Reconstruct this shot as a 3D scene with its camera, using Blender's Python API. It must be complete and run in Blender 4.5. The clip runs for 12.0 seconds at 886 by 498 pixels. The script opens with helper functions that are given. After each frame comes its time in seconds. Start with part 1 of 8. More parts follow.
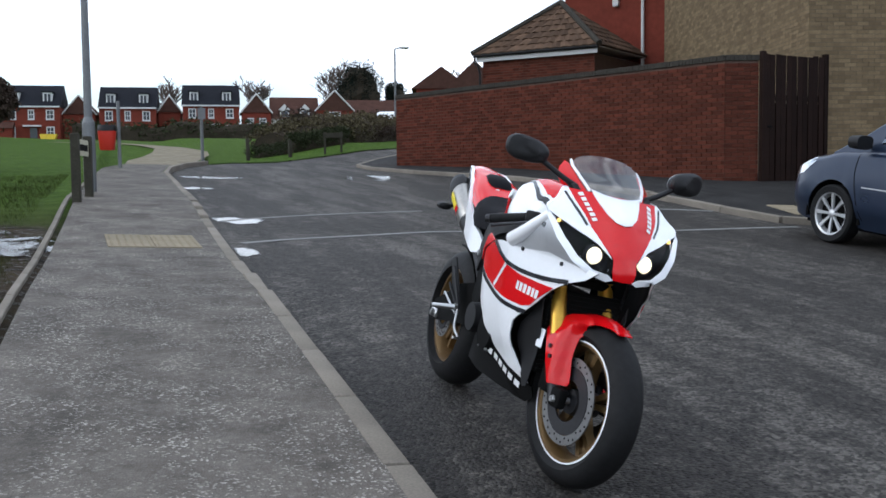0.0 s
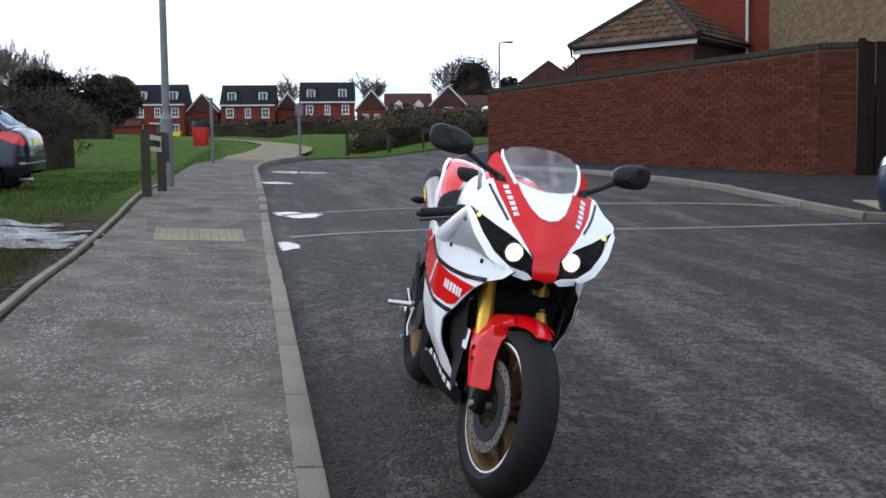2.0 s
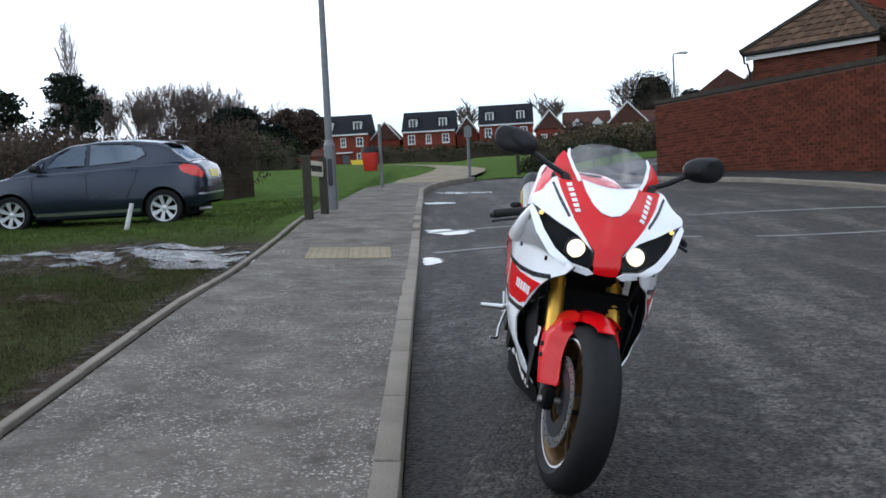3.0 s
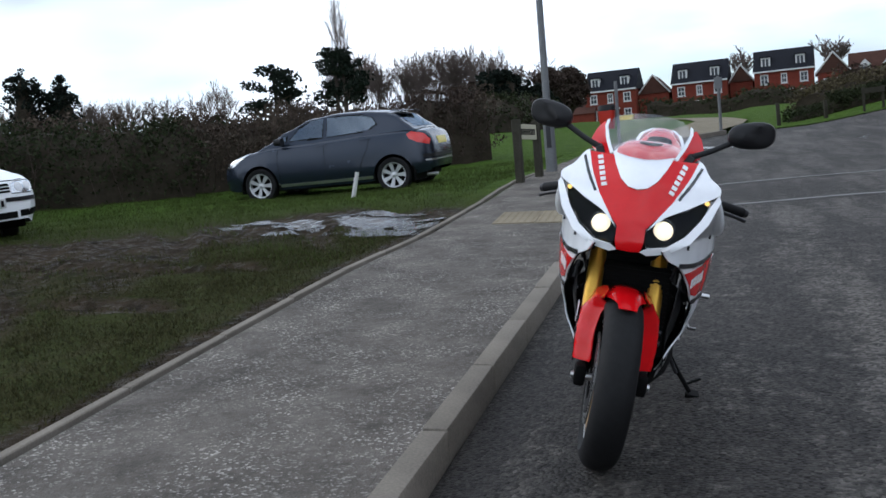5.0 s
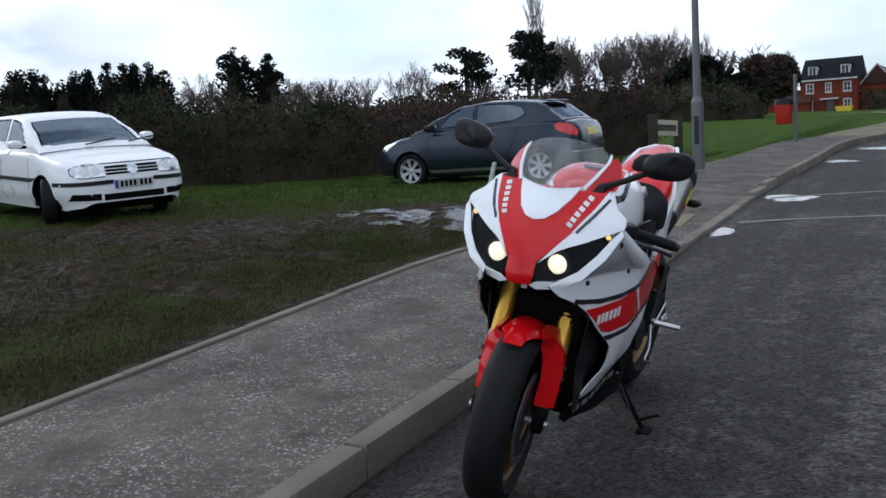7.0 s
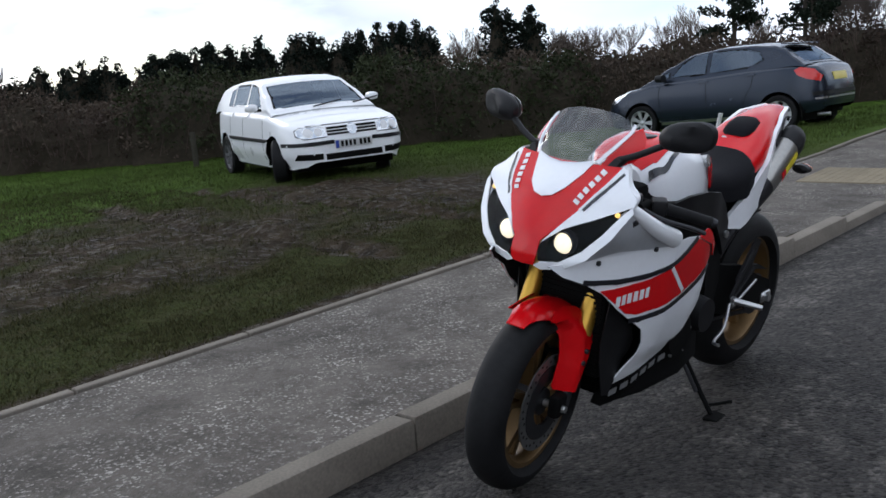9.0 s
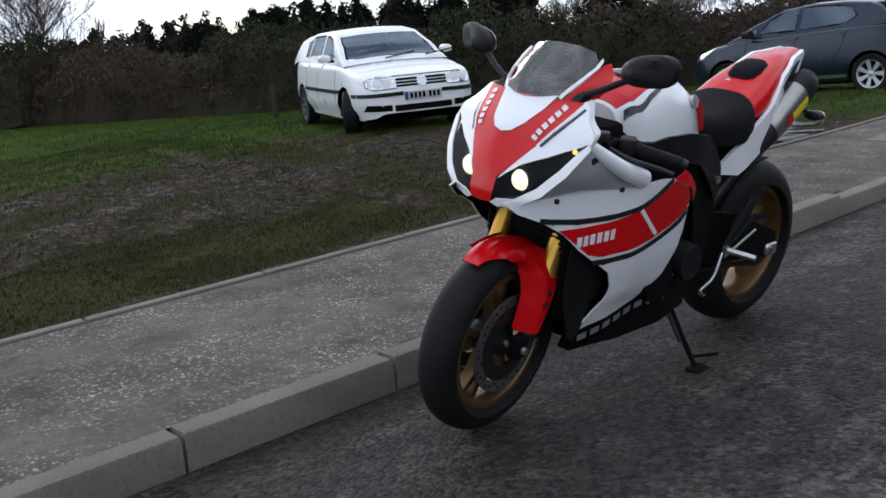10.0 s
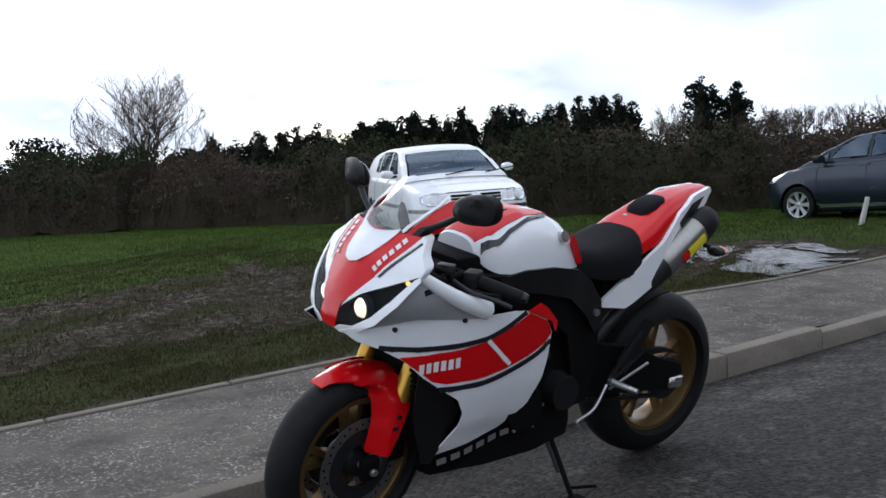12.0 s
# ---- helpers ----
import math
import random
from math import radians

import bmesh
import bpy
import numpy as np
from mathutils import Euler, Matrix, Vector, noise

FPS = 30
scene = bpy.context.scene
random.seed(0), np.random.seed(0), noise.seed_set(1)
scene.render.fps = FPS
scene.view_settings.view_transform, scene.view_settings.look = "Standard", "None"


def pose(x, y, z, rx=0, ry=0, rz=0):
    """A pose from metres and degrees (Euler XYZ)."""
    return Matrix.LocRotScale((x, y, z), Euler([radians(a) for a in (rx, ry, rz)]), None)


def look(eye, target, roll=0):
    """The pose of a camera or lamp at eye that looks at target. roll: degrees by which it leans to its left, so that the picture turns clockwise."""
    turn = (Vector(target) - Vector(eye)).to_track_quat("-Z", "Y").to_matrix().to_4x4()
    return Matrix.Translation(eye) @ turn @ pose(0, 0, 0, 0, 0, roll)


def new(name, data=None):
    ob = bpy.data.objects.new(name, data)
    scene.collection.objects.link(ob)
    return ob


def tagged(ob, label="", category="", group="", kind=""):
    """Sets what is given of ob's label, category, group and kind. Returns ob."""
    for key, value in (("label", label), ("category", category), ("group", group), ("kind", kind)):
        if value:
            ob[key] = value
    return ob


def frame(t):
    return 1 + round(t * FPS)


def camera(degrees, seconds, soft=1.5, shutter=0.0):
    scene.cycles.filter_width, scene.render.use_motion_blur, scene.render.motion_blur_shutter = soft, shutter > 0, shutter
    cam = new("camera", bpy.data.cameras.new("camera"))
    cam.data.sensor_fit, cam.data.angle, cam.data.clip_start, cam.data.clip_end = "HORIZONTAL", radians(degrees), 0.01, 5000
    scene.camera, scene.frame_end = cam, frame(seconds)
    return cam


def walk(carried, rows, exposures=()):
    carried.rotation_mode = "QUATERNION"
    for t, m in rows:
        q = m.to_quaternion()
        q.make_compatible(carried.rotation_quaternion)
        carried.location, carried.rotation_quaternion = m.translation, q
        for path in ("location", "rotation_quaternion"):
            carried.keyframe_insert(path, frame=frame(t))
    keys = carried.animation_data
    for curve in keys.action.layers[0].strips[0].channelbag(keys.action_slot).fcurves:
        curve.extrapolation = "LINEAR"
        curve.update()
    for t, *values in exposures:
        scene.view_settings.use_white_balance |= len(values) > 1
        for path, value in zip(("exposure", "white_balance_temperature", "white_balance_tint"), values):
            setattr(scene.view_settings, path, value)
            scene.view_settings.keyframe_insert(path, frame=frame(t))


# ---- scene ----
cam = camera(47.5, 12.0, soft=1.6)
# seconds, eye, point looked at, roll in degrees
PATH = [
    (0, (0.136, 2.178, 1.464), (0.739, 4.08, 1.325), -0.6),
    (0.5, (0.315, 2.302, 1.46), (0.839, 4.228, 1.331), -2.7),
    (1, (0.527, 2.284, 1.451), (1.076, 4.196, 1.241), -2.9),
    (1.5, (0.66, 2.228, 1.466), (1.28, 4.121, 1.286), -4.1),
    (2, (0.823, 2.164, 1.447), (1.201, 4.122, 1.301), -0.7),
    (2.5, (1.025, 2.15, 1.421), (1.222, 4.134, 1.263), -3.6),
    (2.7, (1.091, 2.032, 1.374), (1.202, 4.026, 1.278), -3.6),
    (4.3, (1.689, 2.091, 1.365), (1.535, 4.078, 1.195), -2.9),
    (4.5, (1.749, 2.137, 1.375), (1.515, 4.113, 1.175), -4.0),
    (5, (1.999, 2.072, 1.382), (1.477, 3.997, 1.241), -4.8),
    (5.5, (2.235, 2.109, 1.395), (1.716, 4.037, 1.294), -3.7),
    (6, (2.429, 2.186, 1.402), (1.902, 4.111, 1.275), -3.1),
    (6.5, (2.627, 2.341, 1.426), (1.984, 4.23, 1.291), -4.0),
    (7, (2.876, 2.46, 1.444), (1.983, 4.243, 1.293), -2.5),
    (7.2, (2.975, 2.471, 1.445), (2.033, 4.224, 1.245), -2.9),
    (8.8, (3.407, 2.947, 1.457), (2.127, 4.464, 1.213), -3.7),
    (9, (3.49, 2.963, 1.476), (2.152, 4.432, 1.256), -3.7),
    (9.5, (3.666, 3.06, 1.419), (2.179, 4.384, 1.227), -4.2),
    (10, (3.746, 3.264, 1.38), (2.275, 4.588, 1.091), -2.7),
    (10.5, (3.893, 3.355, 1.414), (2.411, 4.691, 1.271), -3.3),
    (11, (4.071, 3.468, 1.416), (2.426, 4.599, 1.302), -3.3),
    (11.5, (4.256, 3.584, 1.425), (2.634, 4.75, 1.344), -3.2),
    (12, (4.336, 3.764, 1.415), (2.717, 4.936, 1.352), -1.2),
]
walk(cam, [(t, look(*row)) for t, *row in PATH],
     [(0.0, 0.19, 6120, 9), (2.5, 0.19, 6120, 9), (4.5, -0.04, 6120, 9), (5.5, -0.14, 6120, 9), (7.0, -0.34, 6120, 9), (9.5, -0.17, 6260, 11), (12.0, -0.20, 6260, 11)])

# ---- sky and sun: bright broken cloud, weak low sun from the field side ----
world = bpy.data.worlds.new("overcast_sky")
scene.world = world
world.use_nodes = True
wn, wl = world.node_tree.nodes, world.node_tree.links
sky = wn.new("ShaderNodeTexSky")
sky.sky_type, sky.sun_disc = "NISHITA", False
sky.sun_elevation, sky.sun_rotation = radians(30), radians(-75)
coords, clouds = wn.new("ShaderNodeTexCoord"), wn.new("ShaderNodeTexNoise")
squash = wn.new("ShaderNodeMapping")
squash.inputs["Scale"].default_value = (1.0, 1.0, 3.2)
clouds.inputs["Scale"].default_value, clouds.inputs["Detail"].default_value = 2.6, 7.0
clouds.inputs["Roughness"].default_value = 0.55
cover = wn.new("ShaderNodeValToRGB")
cover.color_ramp.elements[0].position, cover.color_ramp.elements[0].color = 0.30, (0.12, 0.12, 0.12, 1)
cover.color_ramp.elements[1].position, cover.color_ramp.elements[1].color = 0.52, (1, 1, 1, 1)
shade = wn.new("ShaderNodeTexNoise")
shade.inputs["Scale"].default_value, shade.inputs["Detail"].default_value = 2.2, 3.0
tone = wn.new("ShaderNodeValToRGB")
tone.color_ramp.elements[0].position, tone.color_ramp.elements[0].color = 0.38, (0.36, 0.405, 0.48, 1)
tone.color_ramp.elements[1].position, tone.color_ramp.elements[1].color = 0.68, (1.0, 1.04, 1.11, 1)
gain = wn.new("ShaderNodeMixRGB")
gain.blend_type, gain.inputs[0].default_value, gain.inputs[2].default_value = "MULTIPLY", 1.0, (0.10, 0.10, 0.10, 1)
blend, back = wn.new("ShaderNodeMixRGB"), wn["Background"]
wl.new(coords.outputs["Generated"], squash.inputs["Vector"])
wl.new(squash.outputs["Vector"], clouds.inputs["Vector"])
wl.new(squash.outputs["Vector"], shade.inputs["Vector"])
wl.new(clouds.outputs["Fac"], cover.inputs["Fac"])
wl.new(shade.outputs["Fac"], tone.inputs["Fac"])
wl.new(sky.outputs["Color"], gain.inputs[1])
wl.new(cover.outputs["Color"], blend.inputs[0])
wl.new(gain.outputs["Color"], blend.inputs[1])
wl.new(tone.outputs["Color"], blend.inputs[2])
wl.new(blend.outputs["Color"], back.inputs["Color"])
back.inputs["Strength"].default_value = 2.12
sun = new("sun", bpy.data.lights.new("sun", "SUN"))
sun.data.energy, sun.data.angle, sun.data.color = 0.5, radians(15), (1.0, 0.95, 0.88)
sun.matrix_world = look((-20, 8, 13), (0, 3, 0))


# ---- materials ----
def shader(name, base, rough=0.6, metal=0.0, var=0.18, coarse=3.0, fine=60.0, bump=0.15, coat=0.0, dist=0.004):
    """A principled material whose colour varies at two scales, with fine relief."""
    m = bpy.data.materials.new(name)
    m.use_nodes = True
    n, l = m.node_tree.nodes, m.node_tree.links
    p = n["Principled BSDF"]
    p.inputs["Metallic"].default_value = metal
    p.inputs["Coat Weight"].default_value = coat
    p.inputs["Specular IOR Level"].default_value = 0.5 if rough < 0.7 else 0.08
    p.inputs["Coat Roughness"].default_value = 0.05
    tc = n.new("ShaderNodeTexCoord")
    a, b = n.new("ShaderNodeTexNoise"), n.new("ShaderNodeTexNoise")
    for t, s in ((a, coarse), (b, fine)):
        t.inputs["Scale"].default_value, t.inputs["Detail"].default_value = s, 5.0
        l.new(tc.outputs["Object"], t.inputs["Vector"])
    add = n.new("ShaderNodeMath")
    add.operation = "ADD"
    l.new(a.outputs["Fac"], add.inputs[0])
    l.new(b.outputs["Fac"], add.inputs[1])
    ramp = n.new("ShaderNodeMapRange")
    ramp.inputs["From Min"].default_value, ramp.inputs["From Max"].default_value = 0.6, 1.4
    ramp.inputs["To Min"].default_value, ramp.inputs["To Max"].default_value = 1 - var, 1 + var
    l.new(add.outputs[0], ramp.inputs["Value"])
    mul = n.new("ShaderNodeVectorMath")
    mul.operation = "SCALE"
    mul.inputs[0].default_value = base
    l.new(ramp.outputs[0], mul.inputs["Scale"])
    l.new(mul.outputs[0], p.inputs["Base Color"])
    rr = n.new("ShaderNodeMapRange")
    rr.inputs["To Min"].default_value, rr.inputs["To Max"].default_value = max(0.02, rough - 0.08), min(1, rough + 0.08)
    l.new(a.outputs["Fac"], rr.inputs["Value"])
    l.new(rr.outputs[0], p.inputs["Roughness"])
    if bump:
        bp = n.new("ShaderNodeBump")
        bp.inputs["Strength"].default_value, bp.inputs["Distance"].default_value = bump, dist
        l.new(b.outputs["Fac"], bp.inputs["Height"])
        l.new(bp.outputs[0], p.inputs["Normal"])
    return m


def tint_by_object(m, low, high):
    """Pieces of one kind differ: scale the colour by the object's own random value."""
    n, l = m.node_tree.nodes, m.node_tree.links
    p = n["Principled BSDF"]
    src = p.inputs["Base Color"].links[0].from_socket
    info, rng, mul = n.new("ShaderNodeObjectInfo"), n.new("ShaderNodeMapRange"), n.new("ShaderNodeVectorMath")
    rng.inputs["To Min"].default_value, rng.inputs["To Max"].default_value = low, high
    mul.operation = "SCALE"
    l.new(info.outputs["Random"], rng.inputs["Value"])
    l.new(src, mul.inputs[0])
    l.new(rng.outputs[0], mul.inputs["Scale"])
    l.new(mul.outputs[0], p.inputs["Base Color"])
    return m


def tint_by_island(m, low, high):
    n, l = m.node_tree.nodes, m.node_tree.links
    p = n["Principled BSDF"]
    src = p.inputs["Base Color"].links[0].from_socket
    geo, rng, mul = n.new("ShaderNodeNewGeometry"), n.new("ShaderNodeMapRange"), n.new("ShaderNodeVectorMath")
    rng.inputs["To Min"].default_value, rng.inputs["To Max"].default_value = low, high
    mul.operation = "SCALE"
    l.new(geo.outputs["Random Per Island"], rng.inputs["Value"])
    l.new(src, mul.inputs[0])
    l.new(rng.outputs[0], mul.inputs["Scale"])
    l.new(mul.outputs[0], p.inputs["Base Color"])
    return m


def glass(name, colour=(0.9, 0.95, 0.95), rough=0.02, mix=0.85, gloss=0.05, edge=0.9):
    """Thin pane: mostly clear, with a mirror-like gloss that grows at grazing angles."""
    m = bpy.data.materials.new(name)
    m.use_nodes = True
    n, l = m.node_tree.nodes, m.node_tree.links
    n.remove(n["Principled BSDF"])
    tr, gl, fr, mx, mr = (n.new(k) for k in ("ShaderNodeBsdfTransparent", "ShaderNodeBsdfGlossy", "ShaderNodeLayerWeight", "ShaderNodeMixShader", "ShaderNodeMapRange"))
    tr.inputs["Color"].default_value = (*[c * mix for c in colour], 1)
    gl.inputs["Roughness"].default_value = rough
    fr.inputs["Blend"].default_value = 0.30
    mr.inputs["To Min"].default_value, mr.inputs["To Max"].default_value = gloss, edge
    pw = n.new("ShaderNodeMath")
    pw.operation = "POWER"
    pw.inputs[1].default_value = 3.0
    l.new(fr.outputs["Facing"], pw.inputs[0])
    l.new(pw.outputs[0], mr.inputs["Value"])
    l.new(mr.outputs[0], mx.inputs[0])
    l.new(tr.outputs[0], mx.inputs[1])
    l.new(gl.outputs[0], mx.inputs[2])
    l.new(mx.outputs[0], n["Material Output"].inputs["Surface"])
    return m


def glow(name, colour, strength):
    m = bpy.data.materials.new(name)
    m.use_nodes = True
    p = m.node_tree.nodes["Principled BSDF"]
    p.inputs["Base Color"].default_value = (*colour, 1)
    p.inputs["Emission Color"].default_value = (*colour, 1)
    p.inputs["Emission Strength"].default_value = strength
    return m


WHITE_PAINT = shader("white_gloss_paint", (0.82, 0.835, 0.86), 0.22, var=0.03, bump=0.0, coat=0.5)
RED_PAINT = shader("red_gloss_paint", (0.58, 0.003, 0.006), 0.20, var=0.06, bump=0.0, coat=0.25)
RED_PAINT.node_tree.nodes["Principled BSDF"].inputs["Specular IOR Level"].default_value = 0.3
BLACK_PAINT = shader("black_gloss_paint", (0.012, 0.013, 0.018), 0.25, var=0.1, bump=0.0, coat=0.4)
SILVER_PAINT = shader("silver_paint", (0.46, 0.475, 0.50), 0.3, metal=0.3, var=0.06, bump=0.0, coat=0.3)
SILENCER_STEEL = shader("heat_dulled_steel", (0.36, 0.35, 0.33), 0.3, metal=0.9, var=0.15, bump=0.03)
BLACK_PLASTIC = shader("black_plastic", (0.008, 0.008, 0.009), 0.5, var=0.2, bump=0.05)
BLACK_PLASTIC.node_tree.nodes["Principled BSDF"].inputs["Specular IOR Level"].default_value = 0.25
MATT_BLACK = shader("matt_black", (0.004, 0.004, 0.004), 0.75, var=0.2, bump=0.05)
VINYL = shader("black_seat_vinyl", (0.009, 0.009, 0.011), 0.72, var=0.15, fine=220, bump=0.2)
RUBBER = shader("tyre_rubber", (0.0075, 0.0075, 0.0080), 0.66, var=0.45, coarse=9, fine=45, bump=0.25)
RUBBER.node_tree.nodes["Principled BSDF"].inputs["Specular IOR Level"].default_value = 0.2
GOLD = shader("gold_anodised", (0.55, 0.32, 0.05), 0.3, metal=0.75, var=0.1, bump=0.0)
BRONZE = shader("bronze_wheel_paint", (0.16, 0.098, 0.040), 0.35, metal=0.6, var=0.12, bump=0.0)
DISC_STEEL = shader("worn_disc_steel", (0.20, 0.20, 0.20), 0.4, metal=0.8, var=0.2, bump=0.05)
STEEL = shader("brushed_steel", (0.52, 0.52, 0.52), 0.3, metal=0.9, var=0.12, bump=0.03)
DARK_STEEL = shader("dark_steel", (0.030, 0.030, 0.033), 0.45, metal=0.6, var=0.2, bump=0.05)
SCREEN = glass("clear_screen", (0.95, 0.97, 1.0), 0.008, 0.92, 0.13, 0.8)
LENS = glass("clear_lens", (0.95, 0.97, 1.0), 0.02, 0.95, 0.01, 0.4)
CAR_GLASS = glass("tinted_car_glass", (0.50, 0.62, 0.64), 0.02, 0.30, 0.17, 0.6)
# Blue of the reflected sky is put into the panes' gloss colour.
CAR_GLASS.node_tree.nodes["Glossy BSDF"].inputs["Color"].default_value = (0.62, 0.74, 0.88, 1)
HEADLAMP_LIGHT = glow("lit_headlamp", (1.0, 0.86, 0.58), 1.25)
SIDELIGHT = glow("lit_sidelight", (1.0, 0.62, 0.15), 1.2)
AMBER = shader("amber_lens", (0.6, 0.13, 0.02), 0.2, var=0.05, bump=0.0)
YELLOW = shader("yellow_sticker", (0.75, 0.62, 0.03), 0.4, var=0.05, bump=0.0)
RED_LENS = shader("red_lens", (0.6, 0.02, 0.015), 0.15, var=0.1, bump=0.0, coat=0.5)
# White lettering dimmed in colour, for the belly wordmark's left side.
DIMMED_LETTER = shader("dimmed_white_lettering", (0.20, 0.20, 0.20), 0.45, var=0.05, bump=0.0)
LETTER_WHITE = shader("white_lettering", (0.75, 0.75, 0.75), 0.4, var=0.03, bump=0.0)


# ---- mesh tools ----
def part(name, bm, material, parent=None, label="", smooth=True, angle=40.0):
    """Link a bmesh as one mesh object, under a thing or a part."""
    me = bpy.data.meshes.new(name)
    bmesh.ops.recalc_face_normals(bm, faces=bm.faces)
    bm.to_mesh(me)
    bm.free()
    me.materials.append(material)
    if smooth:
        me.set_sharp_from_angle(angle=radians(angle))
        for f in me.polygons:
            f.use_smooth = True
    ob = new(name, me)
    if parent is not None:
        ob.parent = parent
    return tagged(ob, label)


def shared(name, me, parent, matrix, material=None):
    """One more object on an existing mesh, at a pose under its parent."""
    ob = new(name, me)
    ob.parent, ob.matrix_basis = parent, matrix
    return ob


def thing(name, label, category, at=Matrix(), group="", kind=""):
    ob = new(name)
    ob.matrix_basis = at
    return tagged(ob, label, category, group, kind)


def add_box(bm, x0, x1, y0, y1, z0, z1, bevel=0.0, m=None, seg=1):
    r = bmesh.ops.create_cube(bm, size=1.0)
    vs = r["verts"]
    bmesh.ops.scale(bm, vec=(x1 - x0, y1 - y0, z1 - z0), verts=vs)
    bmesh.ops.translate(bm, vec=((x0 + x1) / 2, (y0 + y1) / 2, (z0 + z1) / 2), verts=vs)
    if m is not None:
        bmesh.ops.transform(bm, matrix=m, verts=vs)
    if bevel:
        es = {e for v in vs for e in v.link_edges}
        bmesh.ops.bevel(bm, geom=list(es), offset=bevel, segments=seg, affect="EDGES", profile=0.5)
    return bm


def box(*a, **k):
    return add_box(bmesh.new(), *a, **k)


def add_rod(bm, p0, p1, r0, r1=None, n=16, caps=True):
    """A tapered round bar from p0 to p1."""
    p0, p1 = Vector(p0), Vector(p1)
    d = p1 - p0
    m = Matrix.Translation((p0 + p1) / 2) @ d.to_track_quat("Z", "Y").to_matrix().to_4x4()
    bmesh.ops.create_cone(bm, cap_ends=caps, segments=n, radius1=r0, radius2=r0 if r1 is None else r1, depth=d.length, matrix=m)
    return bm


def rod(*a, **k):
    return add_rod(bmesh.new(), *a, **k)


def smooth_line(pts, n=8):
    """Catmull-Rom through the points."""
    p = [Vector(q) for q in pts]
    p = [2 * p[0] - p[1]] + p + [2 * p[-1] - p[-2]]
    out = []
    for i in range(1, len(p) - 2):
        a, b, c, d = p[i - 1:i + 3]
        for k in range(n):
            t = k / n
            out.append(0.5 * (2 * b + (c - a) * t + (2 * a - 5 * b + 4 * c - d) * t * t + (3 * b - a - 3 * c + d) * t ** 3))
    return out + [p[-2]]


def add_tube(bm, pts, radius, n=10, radius2=None, curve=6):
    """A round tube along a smooth line."""
    line = smooth_line(pts, curve) if curve else [Vector(q) for q in pts]
    rings, last = [], None
    for i, q in enumerate(line):
        d = (line[min(i + 1, len(line) - 1)] - line[max(i - 1, 0)]).normalized()
        side = d.cross(Vector((0, 0, 1)) if abs(d.z) < 0.95 else Vector((1, 0, 0))).normalized()
        if last is not None and side.dot(last) < 0:
            side = -side
        last = side
        up = side.cross(d)
        k = i / max(1, len(line) - 1)
        r = radius if radius2 is None else radius * (1 - k) + radius2 * k
        rings.append([bm.verts.new(q + r * (math.cos(2 * math.pi * j / n) * side + math.sin(2 * math.pi * j / n) * up)) for j in range(n)])
    for a, b in zip(rings, rings[1:]):
        for j in range(n):
            bm.faces.new((a[j], a[(j + 1) % n], b[(j + 1) % n], b[j]))
    bm.faces.new(rings[0])
    bm.faces.new(list(reversed(rings[-1])))
    return bm


def tube(*a, **k):
    return add_tube(bmesh.new(), *a, **k)


def add_spin(bm, profile, axis="y", n=48, centre=(0, 0, 0), arc=360.0, start=0.0):
    """Turn a closed profile of (radius, offset along the axis) about an axis."""
    full = abs(arc - 360) < 1e-6
    rings = []
    for i in range(n if full else n + 1):
        a = radians(start + arc * i / n)
        ring = []
        for r, o in profile:
            c, s = r * math.cos(a), r * math.sin(a)
            q = {"y": (c, o, s), "x": (o, c, s), "z": (c, s, o)}[axis]
            ring.append(bm.verts.new(Vector(q) + Vector(centre)))
        rings.append(ring)
    m = len(profile)
    for i in range(len(rings) if full else len(rings) - 1):
        a, b = rings[i], rings[(i + 1) % len(rings)]
        for j in range(m):
            bm.faces.new((a[j], a[(j + 1) % m], b[(j + 1) % m], b[j]))
    if not full:
        bm.faces.new(rings[0])
        bm.faces.new(list(reversed(rings[-1])))
    return bm


def spin(*a, **k):
    return add_spin(bmesh.new(), *a, **k)


def add_loft(bm, sections, close=True, caps=True):
    """Skin a row of rings that have equal counts."""
    rings = [[bm.verts.new(Vector(q)) for q in s] for s in sections]
    n = len(rings[0])
    for a, b in zip(rings, rings[1:]):
        for j in range(n if close else n - 1):
            bm.faces.new((a[j], a[(j + 1) % n], b[(j + 1) % n], b[j]))
    if caps and close:
        bm.faces.new(rings[0])
        bm.faces.new(list(reversed(rings[-1])))
    return bm


def loft(*a, **k):
    return add_loft(bmesh.new(), *a, **k)


def flat_poly(outline, cell=0.0):
    """A flat polygon in x and y, cut into cells."""
    bm = bmesh.new()
    bm.faces.new([bm.verts.new((*q[:2], 0)) for q in outline])
    bm.normal_update()
    bmesh.ops.triangulate(bm, faces=bm.faces[:], ngon_method="EAR_CLIP")
    if cell:
        xs, ys = [q[0] for q in outline], [q[1] for q in outline]
        for lo, hi, no in ((min(xs), max(xs), (1, 0, 0)), (min(ys), max(ys), (0, 1, 0))):
            k = math.floor(lo / cell) + 1
            while k * cell < hi:
                co = Vector(no) * (k * cell)
                bmesh.ops.bisect_plane(bm, geom=bm.verts[:] + bm.edges[:] + bm.faces[:], plane_co=co, plane_no=no)
                k += 1
    return bm


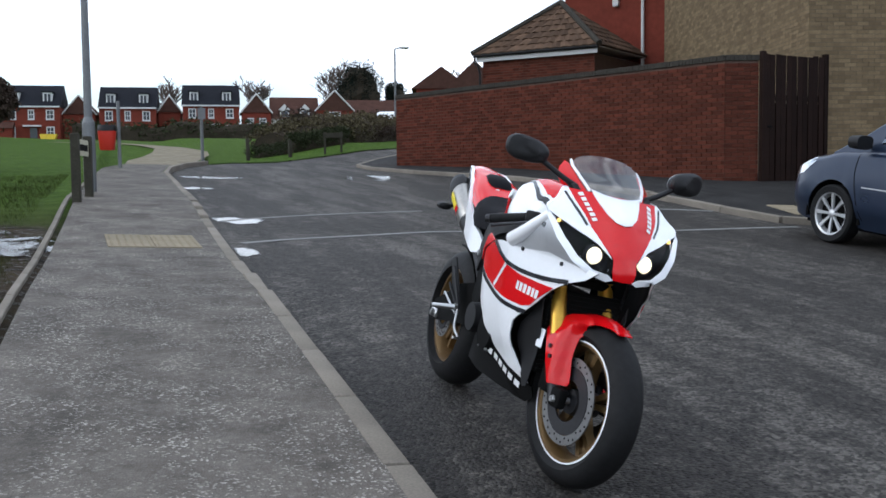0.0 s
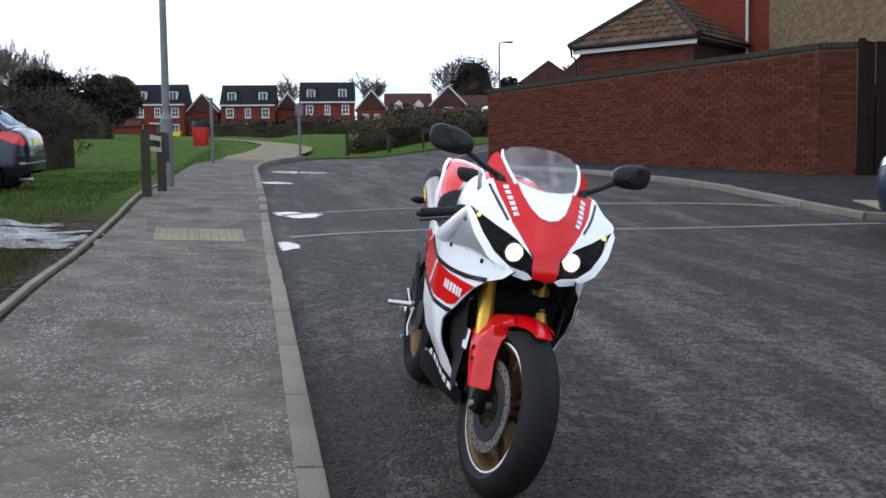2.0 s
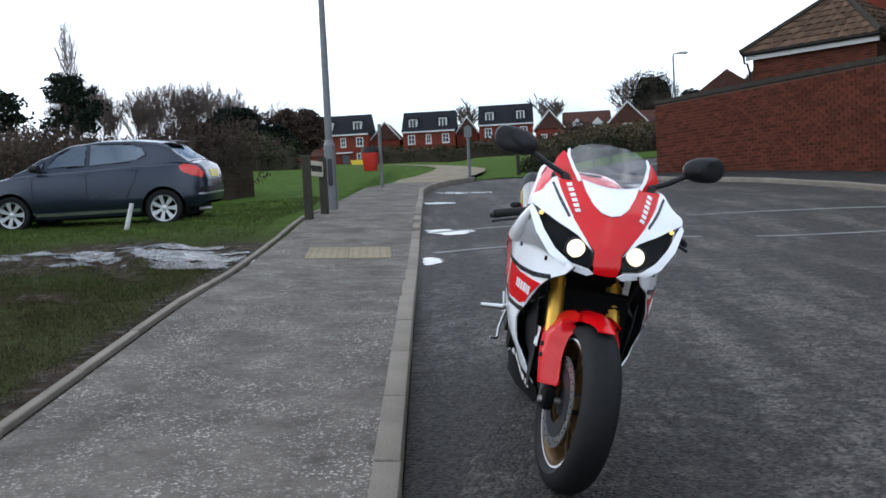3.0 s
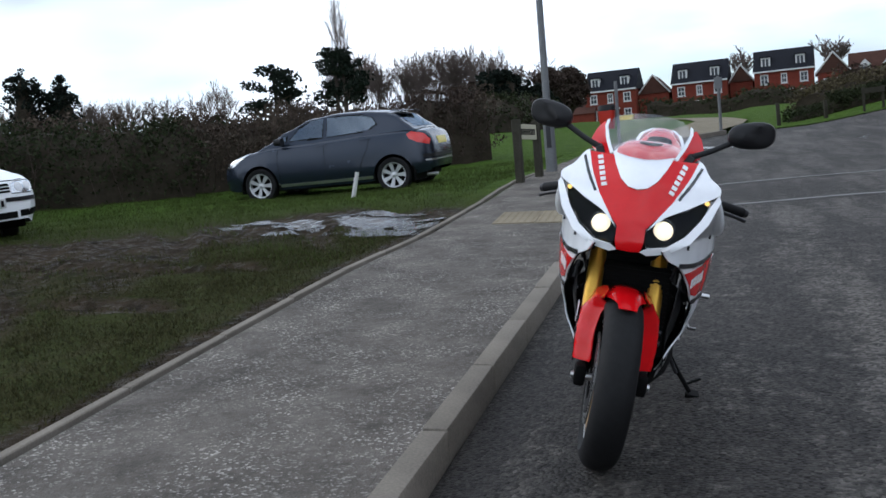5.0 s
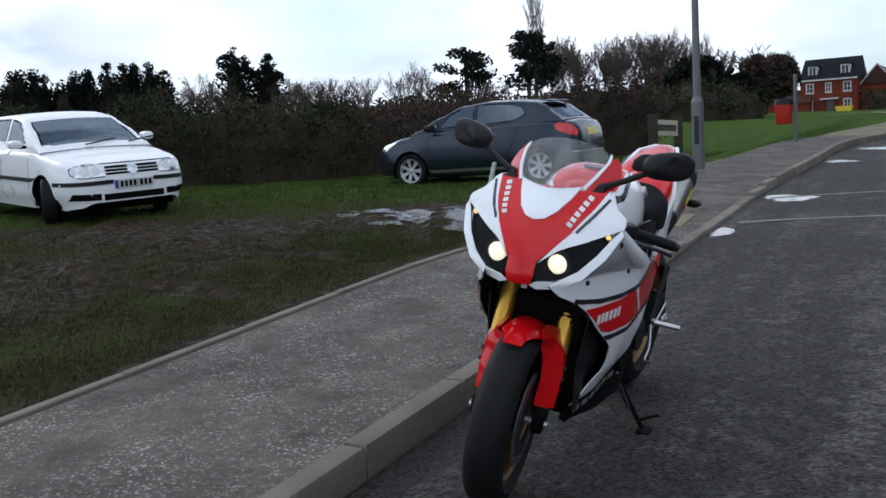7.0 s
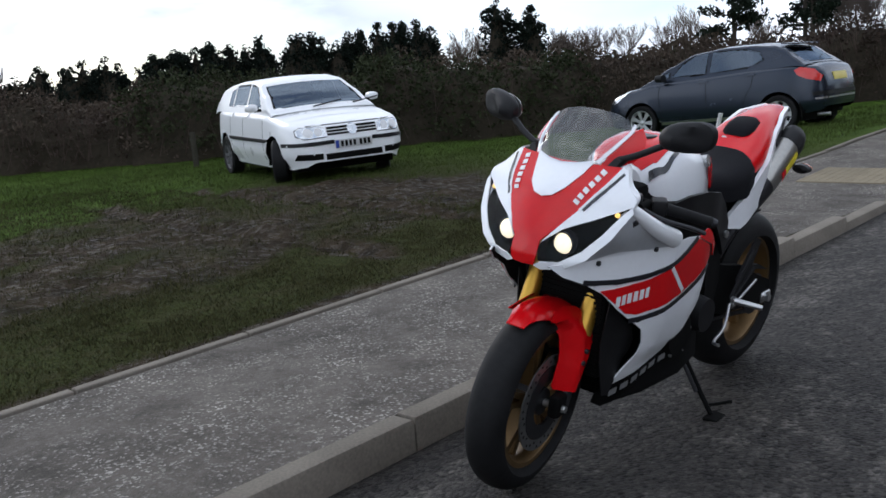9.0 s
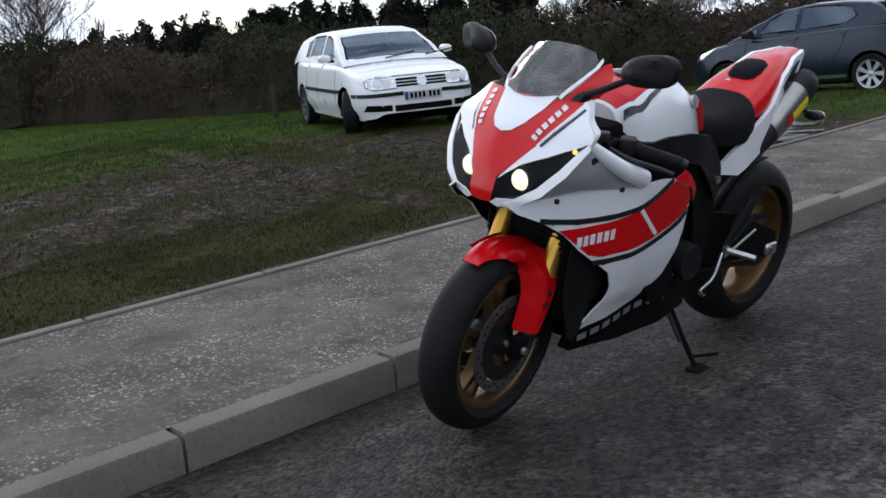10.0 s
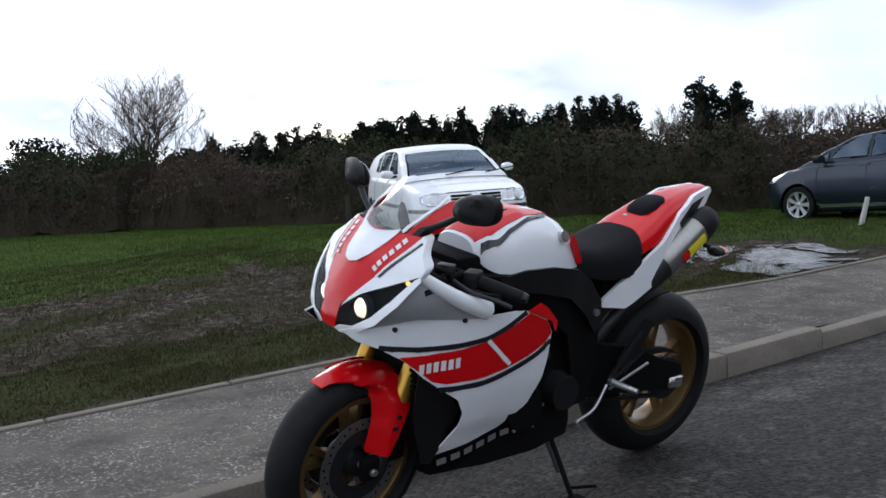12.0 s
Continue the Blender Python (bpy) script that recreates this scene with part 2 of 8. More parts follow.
def thicken(bm, thick):
    """Give an open sheet a back and a rim, each vertex moved in along its normal."""
    bm.normal_update()
    faces = bm.faces[:]
    rim = [e for e in bm.edges if len(e.link_faces) == 1]
    back = {v: bm.verts.new(v.co - v.normal * thick) for v in bm.verts[:]}
    for f in faces:
        bm.faces.new([back[v] for v in reversed(f.verts)])
    for e in rim:
        a, b = e.verts
        loop = e.link_loops[0]
        if loop.vert is not a:
            a, b = b, a
        bm.faces.new((b, a, back[a], back[b]))
    return bm


def panel(outline, place, thick=0.004, cell=0.04, lift=0.0):
    """A curved sheet: an outline in two parameters, carried by place(a, b) on to a surface, with thickness."""
    bm = flat_poly(outline, cell)
    for v in bm.verts:
        v.co = place(v.co.x, v.co.y)
    bmesh.ops.remove_doubles(bm, verts=bm.verts, dist=0.0002)
    bmesh.ops.recalc_face_normals(bm, faces=bm.faces)
    bm.normal_update()
    if lift:
        moves = [(v, v.normal.copy()) for v in bm.verts]
        for v, no in moves:
            v.co += no * lift
    if thick:
        thicken(bm, thick)
    return bm


def clamp(v, lo=0.0, hi=1.0):
    return max(lo, min(hi, v))


def ease(v):
    v = clamp(v)
    return v * v * (3 - 2 * v)


def mix(a, b, k):
    return a + (b - a) * k


def curve1(v, *pairs):
    """Smooth-ish interpolation in a short table of (position, value)."""
    if v <= pairs[0][0]:
        return pairs[0][1]
    for (a, p), (b, q) in zip(pairs, pairs[1:]):
        if v <= b:
            return mix(p, q, ease((v - a) / (b - a)) * 0.5 + 0.5 * (v - a) / (b - a))
    return pairs[-1][1]


# ---- lie of the land ----
def gz(x, y):
    """Height of the road's plane, continued over the whole site."""
    h = -0.0507 * x + 0.0786 * y
    h -= 0.025 * max(0.0, y - 14) + 0.0115 * max(0.0, y - 52)
    # camber of the near carriageway
    h += 0.118 * (1 - clamp((3.15 - x) / 2.1) ** 2) * ease((13.5 - y) / 4) * ease((x - 1.0) / 0.1)
    h += ease((x - 4.2) / 4.8) * clamp(0.2 + 0.06 * (y - 11.7), 0, 0.45 + 0.30 * ease((y - 30) / 10))
    if x > 9:
        h += 0.045 * (min(x, 40) - 9)
    h -= 0.14 * math.exp(-((x + 4.3) / 4) ** 2 - ((y - 18.8) / 3.5) ** 2)
    if x < -0.55:
        h += 0.03 - 0.5 * (1 - math.exp((x + 0.55) / 6)) - 0.05 * max(0, -16 - x) * 0.6
    return h


# ---- ground, road, pavement ----
KERB_X = 1.048          # road face of the kerb, which runs along y


def footway(x, y):
    """Lift of the footway over the road's plane: it falls to the verge and dips at the crossing."""
    high = mix(0.100, 0.124, clamp((x + 0.5) / 1.5))
    dip = ease((y - 8.2) / 2.8) * ease((16.0 - y) / 3.0)
    return mix(high, 0.032, dip)




def mud_amount(x, y):
    """1 where the verge is churned to mud, 0 where grass stands."""
    k = ease((x + 7.6) / 1.5) * ease((-1.7 - x) / 0.9) * ease((10.2 - y) / 3.0 + 0.35) * ease((y + 6) / 3)
    k2 = math.exp(-((x + 1.9) / 1.5) ** 2 - ((y - 12.0) / 1.2) ** 2)
    k3 = math.exp(-((x + 4.3) / 2.6) ** 2 - ((y - 10.6) / 1.3) ** 2)
    n = noise.noise((x * 0.8, y * 0.8, 3.0)) * 0.5 + noise.noise((x * 2.1 + y * 1.2, y * 0.9, 6.0)) * 0.6
    track = 0.0
    for off in (0.0, 1.35):
        q = (y - 7.9 - off) - 0.24 * (-2.5 - x) + 0.12 * math.sin(x * 0.9)
        track = max(track, math.exp(-(q / 0.24) ** 2) * ease((-0.9 - x) / 0.8) * ease((x + 9.5) / 2.0))
    margin = math.exp(-((x + 0.55) / 0.22) ** 2) * ease((13.0 - y) / 2.0)
    return clamp(max(k * 0.62, k2 * 1.2, k3 * 1.05, track * 0.95, margin * 0.9) + n * 0.6)


def ground_height(x, y):
    h = gz(x, y) + (mix(footway(-0.5, y) - 0.045, 0.058, ease((-0.7 - x) / 1.2)) if x < 0.5 else 0.058)
    if -14 < x < -0.4 and -4 < y < 24:
        m = mud_amount(x, y)
        h += 0.018 * noise.noise((x * 1.3, y * 1.3, 0.5)) * ease((-0.6 - x) / 1.0)
        # wheel ruts run from the drive towards the field
        r = (x + 0.62 * (y - 12.0) + 3.0)
        m *= ease((-0.75 - x) / 0.6)
        h -= clamp(m + 0.25) * ease((-0.75 - x) / 0.6) * 0.05 * (math.exp(-((r % 1.45 - 0.7) / 0.17) ** 2)) - clamp(m + 0.25) * ease((-0.75 - x) / 0.6) * 0.03 * math.exp(-((r % 1.45 - 1.02) / 0.14) ** 2)
        for off in (0.0, 1.35):
            # one vehicle's pair of tracks from the drive towards the hedge
            q = (y - 7.9 - off) - 0.24 * (-2.5 - x) + 0.12 * math.sin(x * 0.9)
            fade = ease((-0.9 - x) / 0.8) * ease((x + 9.5) / 2.0)
            h += fade * (0.030 * math.exp(-((abs(q) - 0.22) / 0.09) ** 2) - 0.055 * math.exp(-(q / 0.14) ** 2))
        h += (0.3 + m) * 0.035 * noise.noise((x * 4, y * 4, 1.5)) * ease((-0.9 - x) / 0.5)
    h += 0.09 * math.exp(-((x + 4.8) / 2.2) ** 2 - ((y - 9.0) / 3.2) ** 2)
    if x > -0.34:
        h -= 0.25 if y < 40 and x < 60 else 0.0
    if y < -6:
        h += 0.0
    return h


def stops(lo, near_lo, near_hi, hi, step, growth=1.35):
    out = [near_lo + step * i for i in range(int((near_hi - near_lo) / step) + 1)]
    s, v = step, out[-1]
    while v < hi:
        s *= growth
        v += s
        out.append(v)
    s, v = step, near_lo
    while v > lo:
        s *= growth
        v -= s
        out.insert(0, v)
    return out


def ground_material():
    m = bpy.data.materials.new("grass_and_mud")
    m.use_nodes = True
    n, l = m.node_tree.nodes, m.node_tree.links
    p = n["Principled BSDF"]
    tc = n.new("ShaderNodeTexCoord")
    att = n.new("ShaderNodeAttribute")
    att.attribute_name = "mud"

    def noise_node(scale, detail=6.0):
        t = n.new("ShaderNodeTexNoise")
        t.inputs["Scale"].default_value, t.inputs["Detail"].default_value = scale, detail
        l.new(tc.outputs["Object"], t.inputs["Vector"])
        return t

    def ramp(src, a, ca, b, cb):
        r = n.new("ShaderNodeValToRGB")
        r.color_ramp.elements[0].position, r.color_ramp.elements[0].color = a, (*ca, 1)
        r.color_ramp.elements[1].position, r.color_ramp.elements[1].color = b, (*cb, 1)
        l.new(src, r.inputs["Fac"])
        return r

    lush = n.new("ShaderNodeAttribute")
    lush.attribute_name = "lush"
    big, mid, fine = noise_node(0.35), noise_node(4.0), noise_node(45.0)
    grass = ramp(fine.outputs["Fac"], 0.3, (0.020, 0.025, 0.008), 0.72, (0.056, 0.064, 0.021))
    dry = ramp(fine.outputs["Fac"], 0.3, (0.024, 0.025, 0.010), 0.72, (0.064, 0.060, 0.026))
    mud = ramp(mid.outputs["Fac"], 0.3, (0.013, 0.0095, 0.0060), 0.7, (0.050, 0.0370, 0.0235))
    gm = n.new("ShaderNodeMixRGB")
    pick = n.new("ShaderNodeMapRange")
    pick.inputs["From Min"].default_value, pick.inputs["From Max"].default_value = 0.5, 0.68
    l.new(mid.outputs["Fac"], pick.inputs["Value"])
    l.new(pick.outputs[0], gm.inputs[0])
    l.new(grass.outputs[0], gm.inputs[1])
    l.new(dry.outputs[0], gm.inputs[2])
    add = n.new("ShaderNodeMath")
    add.operation = "MULTIPLY_ADD"
    l.new(fine.outputs["Fac"], add.inputs[0])
    add.inputs[1].default_value = 0.9
    l.new(att.outputs["Fac"], add.inputs[2])
    edge = n.new("ShaderNodeMapRange")
    edge.inputs["From Min"].default_value, edge.inputs["From Max"].default_value = 0.78, 1.06
    l.new(add.outputs[0], edge.inputs["Value"])
    mm = n.new("ShaderNodeMixRGB")
    l.new(edge.outputs[0], mm.inputs[0])
    lawn = ramp(mid.outputs["Fac"], 0.3, (0.030, 0.062, 0.008), 0.7, (0.075, 0.130, 0.020))
    lm = n.new("ShaderNodeMixRGB")
    l.new(lush.outputs["Fac"], lm.inputs[0])
    l.new(gm.outputs[0], lm.inputs[1])
    l.new(lawn.outputs[0], lm.inputs[2])
    l.new(lm.outputs[0], mm.inputs[1])
    l.new(mud.outputs[0], mm.inputs[2])
    l.new(mm.outputs[0], p.inputs["Base Color"])
    clod = noise_node(13.0)
    wet = n.new("ShaderNodeMapRange")
    wet.inputs["From Min"].default_value, wet.inputs["From Max"].default_value = 0.45, 0.62
    wet.inputs["To Min"].default_value, wet.inputs["To Max"].default_value = 0.80, 0.42
    l.new(clod.outputs["Fac"], wet.inputs["Value"])
    gloss = n.new("ShaderNodeMapRange")
    gloss.inputs["To Min"].default_value, gloss.inputs["To Max"].default_value = 0.03, 0.03
    l.new(edge.outputs[0], gloss.inputs["Value"])
    l.new(gloss.outputs[0], p.inputs["Specular IOR Level"])
    rough = n.new("ShaderNodeMixRGB")
    rough.inputs[1].default_value = (0.9, 0.9, 0.9, 1)
    l.new(edge.outputs[0], rough.inputs[0])
    l.new(wet.outputs[0], rough.inputs[2])
    l.new(rough.outputs[0], p.inputs["Roughness"])
    bp = n.new("ShaderNodeBump")
    bp.inputs["Strength"].default_value, bp.inputs["Distance"].default_value = 0.9, 0.05
    hsum = n.new("ShaderNodeMath")
    l.new(clod.outputs["Fac"], hsum.inputs[0])
    l.new(fine.outputs["Fac"], hsum.inputs[1])
    l.new(hsum.outputs[0], bp.inputs["Height"])
    l.new(bp.outputs[0], p.inputs["Normal"])
    return m


def build_ground():
    xs = stops(-900, -12.0, -0.3, 900, 0.15)
    ys = stops(-300, 0.5, 16.5, 1500, 0.16)
    verts = [(x, y, ground_height(x, y)) for y in ys for x in xs]
    w = len(xs)
    faces = [(j * w + i, j * w + i + 1, (j + 1) * w + i + 1, (j + 1) * w + i) for j in range(len(ys) - 1) for i in range(w - 1)]
    me = bpy.data.meshes.new("ground")
    me.from_pydata(verts, [], faces)
    me.materials.append(ground_material())
    lay = me.attributes.new("mud", "FLOAT", "POINT")
    lay.data.foreach_set("value", [mud_amount(x, y) if -14 < x < 0 and -6 < y < 24 else 0.0 for x, y, z in verts])
    lay = me.attributes.new("lush", "FLOAT", "POINT")
    lay.data.foreach_set("value", [0.9 * max(ease((y - 11.5) / 5), 0.85 * ease((-5.8 - x - 0.25 * y) / 2.6 + 1.0) * ease((-4.5 - x) / 2.5)) for x, y, z in verts])
    for f in me.polygons:
        f.use_smooth = True
    tagged(new("ground", me), "grass field with churned muddy verge rising to far houses", "ground", kind="structure")


build_ground()


def speckled(name, base, chips, scale, amount, rough, bump, patch=0.25):
    """Stony surface: dark binder with pale chips, patches and fine relief."""
    m = shader(name, base, rough, var=patch, coarse=0.9, fine=25, bump=0)
    n, l = m.node_tree.nodes, m.node_tree.links
    p = n["Principled BSDF"]
    src = p.inputs["Base Color"].links[0].from_socket
    tc = n.new("ShaderNodeTexCoord")
    vo = n.new("ShaderNodeTexVoronoi")
    vo.inputs["Scale"].default_value = scale
    no = n.new("ShaderNodeTexNoise")
    no.inputs["Scale"].default_value, no.inputs["Detail"].default_value = scale * 0.6, 3.0
    l.new(tc.outputs["Object"], vo.inputs["Vector"])
    l.new(tc.outputs["Object"], no.inputs["Vector"])
    sep = n.new("ShaderNodeSeparateColor")
    l.new(vo.outputs["Color"], sep.inputs[0])
    pick = n.new("ShaderNodeMapRange")
    pick.inputs["From Min"].default_value, pick.inputs["From Max"].default_value = 1 - amount - 0.1, 1 - amount + 0.1
    l.new(sep.outputs[0], pick.inputs["Value"])
    mx = n.new("ShaderNodeMixRGB")
    mx.inputs[2].default_value = (*chips, 1)
    worn = n.new("ShaderNodeTexNoise")
    worn.inputs["Scale"].default_value, worn.inputs["Detail"].default_value = 3.2, 6.0
    l.new(tc.outputs["Object"], worn.inputs["Vector"])
    bare = n.new("ShaderNodeMapRange")
    bare.inputs["From Min"].default_value, bare.inputs["From Max"].default_value = 0.38, 0.62
    bare.inputs["To Min"].default_value = 0.12
    l.new(worn.outputs["Fac"], bare.inputs["Value"])
    share = n.new("ShaderNodeMath")
    share.operation = "MULTIPLY"
    l.new(pick.outputs[0], share.inputs[0])
    l.new(bare.outputs[0], share.inputs[1])
    l.new(share.outputs[0], mx.inputs[0])
    l.new(src, mx.inputs[1])
    big = n.new("ShaderNodeTexNoise")
    big.inputs["Scale"].default_value, big.inputs["Detail"].default_value = 2.4, 10.0
    big.inputs["Roughness"].default_value = 0.68
    l.new(tc.outputs["Object"], big.inputs["Vector"])
    br = n.new("ShaderNodeMapRange")
    br.inputs["From Min"].default_value, br.inputs["From Max"].default_value = 0.3, 0.7
    br.inputs["To Min"].default_value, br.inputs["To Max"].default_value = 0.55, 1.42
    l.new(big.outputs["Fac"], br.inputs["Value"])
    sc = n.new("ShaderNodeVectorMath")
    sc.operation = "SCALE"
    l.new(mx.outputs[0], sc.inputs[0])
    l.new(br.outputs[0], sc.inputs["Scale"])
    l.new(sc.outputs[0], p.inputs["Base Color"])
    bp = n.new("ShaderNodeBump")
    bp.inputs["Strength"].default_value, bp.inputs["Distance"].default_value = bump, 0.006
    l.new(vo.outputs["Distance"], bp.inputs["Height"])
    l.new(bp.outputs[0], p.inputs["Normal"])
    return m


PAVING = speckled("pale_chipped_pavement", (0.098, 0.0875, 0.0760), (0.34, 0.318, 0.290), 105, 0.115, 0.8, 0.8, 0.35)


def worn_asphalt():
    """Coarse stones in a dark binder: bared pale stone in long scrubbed streaks, less of it along the gutter and far
    side.
    """
    m = bpy.data.materials.new("worn_asphalt")
    m.use_nodes = True
    n, l = m.node_tree.nodes, m.node_tree.links
    p = n["Principled BSDF"]
    p.inputs["Roughness"].default_value, p.inputs["Specular IOR Level"].default_value = 0.72, 0.12
    tc = n.new("ShaderNodeTexCoord")

    def noisy(scale, detail, rough, vec=None):
        t = n.new("ShaderNodeTexNoise")
        t.inputs["Scale"].default_value, t.inputs["Detail"].default_value, t.inputs["Roughness"].default_value = scale, detail, rough
        l.new(vec or tc.outputs["Object"], t.inputs["Vector"])
        return t.outputs["Fac"]

    def span(src, a, b, c, d):
        r = n.new("ShaderNodeMapRange")
        for k, v in (("From Min", a), ("From Max", b), ("To Min", c), ("To Max", d)):
            r.inputs[k].default_value = v
        l.new(src, r.inputs["Value"])
        return r.outputs[0]

    def maths(op, x, y):
        q = n.new("ShaderNodeMath")
        q.operation = op
        for i, v in enumerate((x, y)):
            if isinstance(v, float):
                q.inputs[i].default_value = v
            else:
                l.new(v, q.inputs[i])
        return q.outputs[0]

    mp = n.new("ShaderNodeMapping")
    mp.inputs["Rotation"].default_value = (0, 0, radians(3))
    mp.inputs["Scale"].default_value = (2.4, 0.38, 1.0)
    l.new(tc.outputs["Object"], mp.inputs["Vector"])
    stones = n.new("ShaderNodeTexVoronoi")
    stones.inputs["Scale"].default_value = 62.0
    l.new(tc.outputs["Object"], stones.inputs["Vector"])
    sep, xyz = n.new("ShaderNodeSeparateColor"), n.new("ShaderNodeSeparateXYZ")
    l.new(stones.outputs["Color"], sep.inputs[0])
    l.new(tc.outputs["Object"], xyz.inputs[0])
    streak = noisy(1.0, 6.0, 0.62, mp.outputs[0])
    clump = noisy(7.5, 8.0, 0.72)
    fine = noisy(38.0, 4.0, 0.6)
    # how much pale stone shows: streaks and clumps, less by the gutter and far side
    ragged = maths("ADD", xyz.outputs["X"], span(clump, 0.3, 0.7, -0.45, 0.45))
    gutter = maths("MULTIPLY", span(ragged, 1.7, 2.9, 0.0, 1.0), span(ragged, 4.6, 6.2, 1.0, 0.0))
    bare = maths("ADD", maths("MULTIPLY", streak, 0.85), maths("MULTIPLY", clump, 0.75))
    bare = maths("ADD", bare, span(gutter, 0.0, 1.0, -0.01, 0.02))
    bare = maths("ADD", bare, maths("MULTIPLY", fine, 0.35))
    pale = span(bare, 0.95, 1.13, 0.0, 1.0)
    stone = span(sep.outputs[0], 0.25, 0.95, 0.12, 1.0)
    pick = maths("MULTIPLY", pale, stone)
    grain = span(maths("ADD", fine, sep.outputs[1]), 0.5, 1.5, 0.42, 1.75)
    dark = n.new("ShaderNodeVectorMath")
    dark.operation = "SCALE"
    dark.inputs[0].default_value = (0.0290, 0.0265, 0.0240)
    l.new(maths("MULTIPLY", grain, span(gutter, 0.0, 1.0, 1.08, 1.05)), dark.inputs["Scale"])
    mx = n.new("ShaderNodeMixRGB")
    mx.inputs[2].default_value = (0.148, 0.136, 0.120, 1)
    l.new(pick, mx.inputs[0])
    l.new(dark.outputs[0], mx.inputs[1])
    l.new(mx.outputs[0], p.inputs["Base Color"])
    bp = n.new("ShaderNodeBump")
    bp.inputs["Strength"].default_value, bp.inputs["Distance"].default_value = 1.0, 0.012
    l.new(maths("ADD", maths("MULTIPLY", stones.outputs["Distance"], -0.9), clump), bp.inputs["Height"])
    l.new(bp.outputs[0], p.inputs["Normal"])
    return m


ASPHALT = worn_asphalt()
DARK_TARMAC = speckled("dark_tarmac_footway", (0.020, 0.0195, 0.019), (0.05, 0.048, 0.047), 110, 0.2, 0.8, 0.5, 0.25)
KERB_STONE = shader("kerb_concrete", (0.178, 0.158, 0.132), 0.85, var=0.28, coarse=3.5, fine=90, bump=0.4)
tint_by_object(KERB_STONE, 0.85, 1.12)
GRAVEL = speckled("buff_hoggin_path", (0.17, 0.145, 0.10), (0.25, 0.22, 0.17), 60, 0.25, 0.9, 0.4, 0.2)
BUFF_SLAB = shader("buff_tactile_concrete", (0.21, 0.178, 0.125), 0.85, var=0.2, coarse=4, fine=80, bump=0.3)
tint_by_object(BUFF_SLAB, 0.85, 1.1)
ROAD_LINE = shader("worn_white_road_paint", (0.17, 0.17, 0.165), 0.7, var=0.45, coarse=6, fine=70, bump=0.3)


def water_material(name="puddle_water", ripple=0.004):
    m = bpy.data.materials.new(name)
    m.use_nodes = True
    p = m.node_tree.nodes["Principled BSDF"]
    p.inputs["Base Color"].default_value = (0.035, 0.030, 0.025, 1)
    p.inputs["Roughness"].default_value = 0.08
    p.inputs["IOR"].default_value = 1.33
    n, l = m.node_tree.nodes, m.node_tree.links
    tc, rip, bp = n.new("ShaderNodeTexCoord"), n.new("ShaderNodeTexNoise"), n.new("ShaderNodeBump")
    rip.inputs["Scale"].default_value, rip.inputs["Detail"].default_value = 14.0, 4.0
    bp.inputs["Strength"].default_value, bp.inputs["Distance"].default_value = 0.6, ripple
    l.new(tc.outputs["Object"], rip.inputs["Vector"])
    l.new(rip.outputs["Fac"], bp.inputs["Height"])
    l.new(bp.outputs[0], p.inputs["Normal"])
    att, brk, add, cut = n.new("ShaderNodeAttribute"), n.new("ShaderNodeTexNoise"), n.new("ShaderNodeMath"), n.new("ShaderNodeMapRange")
    att.attribute_name = "deep"
    brk.inputs["Scale"].default_value, brk.inputs["Detail"].default_value = 6.0, 6.0
    l.new(tc.outputs["Object"], brk.inputs["Vector"])
    l.new(att.outputs["Fac"], add.inputs[0])
    l.new(brk.outputs["Fac"], add.inputs[1])
    cut.inputs["From Min"].default_value, cut.inputs["From Max"].default_value = 0.68, 0.86
    l.new(add.outputs[0], cut.inputs["Value"])
    dry, mx = n.new("ShaderNodeBsdfTransparent"), n.new("ShaderNodeMixShader")
    l.new(cut.outputs[0], mx.inputs[0])
    l.new(dry.outputs[0], mx.inputs[1])
    l.new(p.outputs[0], mx.inputs[2])
    l.new(mx.outputs[0], n["Material Output"].inputs["Surface"])
    return m


WATER = water_material()
MUD_WATER = water_material("muddy_water", 0.030)


def draped(name, outline, lift, material, label, category, cell=0.8, depth=0.0, kind="structure", height=gz):
    """A sheet that follows the lie of the land, with a skirt of the given depth."""
    bm = flat_poly(outline, cell)
    for v in bm.verts:
        v.co.z = height(v.co.x, v.co.y) + lift
    if depth:
        r = bmesh.ops.extrude_face_region(bm, geom=bm.faces[:])
        for v in r["geom"]:
            if isinstance(v, bmesh.types.BMVert):
                v.co.z -= depth
    ob = part(name, bm, material)
    return tagged(ob, label, category, kind=kind)


FAR_KERB = [(13.9, 38.2), (8.9, 33.2), (7.3, 31.2), (6.45, 29.6), (6.4, 27.9), (6.75, 25.0), (7.5, 20.9), (7.75, 17.8), (7.72, 15.6), (7.85, 13.9), (8.1, 13.0), (9.0, 12.4), (14, 11.6)]
ROAD_EDGE = [(KERB_X, -25), (KERB_X, 20), (1.04, 23.2), (1.25, 26), (1.75, 29), (2.5, 32), (3.4, 34.2), (4.4, 35.5), (5.6, 35.8), (7.0, 35.6), (8.8, 36.2), (12, 39), (17, 45.5), (26, 62), (34, 70), (23, 50)] + FAR_KERB + [(30, 11), (30, -25)]
draped("road", ROAD_EDGE, 0.0, ASPHALT, "worn grey asphalt estate road with faint pale lines", "road", 1.0)
RIGHT_WALK = [(34, 70), (23, 50)] + FAR_KERB + [(30, 11), (30, 45), (45, 70)]
